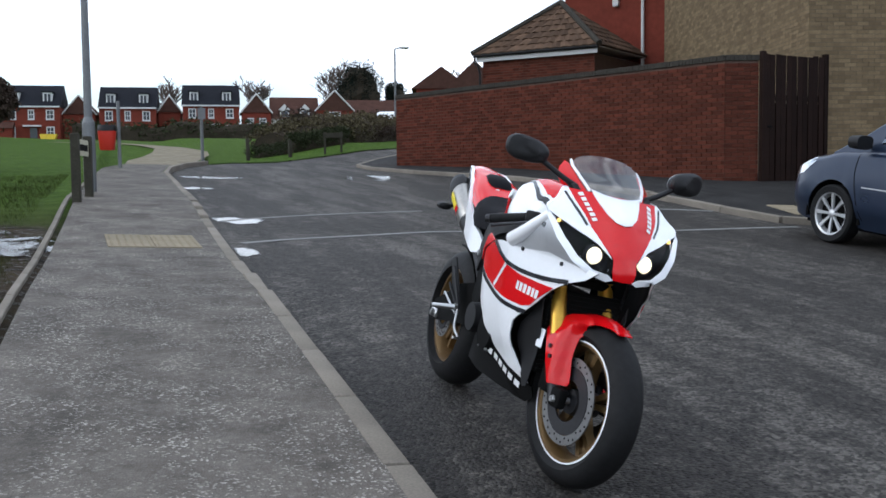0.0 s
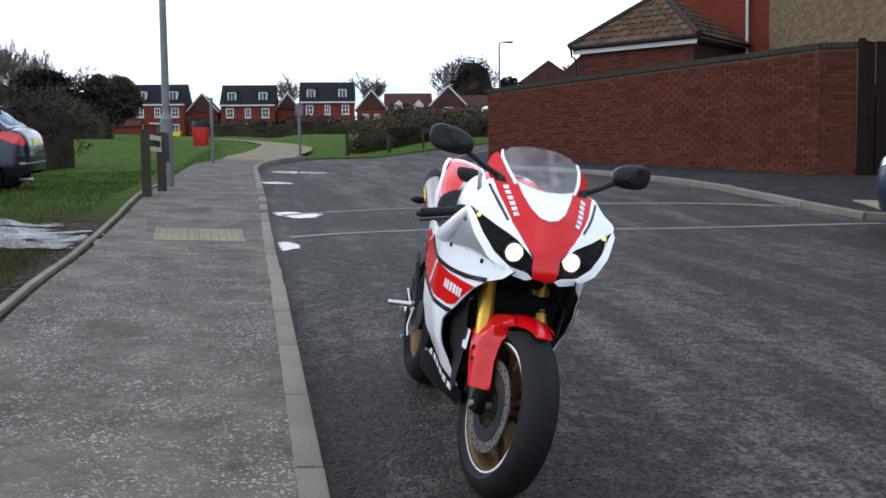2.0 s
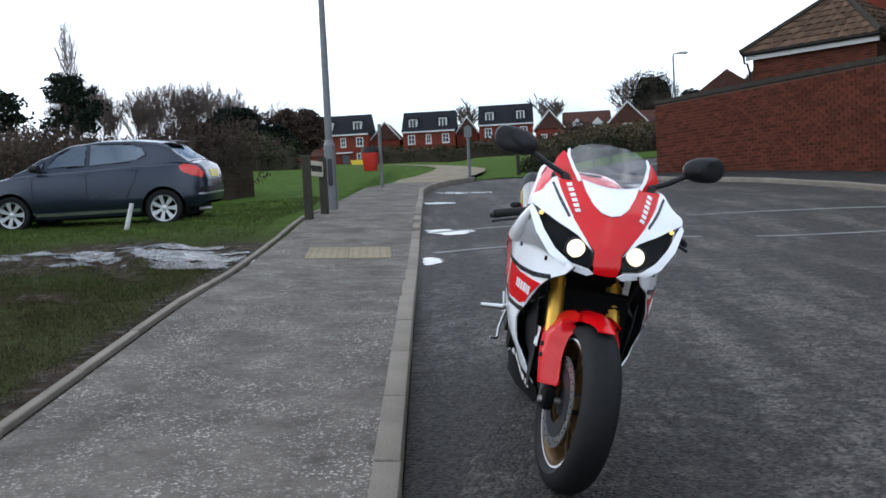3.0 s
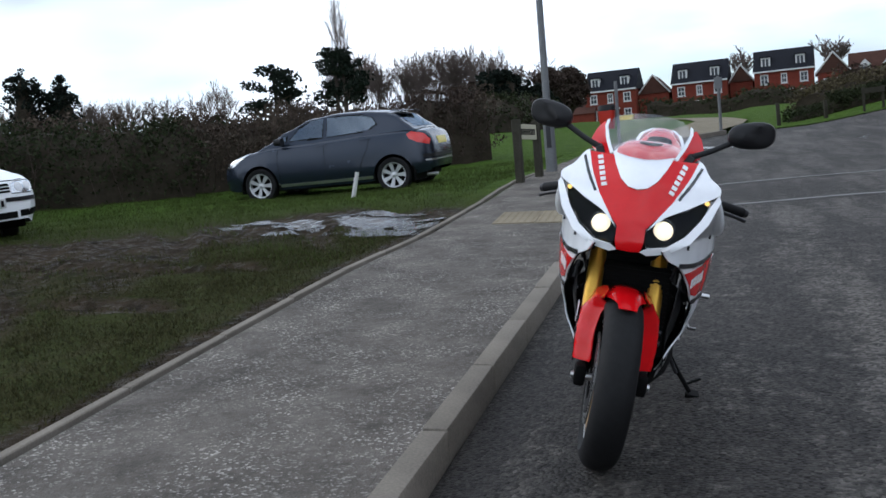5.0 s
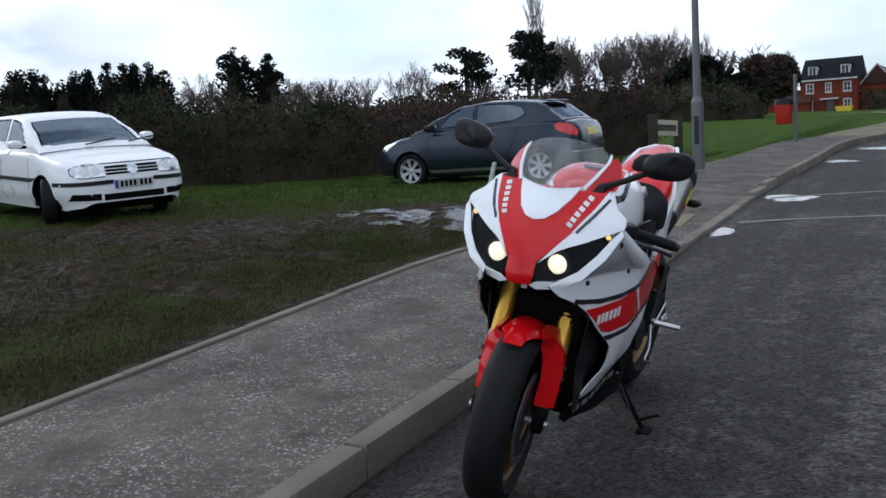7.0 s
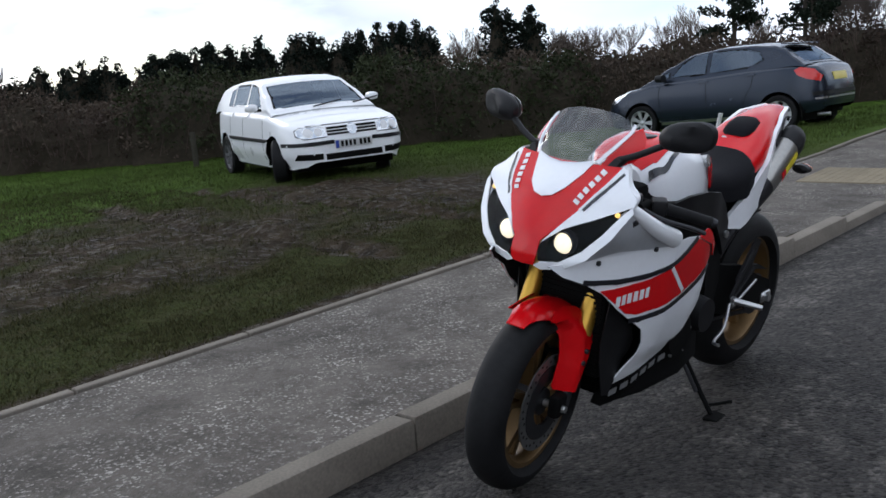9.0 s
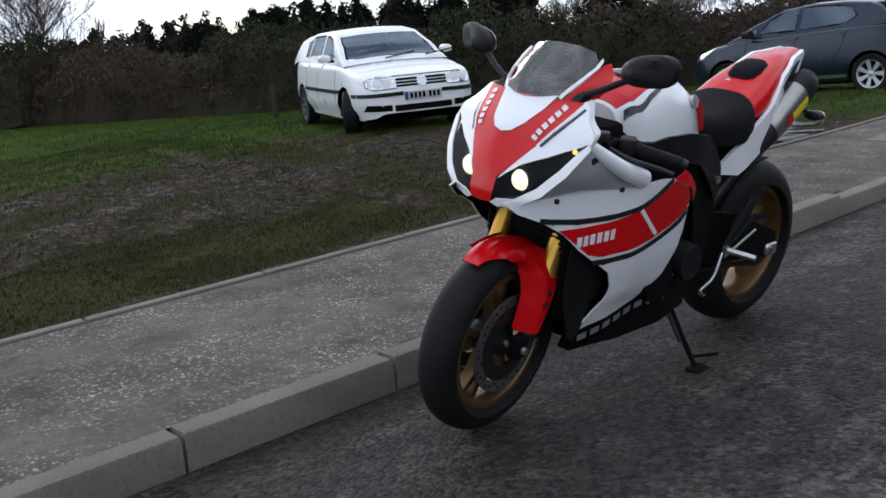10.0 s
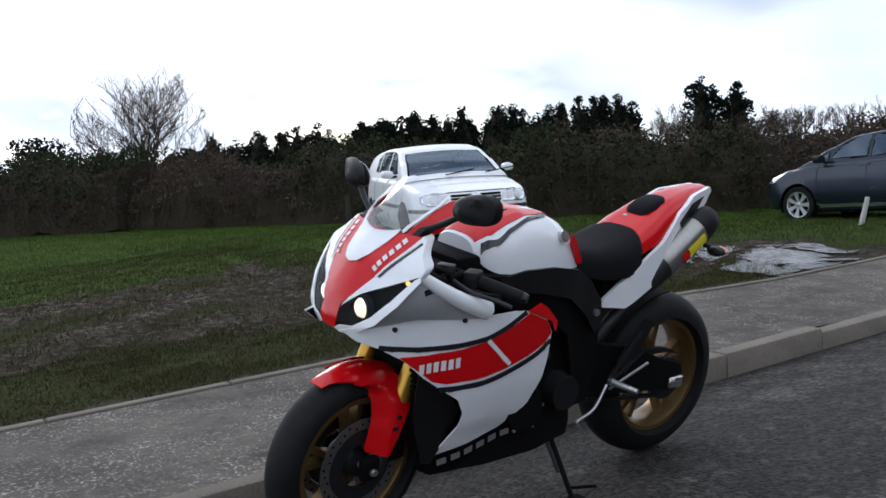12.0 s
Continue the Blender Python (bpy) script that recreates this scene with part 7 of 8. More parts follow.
        part("dashboard", box(x0 + 0.45, x0 + 0.95, -W * 0.40, W * 0.40, 0.70, 0.96, 0.05, seg=2), INTERIOR, self.ob)
        for y in (-0.36, 0.36):
            part("front_seat", loft([[(x, y + 0.24 * a * w, z + 0.06 * b) for a, b in ((-1, -1), (1, -1), (1, 1), (-1, 1))] for x, z, w in ((x0 + 1.75, 0.55, 1), (x0 + 1.92, 0.95, 0.95), (x0 + 1.98, 1.12, 0.6), (x0 + 2.0, 1.30, 0.5))]), INTERIOR, self.ob)
        part("rear_seat", box(x1 - 1.35, x1 - 1.1, -W * 0.36, W * 0.36, 0.5, 1.12, 0.06, seg=2), INTERIOR, self.ob)
        part("steering_wheel", spin([(0.18, -0.012), (0.195, 0), (0.18, 0.012), (0.165, 0)], "x", 24, (x0 + 1.08, 0.36, 0.98)), MATT_BLACK, self.ob)
        part("floor_pan", box(x0 + 0.4, x1 - 0.2, -W * 0.42, W * 0.42, 0.42, 0.50), INTERIOR, self.ob)

    def ring(self, poly, w):
        """A closed band round a window's outline, cut open at one place."""
        c = Vector((sum(p[0] for p in poly) / len(poly), sum(p[1] for p in poly) / len(poly)))
        outer, inner = [], []
        n = len(poly)
        for i in range(n):
            a, b, d = Vector(poly[i - 1]), Vector(poly[i]), Vector(poly[(i + 1) % n])
            e0, e1 = (b - a).normalized(), (d - b).normalized()
            nn = Vector((e0.y, -e0.x)) + Vector((e1.y, -e1.x))
            nn = nn.normalized() if nn.length > 1e-6 else Vector((0, 1))
            if nn.dot(b - c) < 0:
                nn = -nn
            outer.append(tuple(b + nn * w * 0.6))
            inner.append(tuple(b - nn * w * 0.6))
        return outer + [outer[0]] + [inner[0]] + inner[:0:-1] if False else (outer, inner)

    def decal(self, name, outline, facing, material, lift=0.003, thick=0.004, parent=None, label="", tree=None, cell=0.06):
        """A piece that hugs the shell, drawn in the plane that it faces: y: (x, z); x: (y, z); z: (x, y)."""
        tree = tree or self.tree
        ax, sd = facing

        def put(a, b):
            if ax == "y":
                o, d = Vector((a, sd * 3, b)), Vector((0, -sd, 0))
            elif ax == "x":
                o, d = Vector((-2 if sd < 0 else self.s["length"] + 2, a, b)), Vector((-sd, 0, 0))
            else:
                o, d = Vector((a, b, 4)), Vector((0, 0, -1))
            hit, nrm, _, _ = tree.ray_cast(o, d)
            if hit is None:
                hit, nrm, _, _ = tree.find_nearest(o + d * (3 - self.s["width"] / 2 if ax == "y" else 2.2))
            if nrm.dot(d) > 0:
                nrm = -nrm
            return hit + nrm * lift

        if isinstance(outline, tuple):
            outer, inner = outline
            bm = bmesh.new()
            n, m = len(outer), 4
            ro, ri = [], []
            for i in range(n):
                for k in range(m):
                    ro.append(bm.verts.new(put(*Vector(outer[i]).lerp(Vector(outer[(i + 1) % n]), k / m))))
                    ri.append(bm.verts.new(put(*Vector(inner[i]).lerp(Vector(inner[(i + 1) % n]), k / m))))
            for i in range(len(ro)):
                j = (i + 1) % len(ro)
                bm.faces.new((ro[i], ro[j], ri[j], ri[i]))
            bmesh.ops.recalc_face_normals(bm, faces=bm.faces)
            if thick:
                thicken(bm, thick)
        else:
            bm = panel(outline, put, thick, cell)
        return part(name, bm, material, parent or self.ob, label)

    def wheels(self):
        s = self.s
        r, W = s["wheel"], s["width"]
        for ax in s["axles"]:
            for sd in (-1, 1):
                w = new("wheel")
                w.parent, w.matrix_basis = self.ob, Matrix.Translation((ax, sd * (W / 2 - 0.115), r)) @ (pose(0, 0, 0, 0, 0, s["steer"]) if ax == s["axles"][0] else Matrix())
                part("tyre", spin([(r - 0.085, -0.09), (r - 0.02, -0.098), (r, -0.075), (r, 0.075), (r - 0.02, 0.098), (r - 0.085, 0.09)], "y", 40), RUBBER, w, "black car tyre")
                part("rim", spin([(r - 0.083, 0.088 * sd), (r - 0.10, 0.080 * sd), (r - 0.115, 0.030 * sd), (r - 0.09, -0.05 * sd)], "y", 40), s.get("hub", HUBCAP), w)
                part("rim_back", spin([(0.01, 0.015 * sd), (r - 0.10, 0.015 * sd), (r - 0.10, 0.01 * sd), (0.01, 0.01 * sd)], "y", 28), MATT_BLACK, w)
                n = s["spokes"]
                for i in range(n):
                    a = 2 * math.pi * i / n
                    wd = s["spoke_width"]
                    rings = []
                    for rr, k, yy in ((0.03, 0.7, 0.062), (0.10, 0.8, 0.070), (r - 0.10, 1.25, 0.078), (r - 0.088, 1.4, 0.080)):
                        c, sn = math.cos(a) * rr, math.sin(a) * rr
                        tx, tz = -math.sin(a) * wd * k, math.cos(a) * wd * k
                        rings.append([(c + tx, yy * sd, sn + tz), (c - tx, yy * sd, sn - tz), (c - tx, (yy - 0.02) * sd, sn - tz), (c + tx, (yy - 0.02) * sd, sn + tz)])
                    part("spoke", loft(rings), s.get("hub", HUBCAP), w)
                part("hub_cap", spin([(0.005, 0.082 * sd), (0.035, 0.078 * sd), (0.048, 0.066 * sd), (0.05, 0.03 * sd), (0.005, 0.03 * sd)], "y", 20), s.get("hub", HUBCAP), w)

    def mirror(self, x, z, material, size=1.0):
        W = self.s["width"]
        for sd in (-1, 1):
            m = new("door_mirror")
            m.parent = self.ob
            rings = []
            for k, sc in ((-0.10, 0.5), (-0.075, 0.9), (0.0, 1.0), (0.05, 0.97)):
                rings.append([(x + k * size, sd * (W / 2 + 0.055 + 0.095 * size * math.copysign(abs(math.cos(t)) ** 0.7, math.cos(t)) * sc), z + 0.065 * size * math.copysign(abs(math.sin(t)) ** 0.7, math.sin(t)) * sc) for t in [2 * math.pi * j / 16 for j in range(16)]])
            part("mirror_shell", loft(rings), material, m)
            part("mirror_arm", box(x - 0.05, x + 0.03, min(sd * (W / 2 - 0.08), sd * (W / 2 + 0.02)), max(sd * (W / 2 - 0.08), sd * (W / 2 + 0.02)), z - 0.06, z - 0.02, 0.008), MATT_BLACK, m)

    def handle(self, x, z, material):
        for sd in (-1, 1):
            self.decal("door_handle", [(x, z - 0.022), (x + 0.19, z - 0.018), (x + 0.19, z + 0.018), (x, z + 0.022)], ("y", sd), material, 0.022, 0.012, cell=0.1)

    def seam(self, line, width=0.008, facing="y", sides=(-1, 1)):
        for sd in sides:
            self.decal("shut_line", ribbon(line, width), (facing, sd), MATT_BLACK, 0.0015, 0.002, cell=0.12)


def car_pose(fx, fy, hx, hy, axle, width, lift=0.05, lateral=-1):
    """Pose from one front wheel's foot (lateral -1: the car's left) and the heading."""
    h = Vector((hx, hy, 0)).normalized()
    right = Vector((h.y, -h.x, 0))
    nose = Vector((fx, fy, 0)) + h * axle - right * lateral * (width / 2 - 0.115)
    tail = nose - h * (axle + 2.53)
    front_mid = nose - h * axle
    ex = Vector((*(tail - nose).xy, 0)).normalized()
    rear_mid = tail
    zf = [gz(*(front_mid + right * k * 0.75).xy) for k in (-1, 1)]
    zr = [gz(*(rear_mid + right * k * 0.75).xy) for k in (-1, 1)]
    xv = (Vector((*rear_mid.xy, sum(zr) / 2)) - Vector((*front_mid.xy, sum(zf) / 2))).normalized()
    yv = Vector((right.x, right.y, ((zf[1] - zf[0]) + (zr[1] - zr[0])) / 2 / 1.5)).normalized()
    zv = xv.cross(yv).normalized()
    yv = zv.cross(xv)
    m = Matrix((xv, yv, zv)).transposed().to_4x4()
    origin = Vector((*front_mid.xy, sum(zf) / 2 + lift)) - xv * axle
    return Matrix.Translation(origin) @ m


HATCH = dict(length=4.03, width=1.73, height=1.47, wheel=0.305, axles=(0.80, 3.34), steer=0, spokes=7, spoke_width=0.032, paint_label="dark blue grey metallic bodywork",
             belt=((0, 0.60), (0.06, 0.74), (0.25, 0.83), (0.6, 0.92), (1.0, 1.0), (1.6, 1.02), (3.0, 1.08), (3.6, 1.10), (3.9, 1.05), (3.98, 0.98), (4.03, 0.82)),
             roof=((0.80, 0.95), (0.95, 1.02), (1.35, 1.24), (1.8, 1.42), (2.3, 1.47), (2.8, 1.46), (3.2, 1.42), (3.4, 1.36), (3.6, 1.20), (3.78, 1.06)),
             cabin=(0.80, 3.78), roofwidth=((0.8, 0.72), (1.8, 0.66), (3.2, 0.64), (3.78, 0.70)), roof_front=1.62, roof_rear=3.42,
             windows=([(1.40, 1.05), (2.06, 1.06), (2.06, 1.395), (1.84, 1.38), (1.58, 1.25)], [(2.13, 1.06), (2.92, 1.11), (3.06, 1.20), (2.98, 1.32), (2.76, 1.385), (2.13, 1.40)], [(1.12, 1.04), (1.36, 1.05), (1.36, 1.15)]),
             screen=[(-0.60, 1.06), (0.60, 1.06), (0.50, 1.36), (-0.50, 1.36)], rear_screen=[(-0.58, 1.11), (0.58, 1.11), (0.50, 1.35), (-0.50, 1.35)])
grey_hatch = Car("hatchback", "dark blue grey five door hatchback parked on the grass", HATCH, BLUE_GREY, car_pose(-5.31, 17.84, -1.0, 0.02, 0.80, 1.73, lift=0.0) @ Matrix.Scale(0.94, 4))
grey_hatch.mirror(1.30, 1.05, BLACK_PLASTIC)
grey_hatch.handle(1.95, 0.93, BLUE_GREY)
grey_hatch.handle(2.78, 0.97, BLUE_GREY)
grey_hatch.seam([(1.22, 0.99), (1.18, 0.75), (1.22, 0.35)])
grey_hatch.seam([(2.09, 1.02), (2.09, 0.70), (2.10, 0.33)])
grey_hatch.seam([(2.95, 1.05), (2.90, 0.80), (2.80, 0.62), (2.72, 0.36)])
for sd in (-1, 1):
    grey_hatch.decal("tail_lamp", [(3.62, 0.98), (3.70, 1.02), (3.90, 0.97), (3.99, 0.86), (3.97, 0.78), (3.80, 0.83), (3.66, 0.90)], ("y", sd), RED_LENS, 0.008, 0.01, label="red wraparound tail lamp")
    grey_hatch.decal("head_lamp", [(0.12, 0.66), (0.22, 0.78), (0.62, 0.90), (0.50, 0.82), (0.28, 0.68)], ("y", sd), CHROME_BOWL, 0.006, 0.008, label="long clear headlamp")
    grey_hatch.decal("side_strip", [(1.0, 0.50), (2.75, 0.52), (2.75, 0.565), (1.0, 0.545)], ("y", sd), BLUE_GREY, 0.012, 0.012, cell=0.2)
    grey_hatch.decal("sill_trim", [(1.15, 0.25), (2.95, 0.27), (2.95, 0.32), (1.15, 0.30)], ("y", sd), STEEL, 0.008, 0.01, cell=0.2)
grey_hatch.decal("rear_plate", [(-0.26, 0.78), (0.26, 0.78), (0.26, 0.90), (-0.26, 0.90)], ("x", 1), PLATE_YELLOW, 0.01, 0.01, label="plain yellow plate")
grey_hatch.decal("bumper_strip", [(-0.74, 0.56), (0.74, 0.56), (0.74, 0.62), (-0.74, 0.62)], ("x", 1), BLACK_PLASTIC, 0.012, 0.012)
grey_hatch.decal("bumper_chrome", [(-0.72, 0.50), (0.72, 0.50), (0.72, 0.525), (-0.72, 0.525)], ("x", 1), STEEL, 0.01, 0.01)
part("roof_spoiler", loft([[(x, y, z) for y in (-0.5, 0.5)] + [(x, 0.48, z + t), (x, -0.48, z + t)] for x, z, t in ((3.28, 1.415, 0.02), (3.50, 1.39, 0.02))]), BLUE_GREY, grey_hatch.ob)
part("rear_wiper", rod((3.70, 0.0, 1.13), (3.60, 0.34, 1.20), 0.010, n=6), MATT_BLACK, grey_hatch.ob)
part("exhaust", rod((3.85, -0.5, 0.26), (4.05, -0.5, 0.26), 0.03, n=10), STEEL, grey_hatch.ob)

PALE_HATCH = dict(length=4.15, width=1.735, height=1.44, wheel=0.305, axles=(0.86, 3.37), steer=-24, hub=DULL_HUB, spokes=9, spoke_width=0.022, paint_label="white bodywork",
            belt=((0, 0.62), (0.04, 0.74), (0.12, 0.80), (0.5, 0.87), (0.9, 0.93), (1.15, 0.97), (1.6, 0.99), (3.0, 1.02), (3.8, 1.04), (4.05, 1.0), (4.12, 0.90), (4.15, 0.80)),
            roof=((1.0, 0.94), (1.15, 1.02), (1.5, 1.22), (1.9, 1.39), (2.3, 1.44), (2.9, 1.435), (3.4, 1.40), (3.7, 1.35), (3.95, 1.17), (4.08, 1.0)),
            cabin=(1.0, 4.08), roofwidth=((1.0, 0.74), (1.9, 0.69), (3.4, 0.68), (4.08, 0.74)), roof_front=1.78, roof_rear=3.72,
            windows=([(1.55, 1.04), (2.25, 1.05), (2.25, 1.36), (1.98, 1.34), (1.76, 1.22)], [(2.33, 1.05), (3.02, 1.06), (3.02, 1.35), (2.33, 1.36)], [(3.08, 1.07), (3.30, 1.08), (3.32, 1.27), (3.08, 1.33)]),
            screen=[(-0.66, 1.02), (0.66, 1.02), (0.55, 1.35), (-0.55, 1.35)], rear_screen=[(-0.55, 1.10), (0.55, 1.10), (0.50, 1.30), (-0.50, 1.30)])
pale_hatch = Car("hatchback", "white five door hatchback parked on the grass before the hedge", PALE_HATCH, CAR_WHITE, car_pose(-7.0, 11.45, 0.93, -0.37, 0.83, 1.67, lateral=1) @ Matrix.Scale(0.955, 4))
pale_hatch.mirror(1.45, 1.05, CAR_WHITE, 0.9)
pale_hatch.handle(2.02, 0.93, CAR_WHITE)
pale_hatch.handle(2.85, 0.94, CAR_WHITE)
pale_hatch.seam([(1.32, 0.96), (1.28, 0.70), (1.30, 0.30)])
pale_hatch.seam([(2.29, 1.0), (2.29, 0.70), (2.29, 0.30)])
pale_hatch.seam([(3.05, 1.02), (3.0, 0.75), (2.95, 0.30)])
pale_hatch.seam([(-0.60, 0.775), (0.0, 0.775), (0.60, 0.775)], 0.012, "x", (-1,))
for sd in (-1, 1):
    pale_hatch.decal("rubbing_strip", [(1.05, 0.56), (3.05, 0.58), (3.05, 0.63), (1.05, 0.61)], ("y", sd), BLACK_PLASTIC, 0.014, 0.014, cell=0.2, label="black rubbing strip")
    hl = [(sd * a, b) for a, b in ((0.36, 0.615), (0.38, 0.735), (0.48, 0.765), (0.68, 0.765), (0.74, 0.73), (0.74, 0.65), (0.66, 0.605))]
    pale_hatch.decal("lamp_surround", hl, ("x", -1), BLACK_PLASTIC, 0.003, 0.006)
    pale_hatch.decal("head_lamp", [(a * 0.985, 0.688 + (b - 0.688) * 0.86) for a, b in hl], ("x", -1), CHROME_BOWL, 0.008, 0.008, label="clear headlamp unit")
    for cy, rr in ((0.47, 0.050), (0.60, 0.055)):
        pale_hatch.decal("lamp_bowl", [(sd * cy + rr * math.cos(t), 0.688 + rr * math.sin(t)) for t in [2 * math.pi * j / 16 for j in range(16)]], ("x", -1), STEEL, 0.014, 0.006)
    pale_hatch.decal("lower_grille", [(sd * a, b) for a, b in ((0.44, 0.33), (0.44, 0.41), (0.74, 0.42), (0.76, 0.34))], ("x", -1), MATT_BLACK, 0.006, 0.006)
for z in (0.648, 0.688, 0.728):
    pale_hatch.decal("grille_bar", [(-0.35, z - 0.013), (0.35, z - 0.013), (0.35, z + 0.013), (-0.35, z + 0.013)], ("x", -1), MATT_BLACK, 0.007, 0.008)
pale_hatch.decal("badge", [(0.07 * math.cos(t), 0.69 + 0.07 * math.sin(t)) for t in [2 * math.pi * j / 20 for j in range(20)]], ("x", -1), CHROME_BOWL, 0.018, 0.012, label="plain round chrome badge")
pale_hatch.decal("centre_grille", [(-0.40, 0.32), (0.40, 0.32), (0.40, 0.40), (-0.40, 0.40)], ("x", -1), MATT_BLACK, 0.006, 0.006)
pale_hatch.decal("bumper_strip", [(-0.84, 0.515), (-0.27, 0.525), (-0.27, 0.575), (-0.84, 0.565)], ("x", -1), BLACK_PLASTIC, 0.012, 0.012)
pale_hatch.decal("bumper_strip", [(0.27, 0.525), (0.84, 0.515), (0.84, 0.565), (0.27, 0.575)], ("x", -1), BLACK_PLASTIC, 0.012, 0.012)
pale_hatch.decal("front_plate", [(-0.26, 0.455), (0.26, 0.455), (0.26, 0.565), (-0.26, 0.565)], ("x", -1), WHITE_TRIM, 0.016, 0.012, label="white front plate with plain dark bars")
pale_hatch.decal("plate_band", [(0.215, 0.46), (0.257, 0.46), (0.257, 0.56), (0.215, 0.56)], ("x", -1), PLATE_BLUE, 0.022, 0.005)
for i in range(7):
    y = 0.165 - 0.058 * i - (0.03 if i > 3 else 0)
    pale_hatch.decal("plate_bar", [(y - 0.018, 0.475), (y + 0.018, 0.475), (y + 0.018, 0.548), (y - 0.018, 0.548)], ("x", -1), MATT_BLACK, 0.021, 0.004)
for y in (0.15, -0.45):
    part("wiper", rod((1.02, y, 1.0), (1.16, y - 0.48, 1.055), 0.009, n=6), MATT_BLACK, pale_hatch.ob)

MPV = dict(length=4.26, width=1.80, height=1.60, wheel=0.318, axles=(0.86, 3.55), steer=0, spokes=8, spoke_width=0.017, paint_label="mid blue metallic bodywork",
           belt=((0, 0.62), (0.05, 0.76), (0.2, 0.86), (0.5, 0.95), (0.9, 1.04), (1.5, 1.08), (3.0, 1.12), (3.9, 1.14), (4.15, 1.08), (4.26, 0.90)),
           roof=((0.75, 1.0), (0.95, 1.12), (1.4, 1.38), (1.9, 1.57), (2.4, 1.60), (3.3, 1.58), (3.8, 1.50), (4.02, 1.2), (4.1, 1.1)),
           cabin=(0.75, 4.1), roofwidth=((0.75, 0.74), (1.9, 0.68), (3.4, 0.68), (4.1, 0.74)), roof_front=1.7, roof_rear=3.7,
           windows=([(1.35, 1.13), (2.20, 1.14), (2.20, 1.48), (1.90, 1.46), (1.62, 1.32)], [(2.28, 1.14), (3.1, 1.16), (3.1, 1.48), (2.28, 1.48)]),
           screen=[(-0.66, 1.14), (0.66, 1.14), (0.56, 1.50), (-0.56, 1.50)], rear_screen=[(-0.55, 1.18), (0.55, 1.18), (0.50, 1.44), (-0.50, 1.44)])
mpv = Car("people_carrier", "blue grey compact people carrier parked at the far kerb", MPV, MID_BLUE, car_pose(7.55, 11.40, -0.06, 1.0, 0.86, 1.80, lift=0.0))
mpv.mirror(1.28, 1.12, BLACK_PLASTIC, 1.15)
mpv.handle(2.0, 0.98, MID_BLUE)
mpv.seam([(1.18, 1.05), (1.16, 0.75), (1.30, 0.30)])
for sd in (-1, 1):
    mpv.decal("head_lamp", [(0.10, 0.66), (0.14, 0.76), (0.48, 0.90), (0.52, 0.86), (0.34, 0.72)], ("y", sd), CHROME_BOWL, 0.006, 0.008, label="clear swept headlamp")
    mpv.decal("side_strip", [(1.30, 0.60), (3.2, 0.61), (3.2, 0.655), (1.30, 0.645)], ("y", sd), MID_BLUE, 0.012, 0.012, cell=0.2)
    mpv.decal("strip_bright", [(1.30, 0.645), (3.2, 0.655), (3.2, 0.667), (1.30, 0.657)], ("y", sd), STEEL, 0.014, 0.012, cell=0.2)


# ---- hedges, trees, grass ----
def leaf_material(name, low, high, rough=0.75):
    m = shader(name, high, rough, var=0.15, coarse=1.5, fine=12, bump=0.0)
    return tint_by_island(m, low, 1.0)


EVERGREEN = leaf_material("dark_conifer_needles", 0.35, (0.010, 0.016, 0.011))
PINE_GREEN = leaf_material("pine_needles", 0.4, (0.013, 0.021, 0.013))
HEDGE_GREEN = leaf_material("dark_hedge_leaves", 0.45, (0.036, 0.045, 0.020))
HEDGE_BROWN = leaf_material("brown_winter_twigs", 0.5, (0.060, 0.043, 0.034))
HEDGE_TAN = leaf_material("tan_winter_twigs", 0.5, (0.092, 0.070, 0.052))
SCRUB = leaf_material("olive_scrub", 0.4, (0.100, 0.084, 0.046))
# Brown core colour with the shade deep in foliage put into it.
HEDGE_DEEP = shader("painted_inner_shade", (0.034, 0.028, 0.020), 0.95, var=0.4, coarse=3, fine=14, bump=0.6)
BARK = shader("grey_brown_bark", (0.055, 0.046, 0.038), 0.95, var=0.3, coarse=4, fine=30, bump=0.5)
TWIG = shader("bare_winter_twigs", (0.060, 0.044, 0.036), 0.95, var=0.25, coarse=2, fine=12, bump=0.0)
# Far crowns' faintness is put into the colour, paler and greyer than TWIG.
FAR_TWIG = shader("distance_paled_twigs", (0.115, 0.092, 0.082), 0.95, var=0.25, coarse=1, fine=6, bump=0.0)
GRASS_BLADE = leaf_material("green_grass_blades", 0.45, (0.062, 0.086, 0.020))
DULL_BLADE = leaf_material("trodden_grass_blades", 0.4, (0.058, 0.056, 0.022))
rng = np.random.default_rng(7)


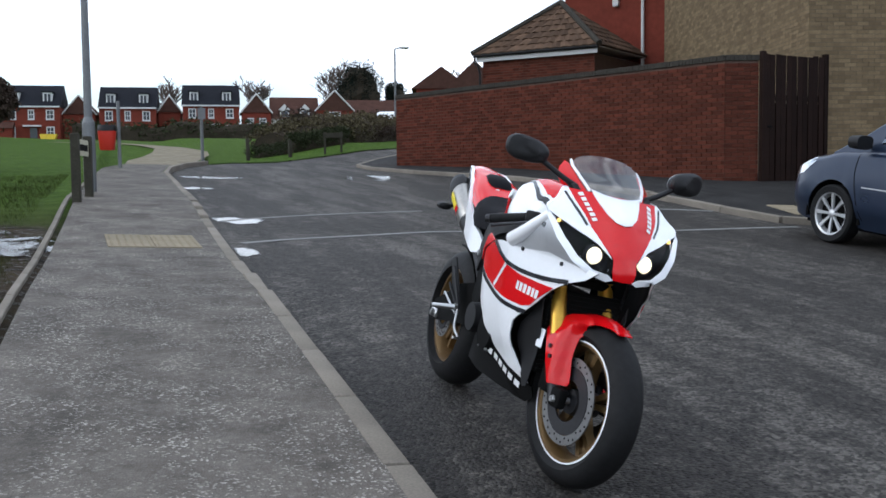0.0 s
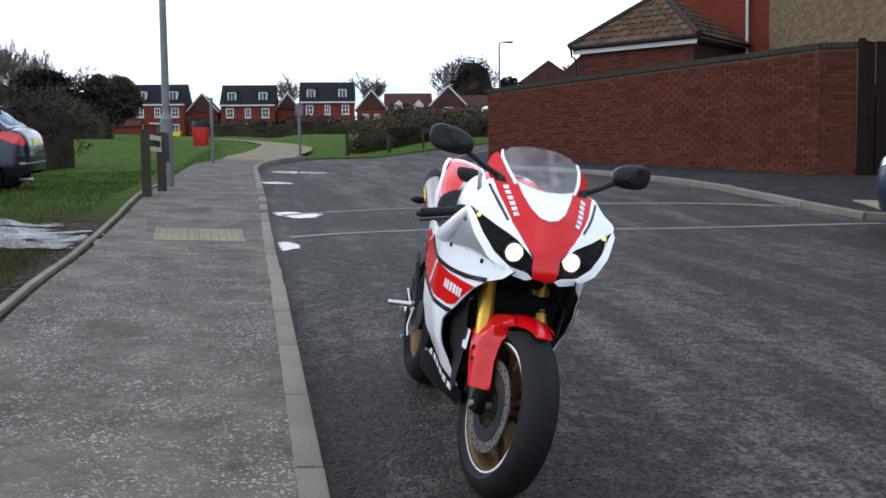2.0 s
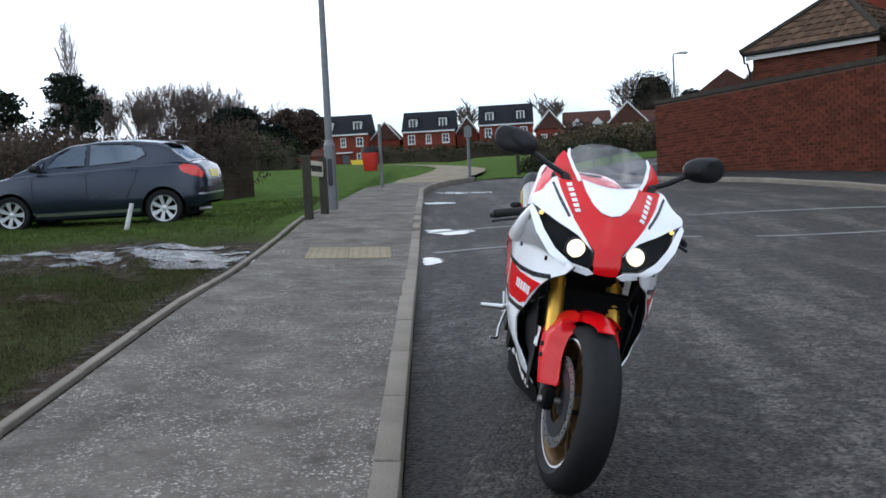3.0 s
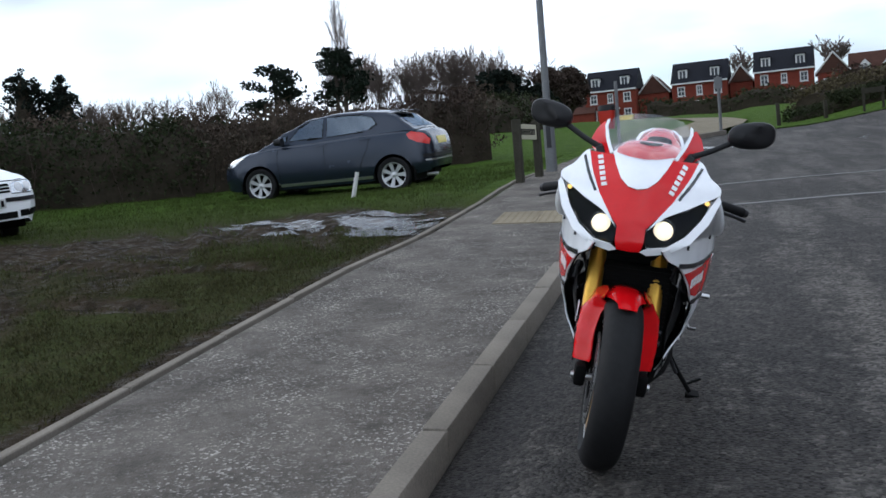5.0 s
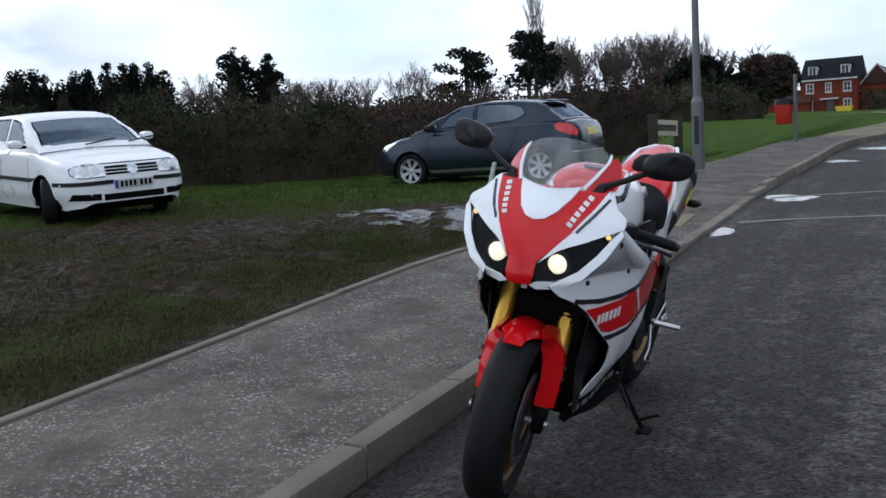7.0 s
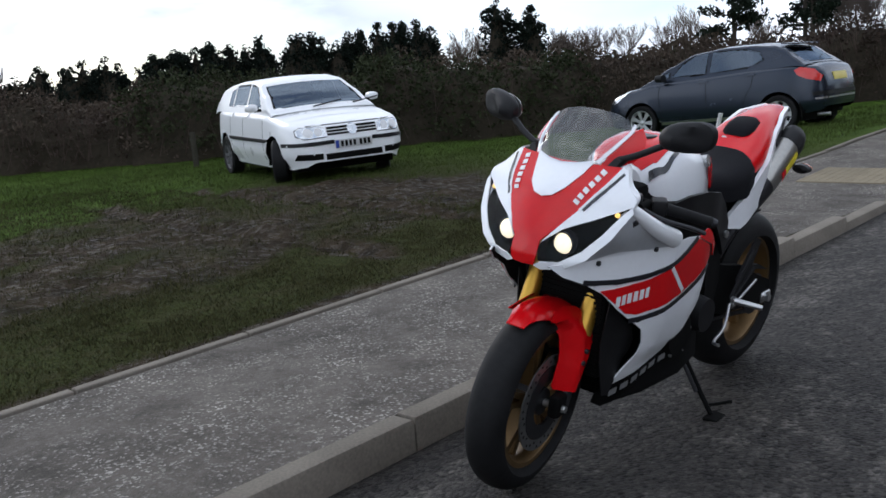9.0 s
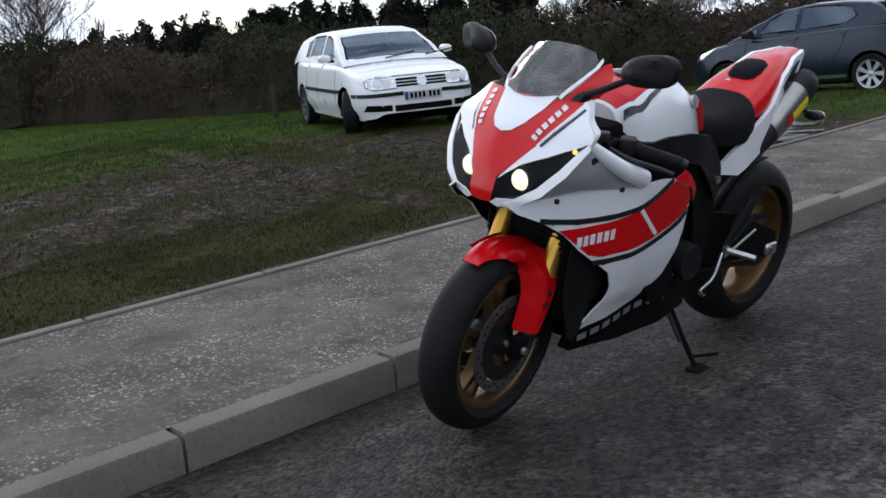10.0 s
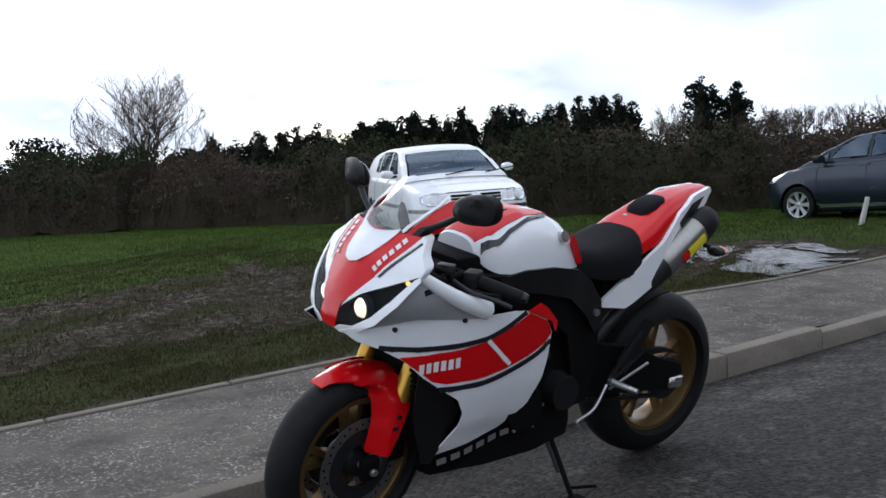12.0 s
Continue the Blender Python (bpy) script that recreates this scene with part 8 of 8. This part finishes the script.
def leaves(name, centres, radii, per, size, material, parent=None, label="", kind="", flat=0.0, lean=0.0):
    """Small leaf-like faces filling clumps; every face is its own island."""
    c = np.repeat(np.asarray(centres, float), per, axis=0)
    r = np.repeat(np.asarray(radii, float).reshape(len(centres), -1), per, axis=0)
    n = len(c)
    d = rng.normal(size=(n, 3))
    d /= np.linalg.norm(d, axis=1)[:, None]
    d *= rng.uniform(0.35, 1.0, size=(n, 1)) ** 0.5
    p = c + d * r
    u = rng.normal(size=(n, 3))
    u[:, 2] *= 1 - flat
    u[:, 2] += lean
    u /= np.linalg.norm(u, axis=1)[:, None]
    v = np.cross(u, rng.normal(size=(n, 3)))
    v /= np.linalg.norm(v, axis=1)[:, None]
    s = size * rng.uniform(0.6, 1.4, size=(n, 1))
    verts = np.stack([p - u * s, p + v * s * 0.5, p + u * s, p - v * s * 0.5], 1).reshape(-1, 3)
    me = bpy.data.meshes.new(name)
    me.vertices.add(4 * n)
    me.vertices.foreach_set("co", verts.ravel())
    me.loops.add(4 * n)
    me.loops.foreach_set("vertex_index", np.arange(4 * n))
    me.polygons.add(n)
    me.polygons.foreach_set("loop_start", np.arange(0, 4 * n, 4))
    me.update()
    me.materials.append(material)
    ob = new(name, me)
    if parent is not None:
        ob.parent = parent
    return tagged(ob, label, kind=kind)


def branches(base, height, spread, seed, levels=4, trunk=0.12, fork=3, up=0.55, bole=0.42, wander=0.16, lift=0.25, limbs=0):
    """Limbs that fork again and again, as one list of tapered segments."""
    r = random.Random(seed)
    segs = []

    def grow(p, d, length, rad, level):
        steps = 3 if level < levels else 2
        q = p
        for i in range(steps):
            d2 = (d + Vector((r.uniform(-1, 1), r.uniform(-1, 1), r.uniform(-0.3, 0.6))) * wander).normalized()
            nq = q + d2 * length / steps
            ra, rb = rad * (1 - 0.22 * i), rad * (1 - 0.22 * (i + 1))
            segs.append((q, nq, ra, rb))
            if limbs and level == 0:
                if i == steps - 1:
                    for j in range(limbs):
                        a, s = 2 * math.pi * j / limbs + r.uniform(-0.3, 0.3), (0.25, 0.9, 1.6)[j % 3]
                        grow(nq, Vector((math.cos(a) * s, math.sin(a) * s, 1)).normalized(), length * (1.5 - 0.25 * s), rad * 0.5, 1)
            elif level < levels and (level > 0 or i > 0):
                for _ in range(fork if i == steps - 1 else max(1, fork - 2)):
                    a = r.uniform(0, 2 * math.pi)
                    side_v = Vector((math.cos(a), math.sin(a), 0))
                    nd = (d2 * up + side_v * spread * r.uniform(0.6, 1.3) + Vector((0, 0, lift))).normalized()
                    grow(nq, nd, length * r.uniform(0.55, 0.82), rb * 0.64, level + 1)
            q, d = nq, d2

    grow(Vector(base), Vector((0, 0, 1)), height * bole, trunk, 0)
    return segs


def add_segments(bm_verts, bm_faces, segs, n=4, least=0.004):
    for a, b, ra, rb in segs:
        d = (b - a).normalized()
        s = d.orthogonal().normalized()
        t = d.cross(s)
        k = len(bm_verts)
        m = n if ra > 0.03 else 3
        for q, rr in ((a, max(ra, least)), (b, max(rb, least))):
            for j in range(m):
                w = 2 * math.pi * j / m
                bm_verts.append(q + (s * math.cos(w) + t * math.sin(w)) * rr)
        for j in range(m):
            bm_faces.append((k + j, k + (j + 1) % m, k + m + (j + 1) % m, k + m + j))


def wood(name, segs, material, parent=None, least=0.004):
    v, f = [], []
    add_segments(v, f, segs, 6, least)
    me = bpy.data.meshes.new(name)
    me.from_pydata(v, [], f)
    me.materials.append(material)
    ob = new(name, me)
    if parent is not None:
        ob.parent = parent
    return ob


def bare_tree(x, y, z, height, seed, label, levels=4, spread=0.75, trunk=0.14, fork=3, least=0.012, material=None, group="", up=0.55, bole=0.42, lift=0.25, width=0.0, limbs=0):
    t = thing("bare_tree", label, "tree", pose(x, y, z), group)
    segs = branches((0, 0, -0.3), height, spread, seed, levels, trunk, fork, up, bole, lift=lift, limbs=limbs)
    k = height / max(b.z for a, b, _, _ in segs)
    q = k if not width else width / 2 / sorted(math.hypot(b.x, b.y) for a, b, _, _ in segs)[int(len(segs) * (0.86 if limbs else 0.97))]
    segs = [(Vector((a.x * q, a.y * q, a.z * k)), Vector((b.x * q, b.y * q, b.z * k)), ra, rb) for a, b, ra, rb in segs]
    if limbs:
        mid, half = Vector((0, 0, height * 0.52)), (width / 2, width / 2, height * 0.48)

        def dome(p):
            d = p - mid
            k = math.sqrt(sum((d[i] / half[i]) ** 2 for i in range(3)))
            return p if k < 0.94 or d.z < -0.3 * height else mid + d * (0.94 + 0.06 * math.tanh((k - 0.94) / 0.06)) / k

        segs = [(dome(a), dome(b), ra, rb) for a, b, ra, rb in segs]
    wood("trunk", [s for s in segs if s[2] > trunk * 0.3], BARK if material is None else material, t, least)
    wood("crown", [s for s in segs if s[2] <= trunk * 0.3], material or TWIG, t, least)
    return t


def lumpy_mass(name, rings, material, parent, seed, rough=0.18):
    """Solid ragged inside of a bush or spire, from rings of points that are pushed about."""
    v, fc = [], []
    m = len(rings[0])
    for ring in rings:
        mid = sum(ring, Vector()) / m
        for q in ring:
            k = 1 + rough * noise.noise(q * 2.3 + Vector((seed, 0, 0))) * 2
            v.append(mid + (q - mid) * k)
    for i in range(len(rings) - 1):
        for j in range(m):
            fc.append((i * m + j, i * m + (j + 1) % m, (i + 1) * m + (j + 1) % m, (i + 1) * m + j))
    fc += [tuple(range(m))[::-1], tuple(range((len(rings) - 1) * m, len(rings) * m))]
    me = bpy.data.meshes.new(name)
    me.from_pydata(v, [], fc)
    me.materials.append(material)
    ob = new(name, me)
    ob.parent = parent
    return ob


def conifer(x, y, z, height, radius, seed, label, group="", per=16, size=0.16, shape=0.8, tips=2):
    """Dark spire of drooping whorls with a ragged edge and a few leading tips."""
    r = random.Random(seed)
    t = thing("conifer", label, "tree", pose(x, y, z), group)
    part("trunk", rod((0, 0, -0.2), (0, 0, height * 0.95), height * 0.018, height * 0.004, n=7), BARK, t)
    rings = []
    for i in range(9):
        k = i / 8
        rr = radius * 0.72 * (1.02 - k) ** shape
        rings.append([Vector((rr * math.cos(j * math.pi / 4), rr * math.sin(j * math.pi / 4), height * (0.03 + 0.9 * k))) for j in range(8)])
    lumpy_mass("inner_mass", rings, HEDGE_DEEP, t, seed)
    cs, rs = [], []
    heads = [(0, 0, 1.0)] + [(r.uniform(-0.5, 0.5) * radius, r.uniform(-0.5, 0.5) * radius, r.uniform(0.78, 0.95)) for _ in range(tips)]
    for hx, hy, hh in heads:
        for i in range(int(height * 26 / len(heads)) + 12):
            k = r.random() ** 0.8
            rr = radius * (1 - k) ** shape * r.uniform(0.55, 1.05)
            a = r.uniform(0, 2 * math.pi)
            cs.append((hx * k + rr * math.cos(a), hy * k + rr * math.sin(a), height * hh * (0.05 + 0.95 * k) - 0.1 * rr))
            q = 0.13 * radius + 0.15 * radius * (1 - k)
            rs.append((q * 1.2, q * 1.2, q * 0.9))
    leaves("crown", cs, rs, per, size, EVERGREEN, t)
    return t


def pine(x, y, z, height, seed, label, radius=2.2, per=70, size=0.13):
    """Open pine: leaning trunk, a few limbs, flat pads of needles."""
    r = random.Random(seed)
    t = thing("pine_tree", label, "tree", pose(x, y, z))
    segs = [(Vector((0, 0, -0.3)), Vector((0.15, 0, height * 0.55)), 0.16, 0.11), (Vector((0.15, 0, height * 0.55)), Vector((0.0, 0.1, height * 0.95)), 0.11, 0.04)]
    cs, rs = [], []
    for i in range(13):
        k = 0.42 + 0.55 * i / 12
        a = r.uniform(0, 2 * math.pi)
        ln = radius * (1.15 - k) * r.uniform(0.8, 1.5)
        p0 = Vector((0.1, 0, height * k * 0.97))
        p1 = p0 + Vector((math.cos(a) * ln, math.sin(a) * ln, 0.25 * ln))
        segs.append((p0, p1, 0.05, 0.02))
        for j in range(4):
            q = p0.lerp(p1, 0.5 + 0.2 * j)
            cs.append((q.x + r.uniform(-0.3, 0.3), q.y + r.uniform(-0.3, 0.3), q.z + r.uniform(0, 0.25)))
            rs.append((0.55, 0.55, 0.22))
    wood("trunk", segs, BARK, t, 0.02)
    leaves("crown", cs, rs, per, size, PINE_GREEN, t)
    return t


def hedge(name, line, height, depth, label, material, seed, density=170, size=0.055, ragged=0.3, twigs=0.0, second=None):
    """A bank of shrubs along a plan line: an inside with shade put into its dark colour, a skin of leaves, an uneven
    top and twigs that stand out of it.
    """
    r = random.Random(seed)
    h = thing(name, label, "hedge")
    cs, rs, segs, rings = [], [], [], []
    total = sum(math.dist(a, b) for a, b in zip(line, line[1:]))
    for (x0, y0), (x1, y1) in zip(line, line[1:]):
        ln = math.dist((x0, y0), (x1, y1))
        n = max(2, int(ln / 0.45 / max(1, size / 0.07)))
        nx, ny = -(y1 - y0) / ln, (x1 - x0) / ln
        for i in range(n + 1):
            k = i / n
            px, py = mix(x0, x1, k), mix(y0, y1, k)
            swell = 1 + ragged * (noise.noise((px * 0.5, py * 0.5, seed)) * 1.3 + noise.noise((px * 1.7, py * 1.7, seed)) * 0.6)
            tall, half = height * swell, depth / 2 * (0.75 + 0.25 * swell)
            g = ground_height(px, py)
            ring = []
            for j in range(10):
                w = math.pi * (1 - j / 9)
                ring.append(Vector((px + nx * half * 0.84 * math.cos(w), py + ny * half * 0.84 * math.cos(w), g - 0.1 + (tall - 0.12) * math.sin(w) ** 0.62)))
            rings.append(ring)
            for _ in range(int(density * ln / n * (tall + half) * 0.055 / size * 0.055 / size / 7)):
                w = math.pi * r.random()
                o, zz = half * math.cos(w), tall * math.sin(w) ** 0.62
                s, e = r.uniform(-0.3, 0.3) * ln / n * 2, r.uniform(0.86, 1.04)
                cs.append((px + nx * o * e + (x1 - x0) / ln * s, py + ny * o * e + (y1 - y0) / ln * s, g + zz * e))
                rs.append((3.2 * size, 3.2 * size, 2.6 * size))
            for _ in range(int(twigs * 10)):
                o = r.uniform(-half, half)
                b = Vector((px + nx * o, py + ny * o, g + tall * r.uniform(0.3, 0.75)))
                e = b + Vector((r.uniform(-0.25, 0.25), r.uniform(-0.25, 0.25), r.uniform(0.35, 0.75) * tall * 0.6))
                segs.append((b, e, 0.008, 0.003))
            for _ in range(int(twigs * 9)):
                w = math.pi * r.random()
                o, zz = half * 0.97 * math.cos(w), tall * 0.9 * math.sin(w) ** 0.62
                b = Vector((px + nx * o + r.uniform(-0.2, 0.2), py + ny * o + r.uniform(-0.2, 0.2), g + zz * r.uniform(0.0, 0.9)))
                e = b + Vector((r.uniform(-0.2, 0.2), r.uniform(-0.2, 0.2), r.uniform(0.3, 0.8)))
                segs.append((b, e, 0.010, 0.004))
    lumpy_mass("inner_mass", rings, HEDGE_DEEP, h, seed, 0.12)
    if second is None:
        leaves("foliage", cs, rs, 7, size, material, h)
    else:
        mixed = [noise.noise((c[0] * 0.33, c[1] * 0.33, c[2] * 0.5)) + 0.25 * noise.noise((c[0] * 1.6, c[1] * 1.6, c[2] * 1.6)) > 0.06 for c in cs]
        for m, want in ((material, False), (second, True)):
            pick = [i for i, q in enumerate(mixed) if q == want]
            leaves("foliage", [cs[i] for i in pick], [rs[i] for i in pick], 7, size, m, h)
    if segs:
        tagged(wood("twig_fringe", segs, TWIG, h, 0.003), "bare winter twigs", kind="stuff")
    return h


# near hedge bank behind the cars, from dark evergreen to brown thicket
hedge("hedge", [(-30, 4.5), (-20.8, 8.9), (-16.4, 11.2)], 1.50, 2.4, "dense dark green hedge bank at the field's edge", HEDGE_GREEN, 1, 420, 0.038, 0.22, 1.0, HEDGE_BROWN)
hedge("hedge", [(-16.6, 11.2), (-13.4, 13.6)], 1.36, 1.8, "thin brown winter thicket in the hedge line", HEDGE_TAN, 2, 300, 0.034, 0.28, 3.0, HEDGE_BROWN)
hedge("hedge", [(-13.6, 13.5), (-10.4, 16.6), (-8.0, 19.6)], 1.36, 2.2, "rounded dark green shrubs behind the white car", HEDGE_GREEN, 3, 420, 0.038, 0.34, 0.8, HEDGE_TAN)
hedge("hedge", [(-8.2, 19.8), (-6.4, 22.2), (-3.0, 24.5)], 1.50, 1.6, "brown winter thicket behind the parked hatchback", HEDGE_TAN, 4, 340, 0.036, 0.26, 2.6, HEDGE_BROWN)
hedge("hedge", [(-13.5, 60), (-10.8, 66), (-9.2, 71)], 2.1, 4.0, "dark winter scrub at the far side of the field", HEDGE_GREEN, 5, 300, 0.12, 0.25, 1.2, HEDGE_BROWN)
hedge("hedge", [(-24, 50), (-13, 60)], 1.8, 4.0, "brown winter scrub at the far side of the field", HEDGE_BROWN, 6, 300, 0.12, 0.25, 2.0)
hedge("hedge", [(-62, 17), (-44, 34), (-30, 44), (-20, 52)], 1.55, 4.0, "brown scrub below the conifers", HEDGE_TAN, 7, 300, 0.13, 0.2, 1.0, HEDGE_GREEN)
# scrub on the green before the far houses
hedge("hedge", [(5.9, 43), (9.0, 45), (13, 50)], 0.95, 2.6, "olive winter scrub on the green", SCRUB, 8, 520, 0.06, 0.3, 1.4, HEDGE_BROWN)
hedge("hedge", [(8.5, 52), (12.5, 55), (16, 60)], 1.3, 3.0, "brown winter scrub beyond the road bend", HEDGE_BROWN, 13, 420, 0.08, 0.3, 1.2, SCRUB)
hedge("hedge", [(4.9, 39.6), (6.4, 40.0), (8.2, 40.6)], 0.62, 0.9, "low clipped dark hedge on the green", HEDGE_GREEN, 9, 800, 0.045, 0.12)
hedge("hedge", [(-6, 149), (3, 148), (12, 147), (24, 145), (38, 143)], 2.2, 3.0, "dark hedge before the far houses", HEDGE_GREEN, 10, 300, 0.22, 0.25, 0.3)

# conifers: the pair and the row along the skyline
for i, (x, y, z, h, r) in enumerate(((-34.9, 51.2, 3.2, 6.1, 1.45), (-33.4, 52.6, 3.2, 5.7, 1.55))):
    conifer(x, y, z, h, r, 20 + i, "dark conifer standing in a pair above the hedge", "pair of conifers", 26, 0.10, 0.62, 5)
row = random.Random(5)
for i in range(46):
    k = i / 45
    x, y = mix(-54.5, -38.2, k) + row.uniform(-0.5, 0.5), mix(26, 48.6, k) + row.uniform(-0.5, 0.5)
    base = ground_height(x, y) - 0.2
    h = curve1(k, (0, 5.8), (0.3, 6.7), (0.6, 7.5), (0.8, 7.7), (0.9, 8.3), (1, 8.0)) - base + row.choice((-0.35, -0.1, 0.1, 0.35))
    conifer(x, y, base, h, row.uniform(1.5, 2.0), 40 + i, "dark conifer in a long row on the skyline", "conifer row", 20, 0.09, 0.9, 2)
# pines behind the hatchback
pine(-18.6, 48.5, 3.4, 4.0, 61, "open crowned pine above the thicket", 1.8, 42, 0.11)
pine(-16.4, 52.5, 3.6, 4.8, 62, "open crowned pine above the thicket", 1.5, 36, 0.11)
pine(-17.4, 54.0, 3.6, 5.2, 63, "open crowned pine above the thicket", 1.4, 36, 0.11)
# bare trees
bare_tree(-29.62, 15.8, 1.9, 5.1, 3, "bare round crowned winter tree above the hedge", 5, 0.55, 0.17, 2, 0.0055, up=1.0, bole=0.28, lift=0.10, width=4.7, limbs=11)
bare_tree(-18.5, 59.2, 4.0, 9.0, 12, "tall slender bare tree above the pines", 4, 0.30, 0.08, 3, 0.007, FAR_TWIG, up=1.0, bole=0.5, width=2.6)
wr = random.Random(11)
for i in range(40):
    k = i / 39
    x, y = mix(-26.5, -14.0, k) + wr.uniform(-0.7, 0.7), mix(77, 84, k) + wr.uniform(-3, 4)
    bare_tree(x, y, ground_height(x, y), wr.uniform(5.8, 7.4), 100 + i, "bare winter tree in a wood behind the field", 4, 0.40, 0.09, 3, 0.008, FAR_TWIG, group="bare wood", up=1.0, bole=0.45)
hedge("hedge", [(-31, 74), (-20, 79), (-10, 84)], 1.9, 3.0, "brown undergrowth below the bare wood", HEDGE_BROWN, 12, 300, 0.16, 0.25, 2.5)
for i in range(14):
    k = i / 13
    x, y = mix(-46, -27, k) + wr.uniform(-0.7, 0.7), mix(60, 70, k) + wr.uniform(-1.5, 1.5)
    bare_tree(x, y, ground_height(x, y), wr.uniform(3.6, 5.2), 140 + i, "bare tree on the skyline, paled for distance", 4, 0.5, 0.07, 3, 0.010, FAR_TWIG, "pale bare trees", up=0.9, bole=0.4)
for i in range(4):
    bare_tree(-41 + i * 2.2, 55 + i * 1.5, 4.0, wr.uniform(3.6, 4.6), 170 + i, "bare tree on the skyline, paled for distance", 4, 0.5, 0.07, 3, 0.010, FAR_TWIG, "pale bare trees", up=0.9, bole=0.4)


def round_tree(x, y, z, h, w, seed, label, material):
    t = thing("evergreen_tree", label, "tree", pose(x, y, z))
    r = random.Random(seed)
    wood("trunk", branches((0, 0, -0.3), h * 0.8, 0.6, seed, 2, 0.16, 3), BARK, t, 0.03)
    cs, rs = [], []
    for i in range(120):
        a, u = r.uniform(0, 2 * math.pi), r.uniform(-0.6, 1)
        q = math.sqrt(1 - u * u * 0.8) * w * r.uniform(0.5, 1.0)
        cs.append((q * math.cos(a), q * math.sin(a), h * (0.55 + 0.42 * u) * r.uniform(0.9, 1.03)))
        rs.append((w * 0.22, w * 0.22, h * 0.09))
    rings = [[Vector((w * 0.8 * math.cos(j * math.pi / 5) * math.sin(math.pi * (0.1 + 0.85 * i / 8)) ** 0.5, w * 0.8 * math.sin(j * math.pi / 5) * math.sin(math.pi * (0.1 + 0.85 * i / 8)) ** 0.5, h * (0.12 + 0.8 * i / 8))) for j in range(10)] for i in range(9)]
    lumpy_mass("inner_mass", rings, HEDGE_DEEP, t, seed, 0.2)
    leaves("crown", cs, rs, 70, 0.16, material, t)


round_tree(-12.0, 71.5, 4.2, 4.3, 2.2, 1, "dark rounded evergreen at the field's far corner", EVERGREEN)
round_tree(-9.9, 72.5, 4.2, 3.0, 2.0, 2, "dark rounded evergreen at the field's far corner", EVERGREEN)
round_tree(-14.4, 73.0, 4.3, 3.4, 2.0, 3, "dark rounded evergreen at the field's far corner", HEDGE_BROWN)
round_tree(-10.4, 90.0, 5.4, 4.6, 2.6, 6, "grey winter tree beyond the field", HEDGE_BROWN)
round_tree(40.0, 176, 9.4, 12.5, 4.4, 4, "dark ivy covered tree above the far roofs", EVERGREEN)
round_tree(47.0, 177, 9.4, 9.3, 2.4, 5, "dark evergreen above the far roofs", EVERGREEN)
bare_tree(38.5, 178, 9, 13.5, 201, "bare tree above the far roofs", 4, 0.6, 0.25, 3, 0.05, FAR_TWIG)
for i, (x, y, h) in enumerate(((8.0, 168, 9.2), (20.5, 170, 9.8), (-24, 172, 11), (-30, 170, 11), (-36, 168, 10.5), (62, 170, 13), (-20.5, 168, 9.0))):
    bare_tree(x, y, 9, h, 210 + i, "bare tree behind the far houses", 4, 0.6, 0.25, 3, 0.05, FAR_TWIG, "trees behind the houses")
# ragged evergreens at the hedge's far end
conifer(-39.0, 11.4, 1.6, 3.2, 1.4, 300, "dark conifer behind the hedge", "", 20, 0.12)
pine(-21.5, 10.2, 1.2, 2.1, 301, "small ragged evergreen growing out of the hedge", 0.8, 40, 0.06)


# ---- grass on the verge ----
def grass(name, label, count, area, tall, keep, seed, material):
    g = np.random.default_rng(seed)
    x0, x1, y0, y1 = area
    pts = []
    while len(pts) < count:
        x, y = g.uniform(x0, x1), g.uniform(y0, y1)
        if keep(x, y) > g.random():
            pts.append((x, y))
    n = len(pts)
    p = np.array([(x, y, ground_height(x, y) - 0.005) for x, y in pts])
    a = g.uniform(0, 2 * math.pi, n)
    h = tall * g.uniform(0.5, 1.5, n)
    lean = g.normal(0, 0.45, (n, 2)) * h[:, None]
    w = g.uniform(0.0025, 0.0055, n)
    side_v = np.stack([np.cos(a) * w, np.sin(a) * w, np.zeros(n)], 1)
    tip = p + np.stack([lean[:, 0], lean[:, 1], h], 1)
    verts = np.stack([p - side_v, p + side_v, tip], 1).reshape(-1, 3)
    me = bpy.data.meshes.new(name)
    me.vertices.add(3 * n)
    me.vertices.foreach_set("co", verts.ravel())
    me.loops.add(3 * n)
    me.loops.foreach_set("vertex_index", np.arange(3 * n))
    me.polygons.add(n)
    me.polygons.foreach_set("loop_start", np.arange(0, 3 * n, 3))
    me.update()
    me.materials.append(material)
    tagged(new(name, me), label, "grass", kind="stuff")


def verge(x, y):
    return clamp(1.15 - 1.3 * mud_amount(x, y)) * (0.35 + 0.65 * ease(noise.noise((x * 1.1, y * 1.1, 9)) * 1.6 + 0.55))


grass("grass_verge", "short rough grass along the muddy verge", 60000, (-2.6, -0.53, 1.5, 11.2), 0.022, verge, 1, DULL_BLADE)
grass("grass_bank", "rough grass at the foot of the hedge", 50000, (-24, -9.5, 4.0, 13.0), 0.05, lambda x, y: clamp(1.1 - 1.4 * mud_amount(x, y)), 4, GRASS_BLADE)
grass("grass_field", "rough grass round the parked cars", 70000, (-12, -0.8, 9.0, 22.0), 0.05, lambda x, y: clamp(1.1 - 1.4 * mud_amount(x, y)), 2, GRASS_BLADE)
grass("grass_mud", "sparse grass among the ruts", 60000, (-10.5, -2.2, 1.5, 10.5), 0.035, lambda x, y: clamp(1.0 - 0.95 * mud_amount(x, y)), 3, DULL_BLADE)
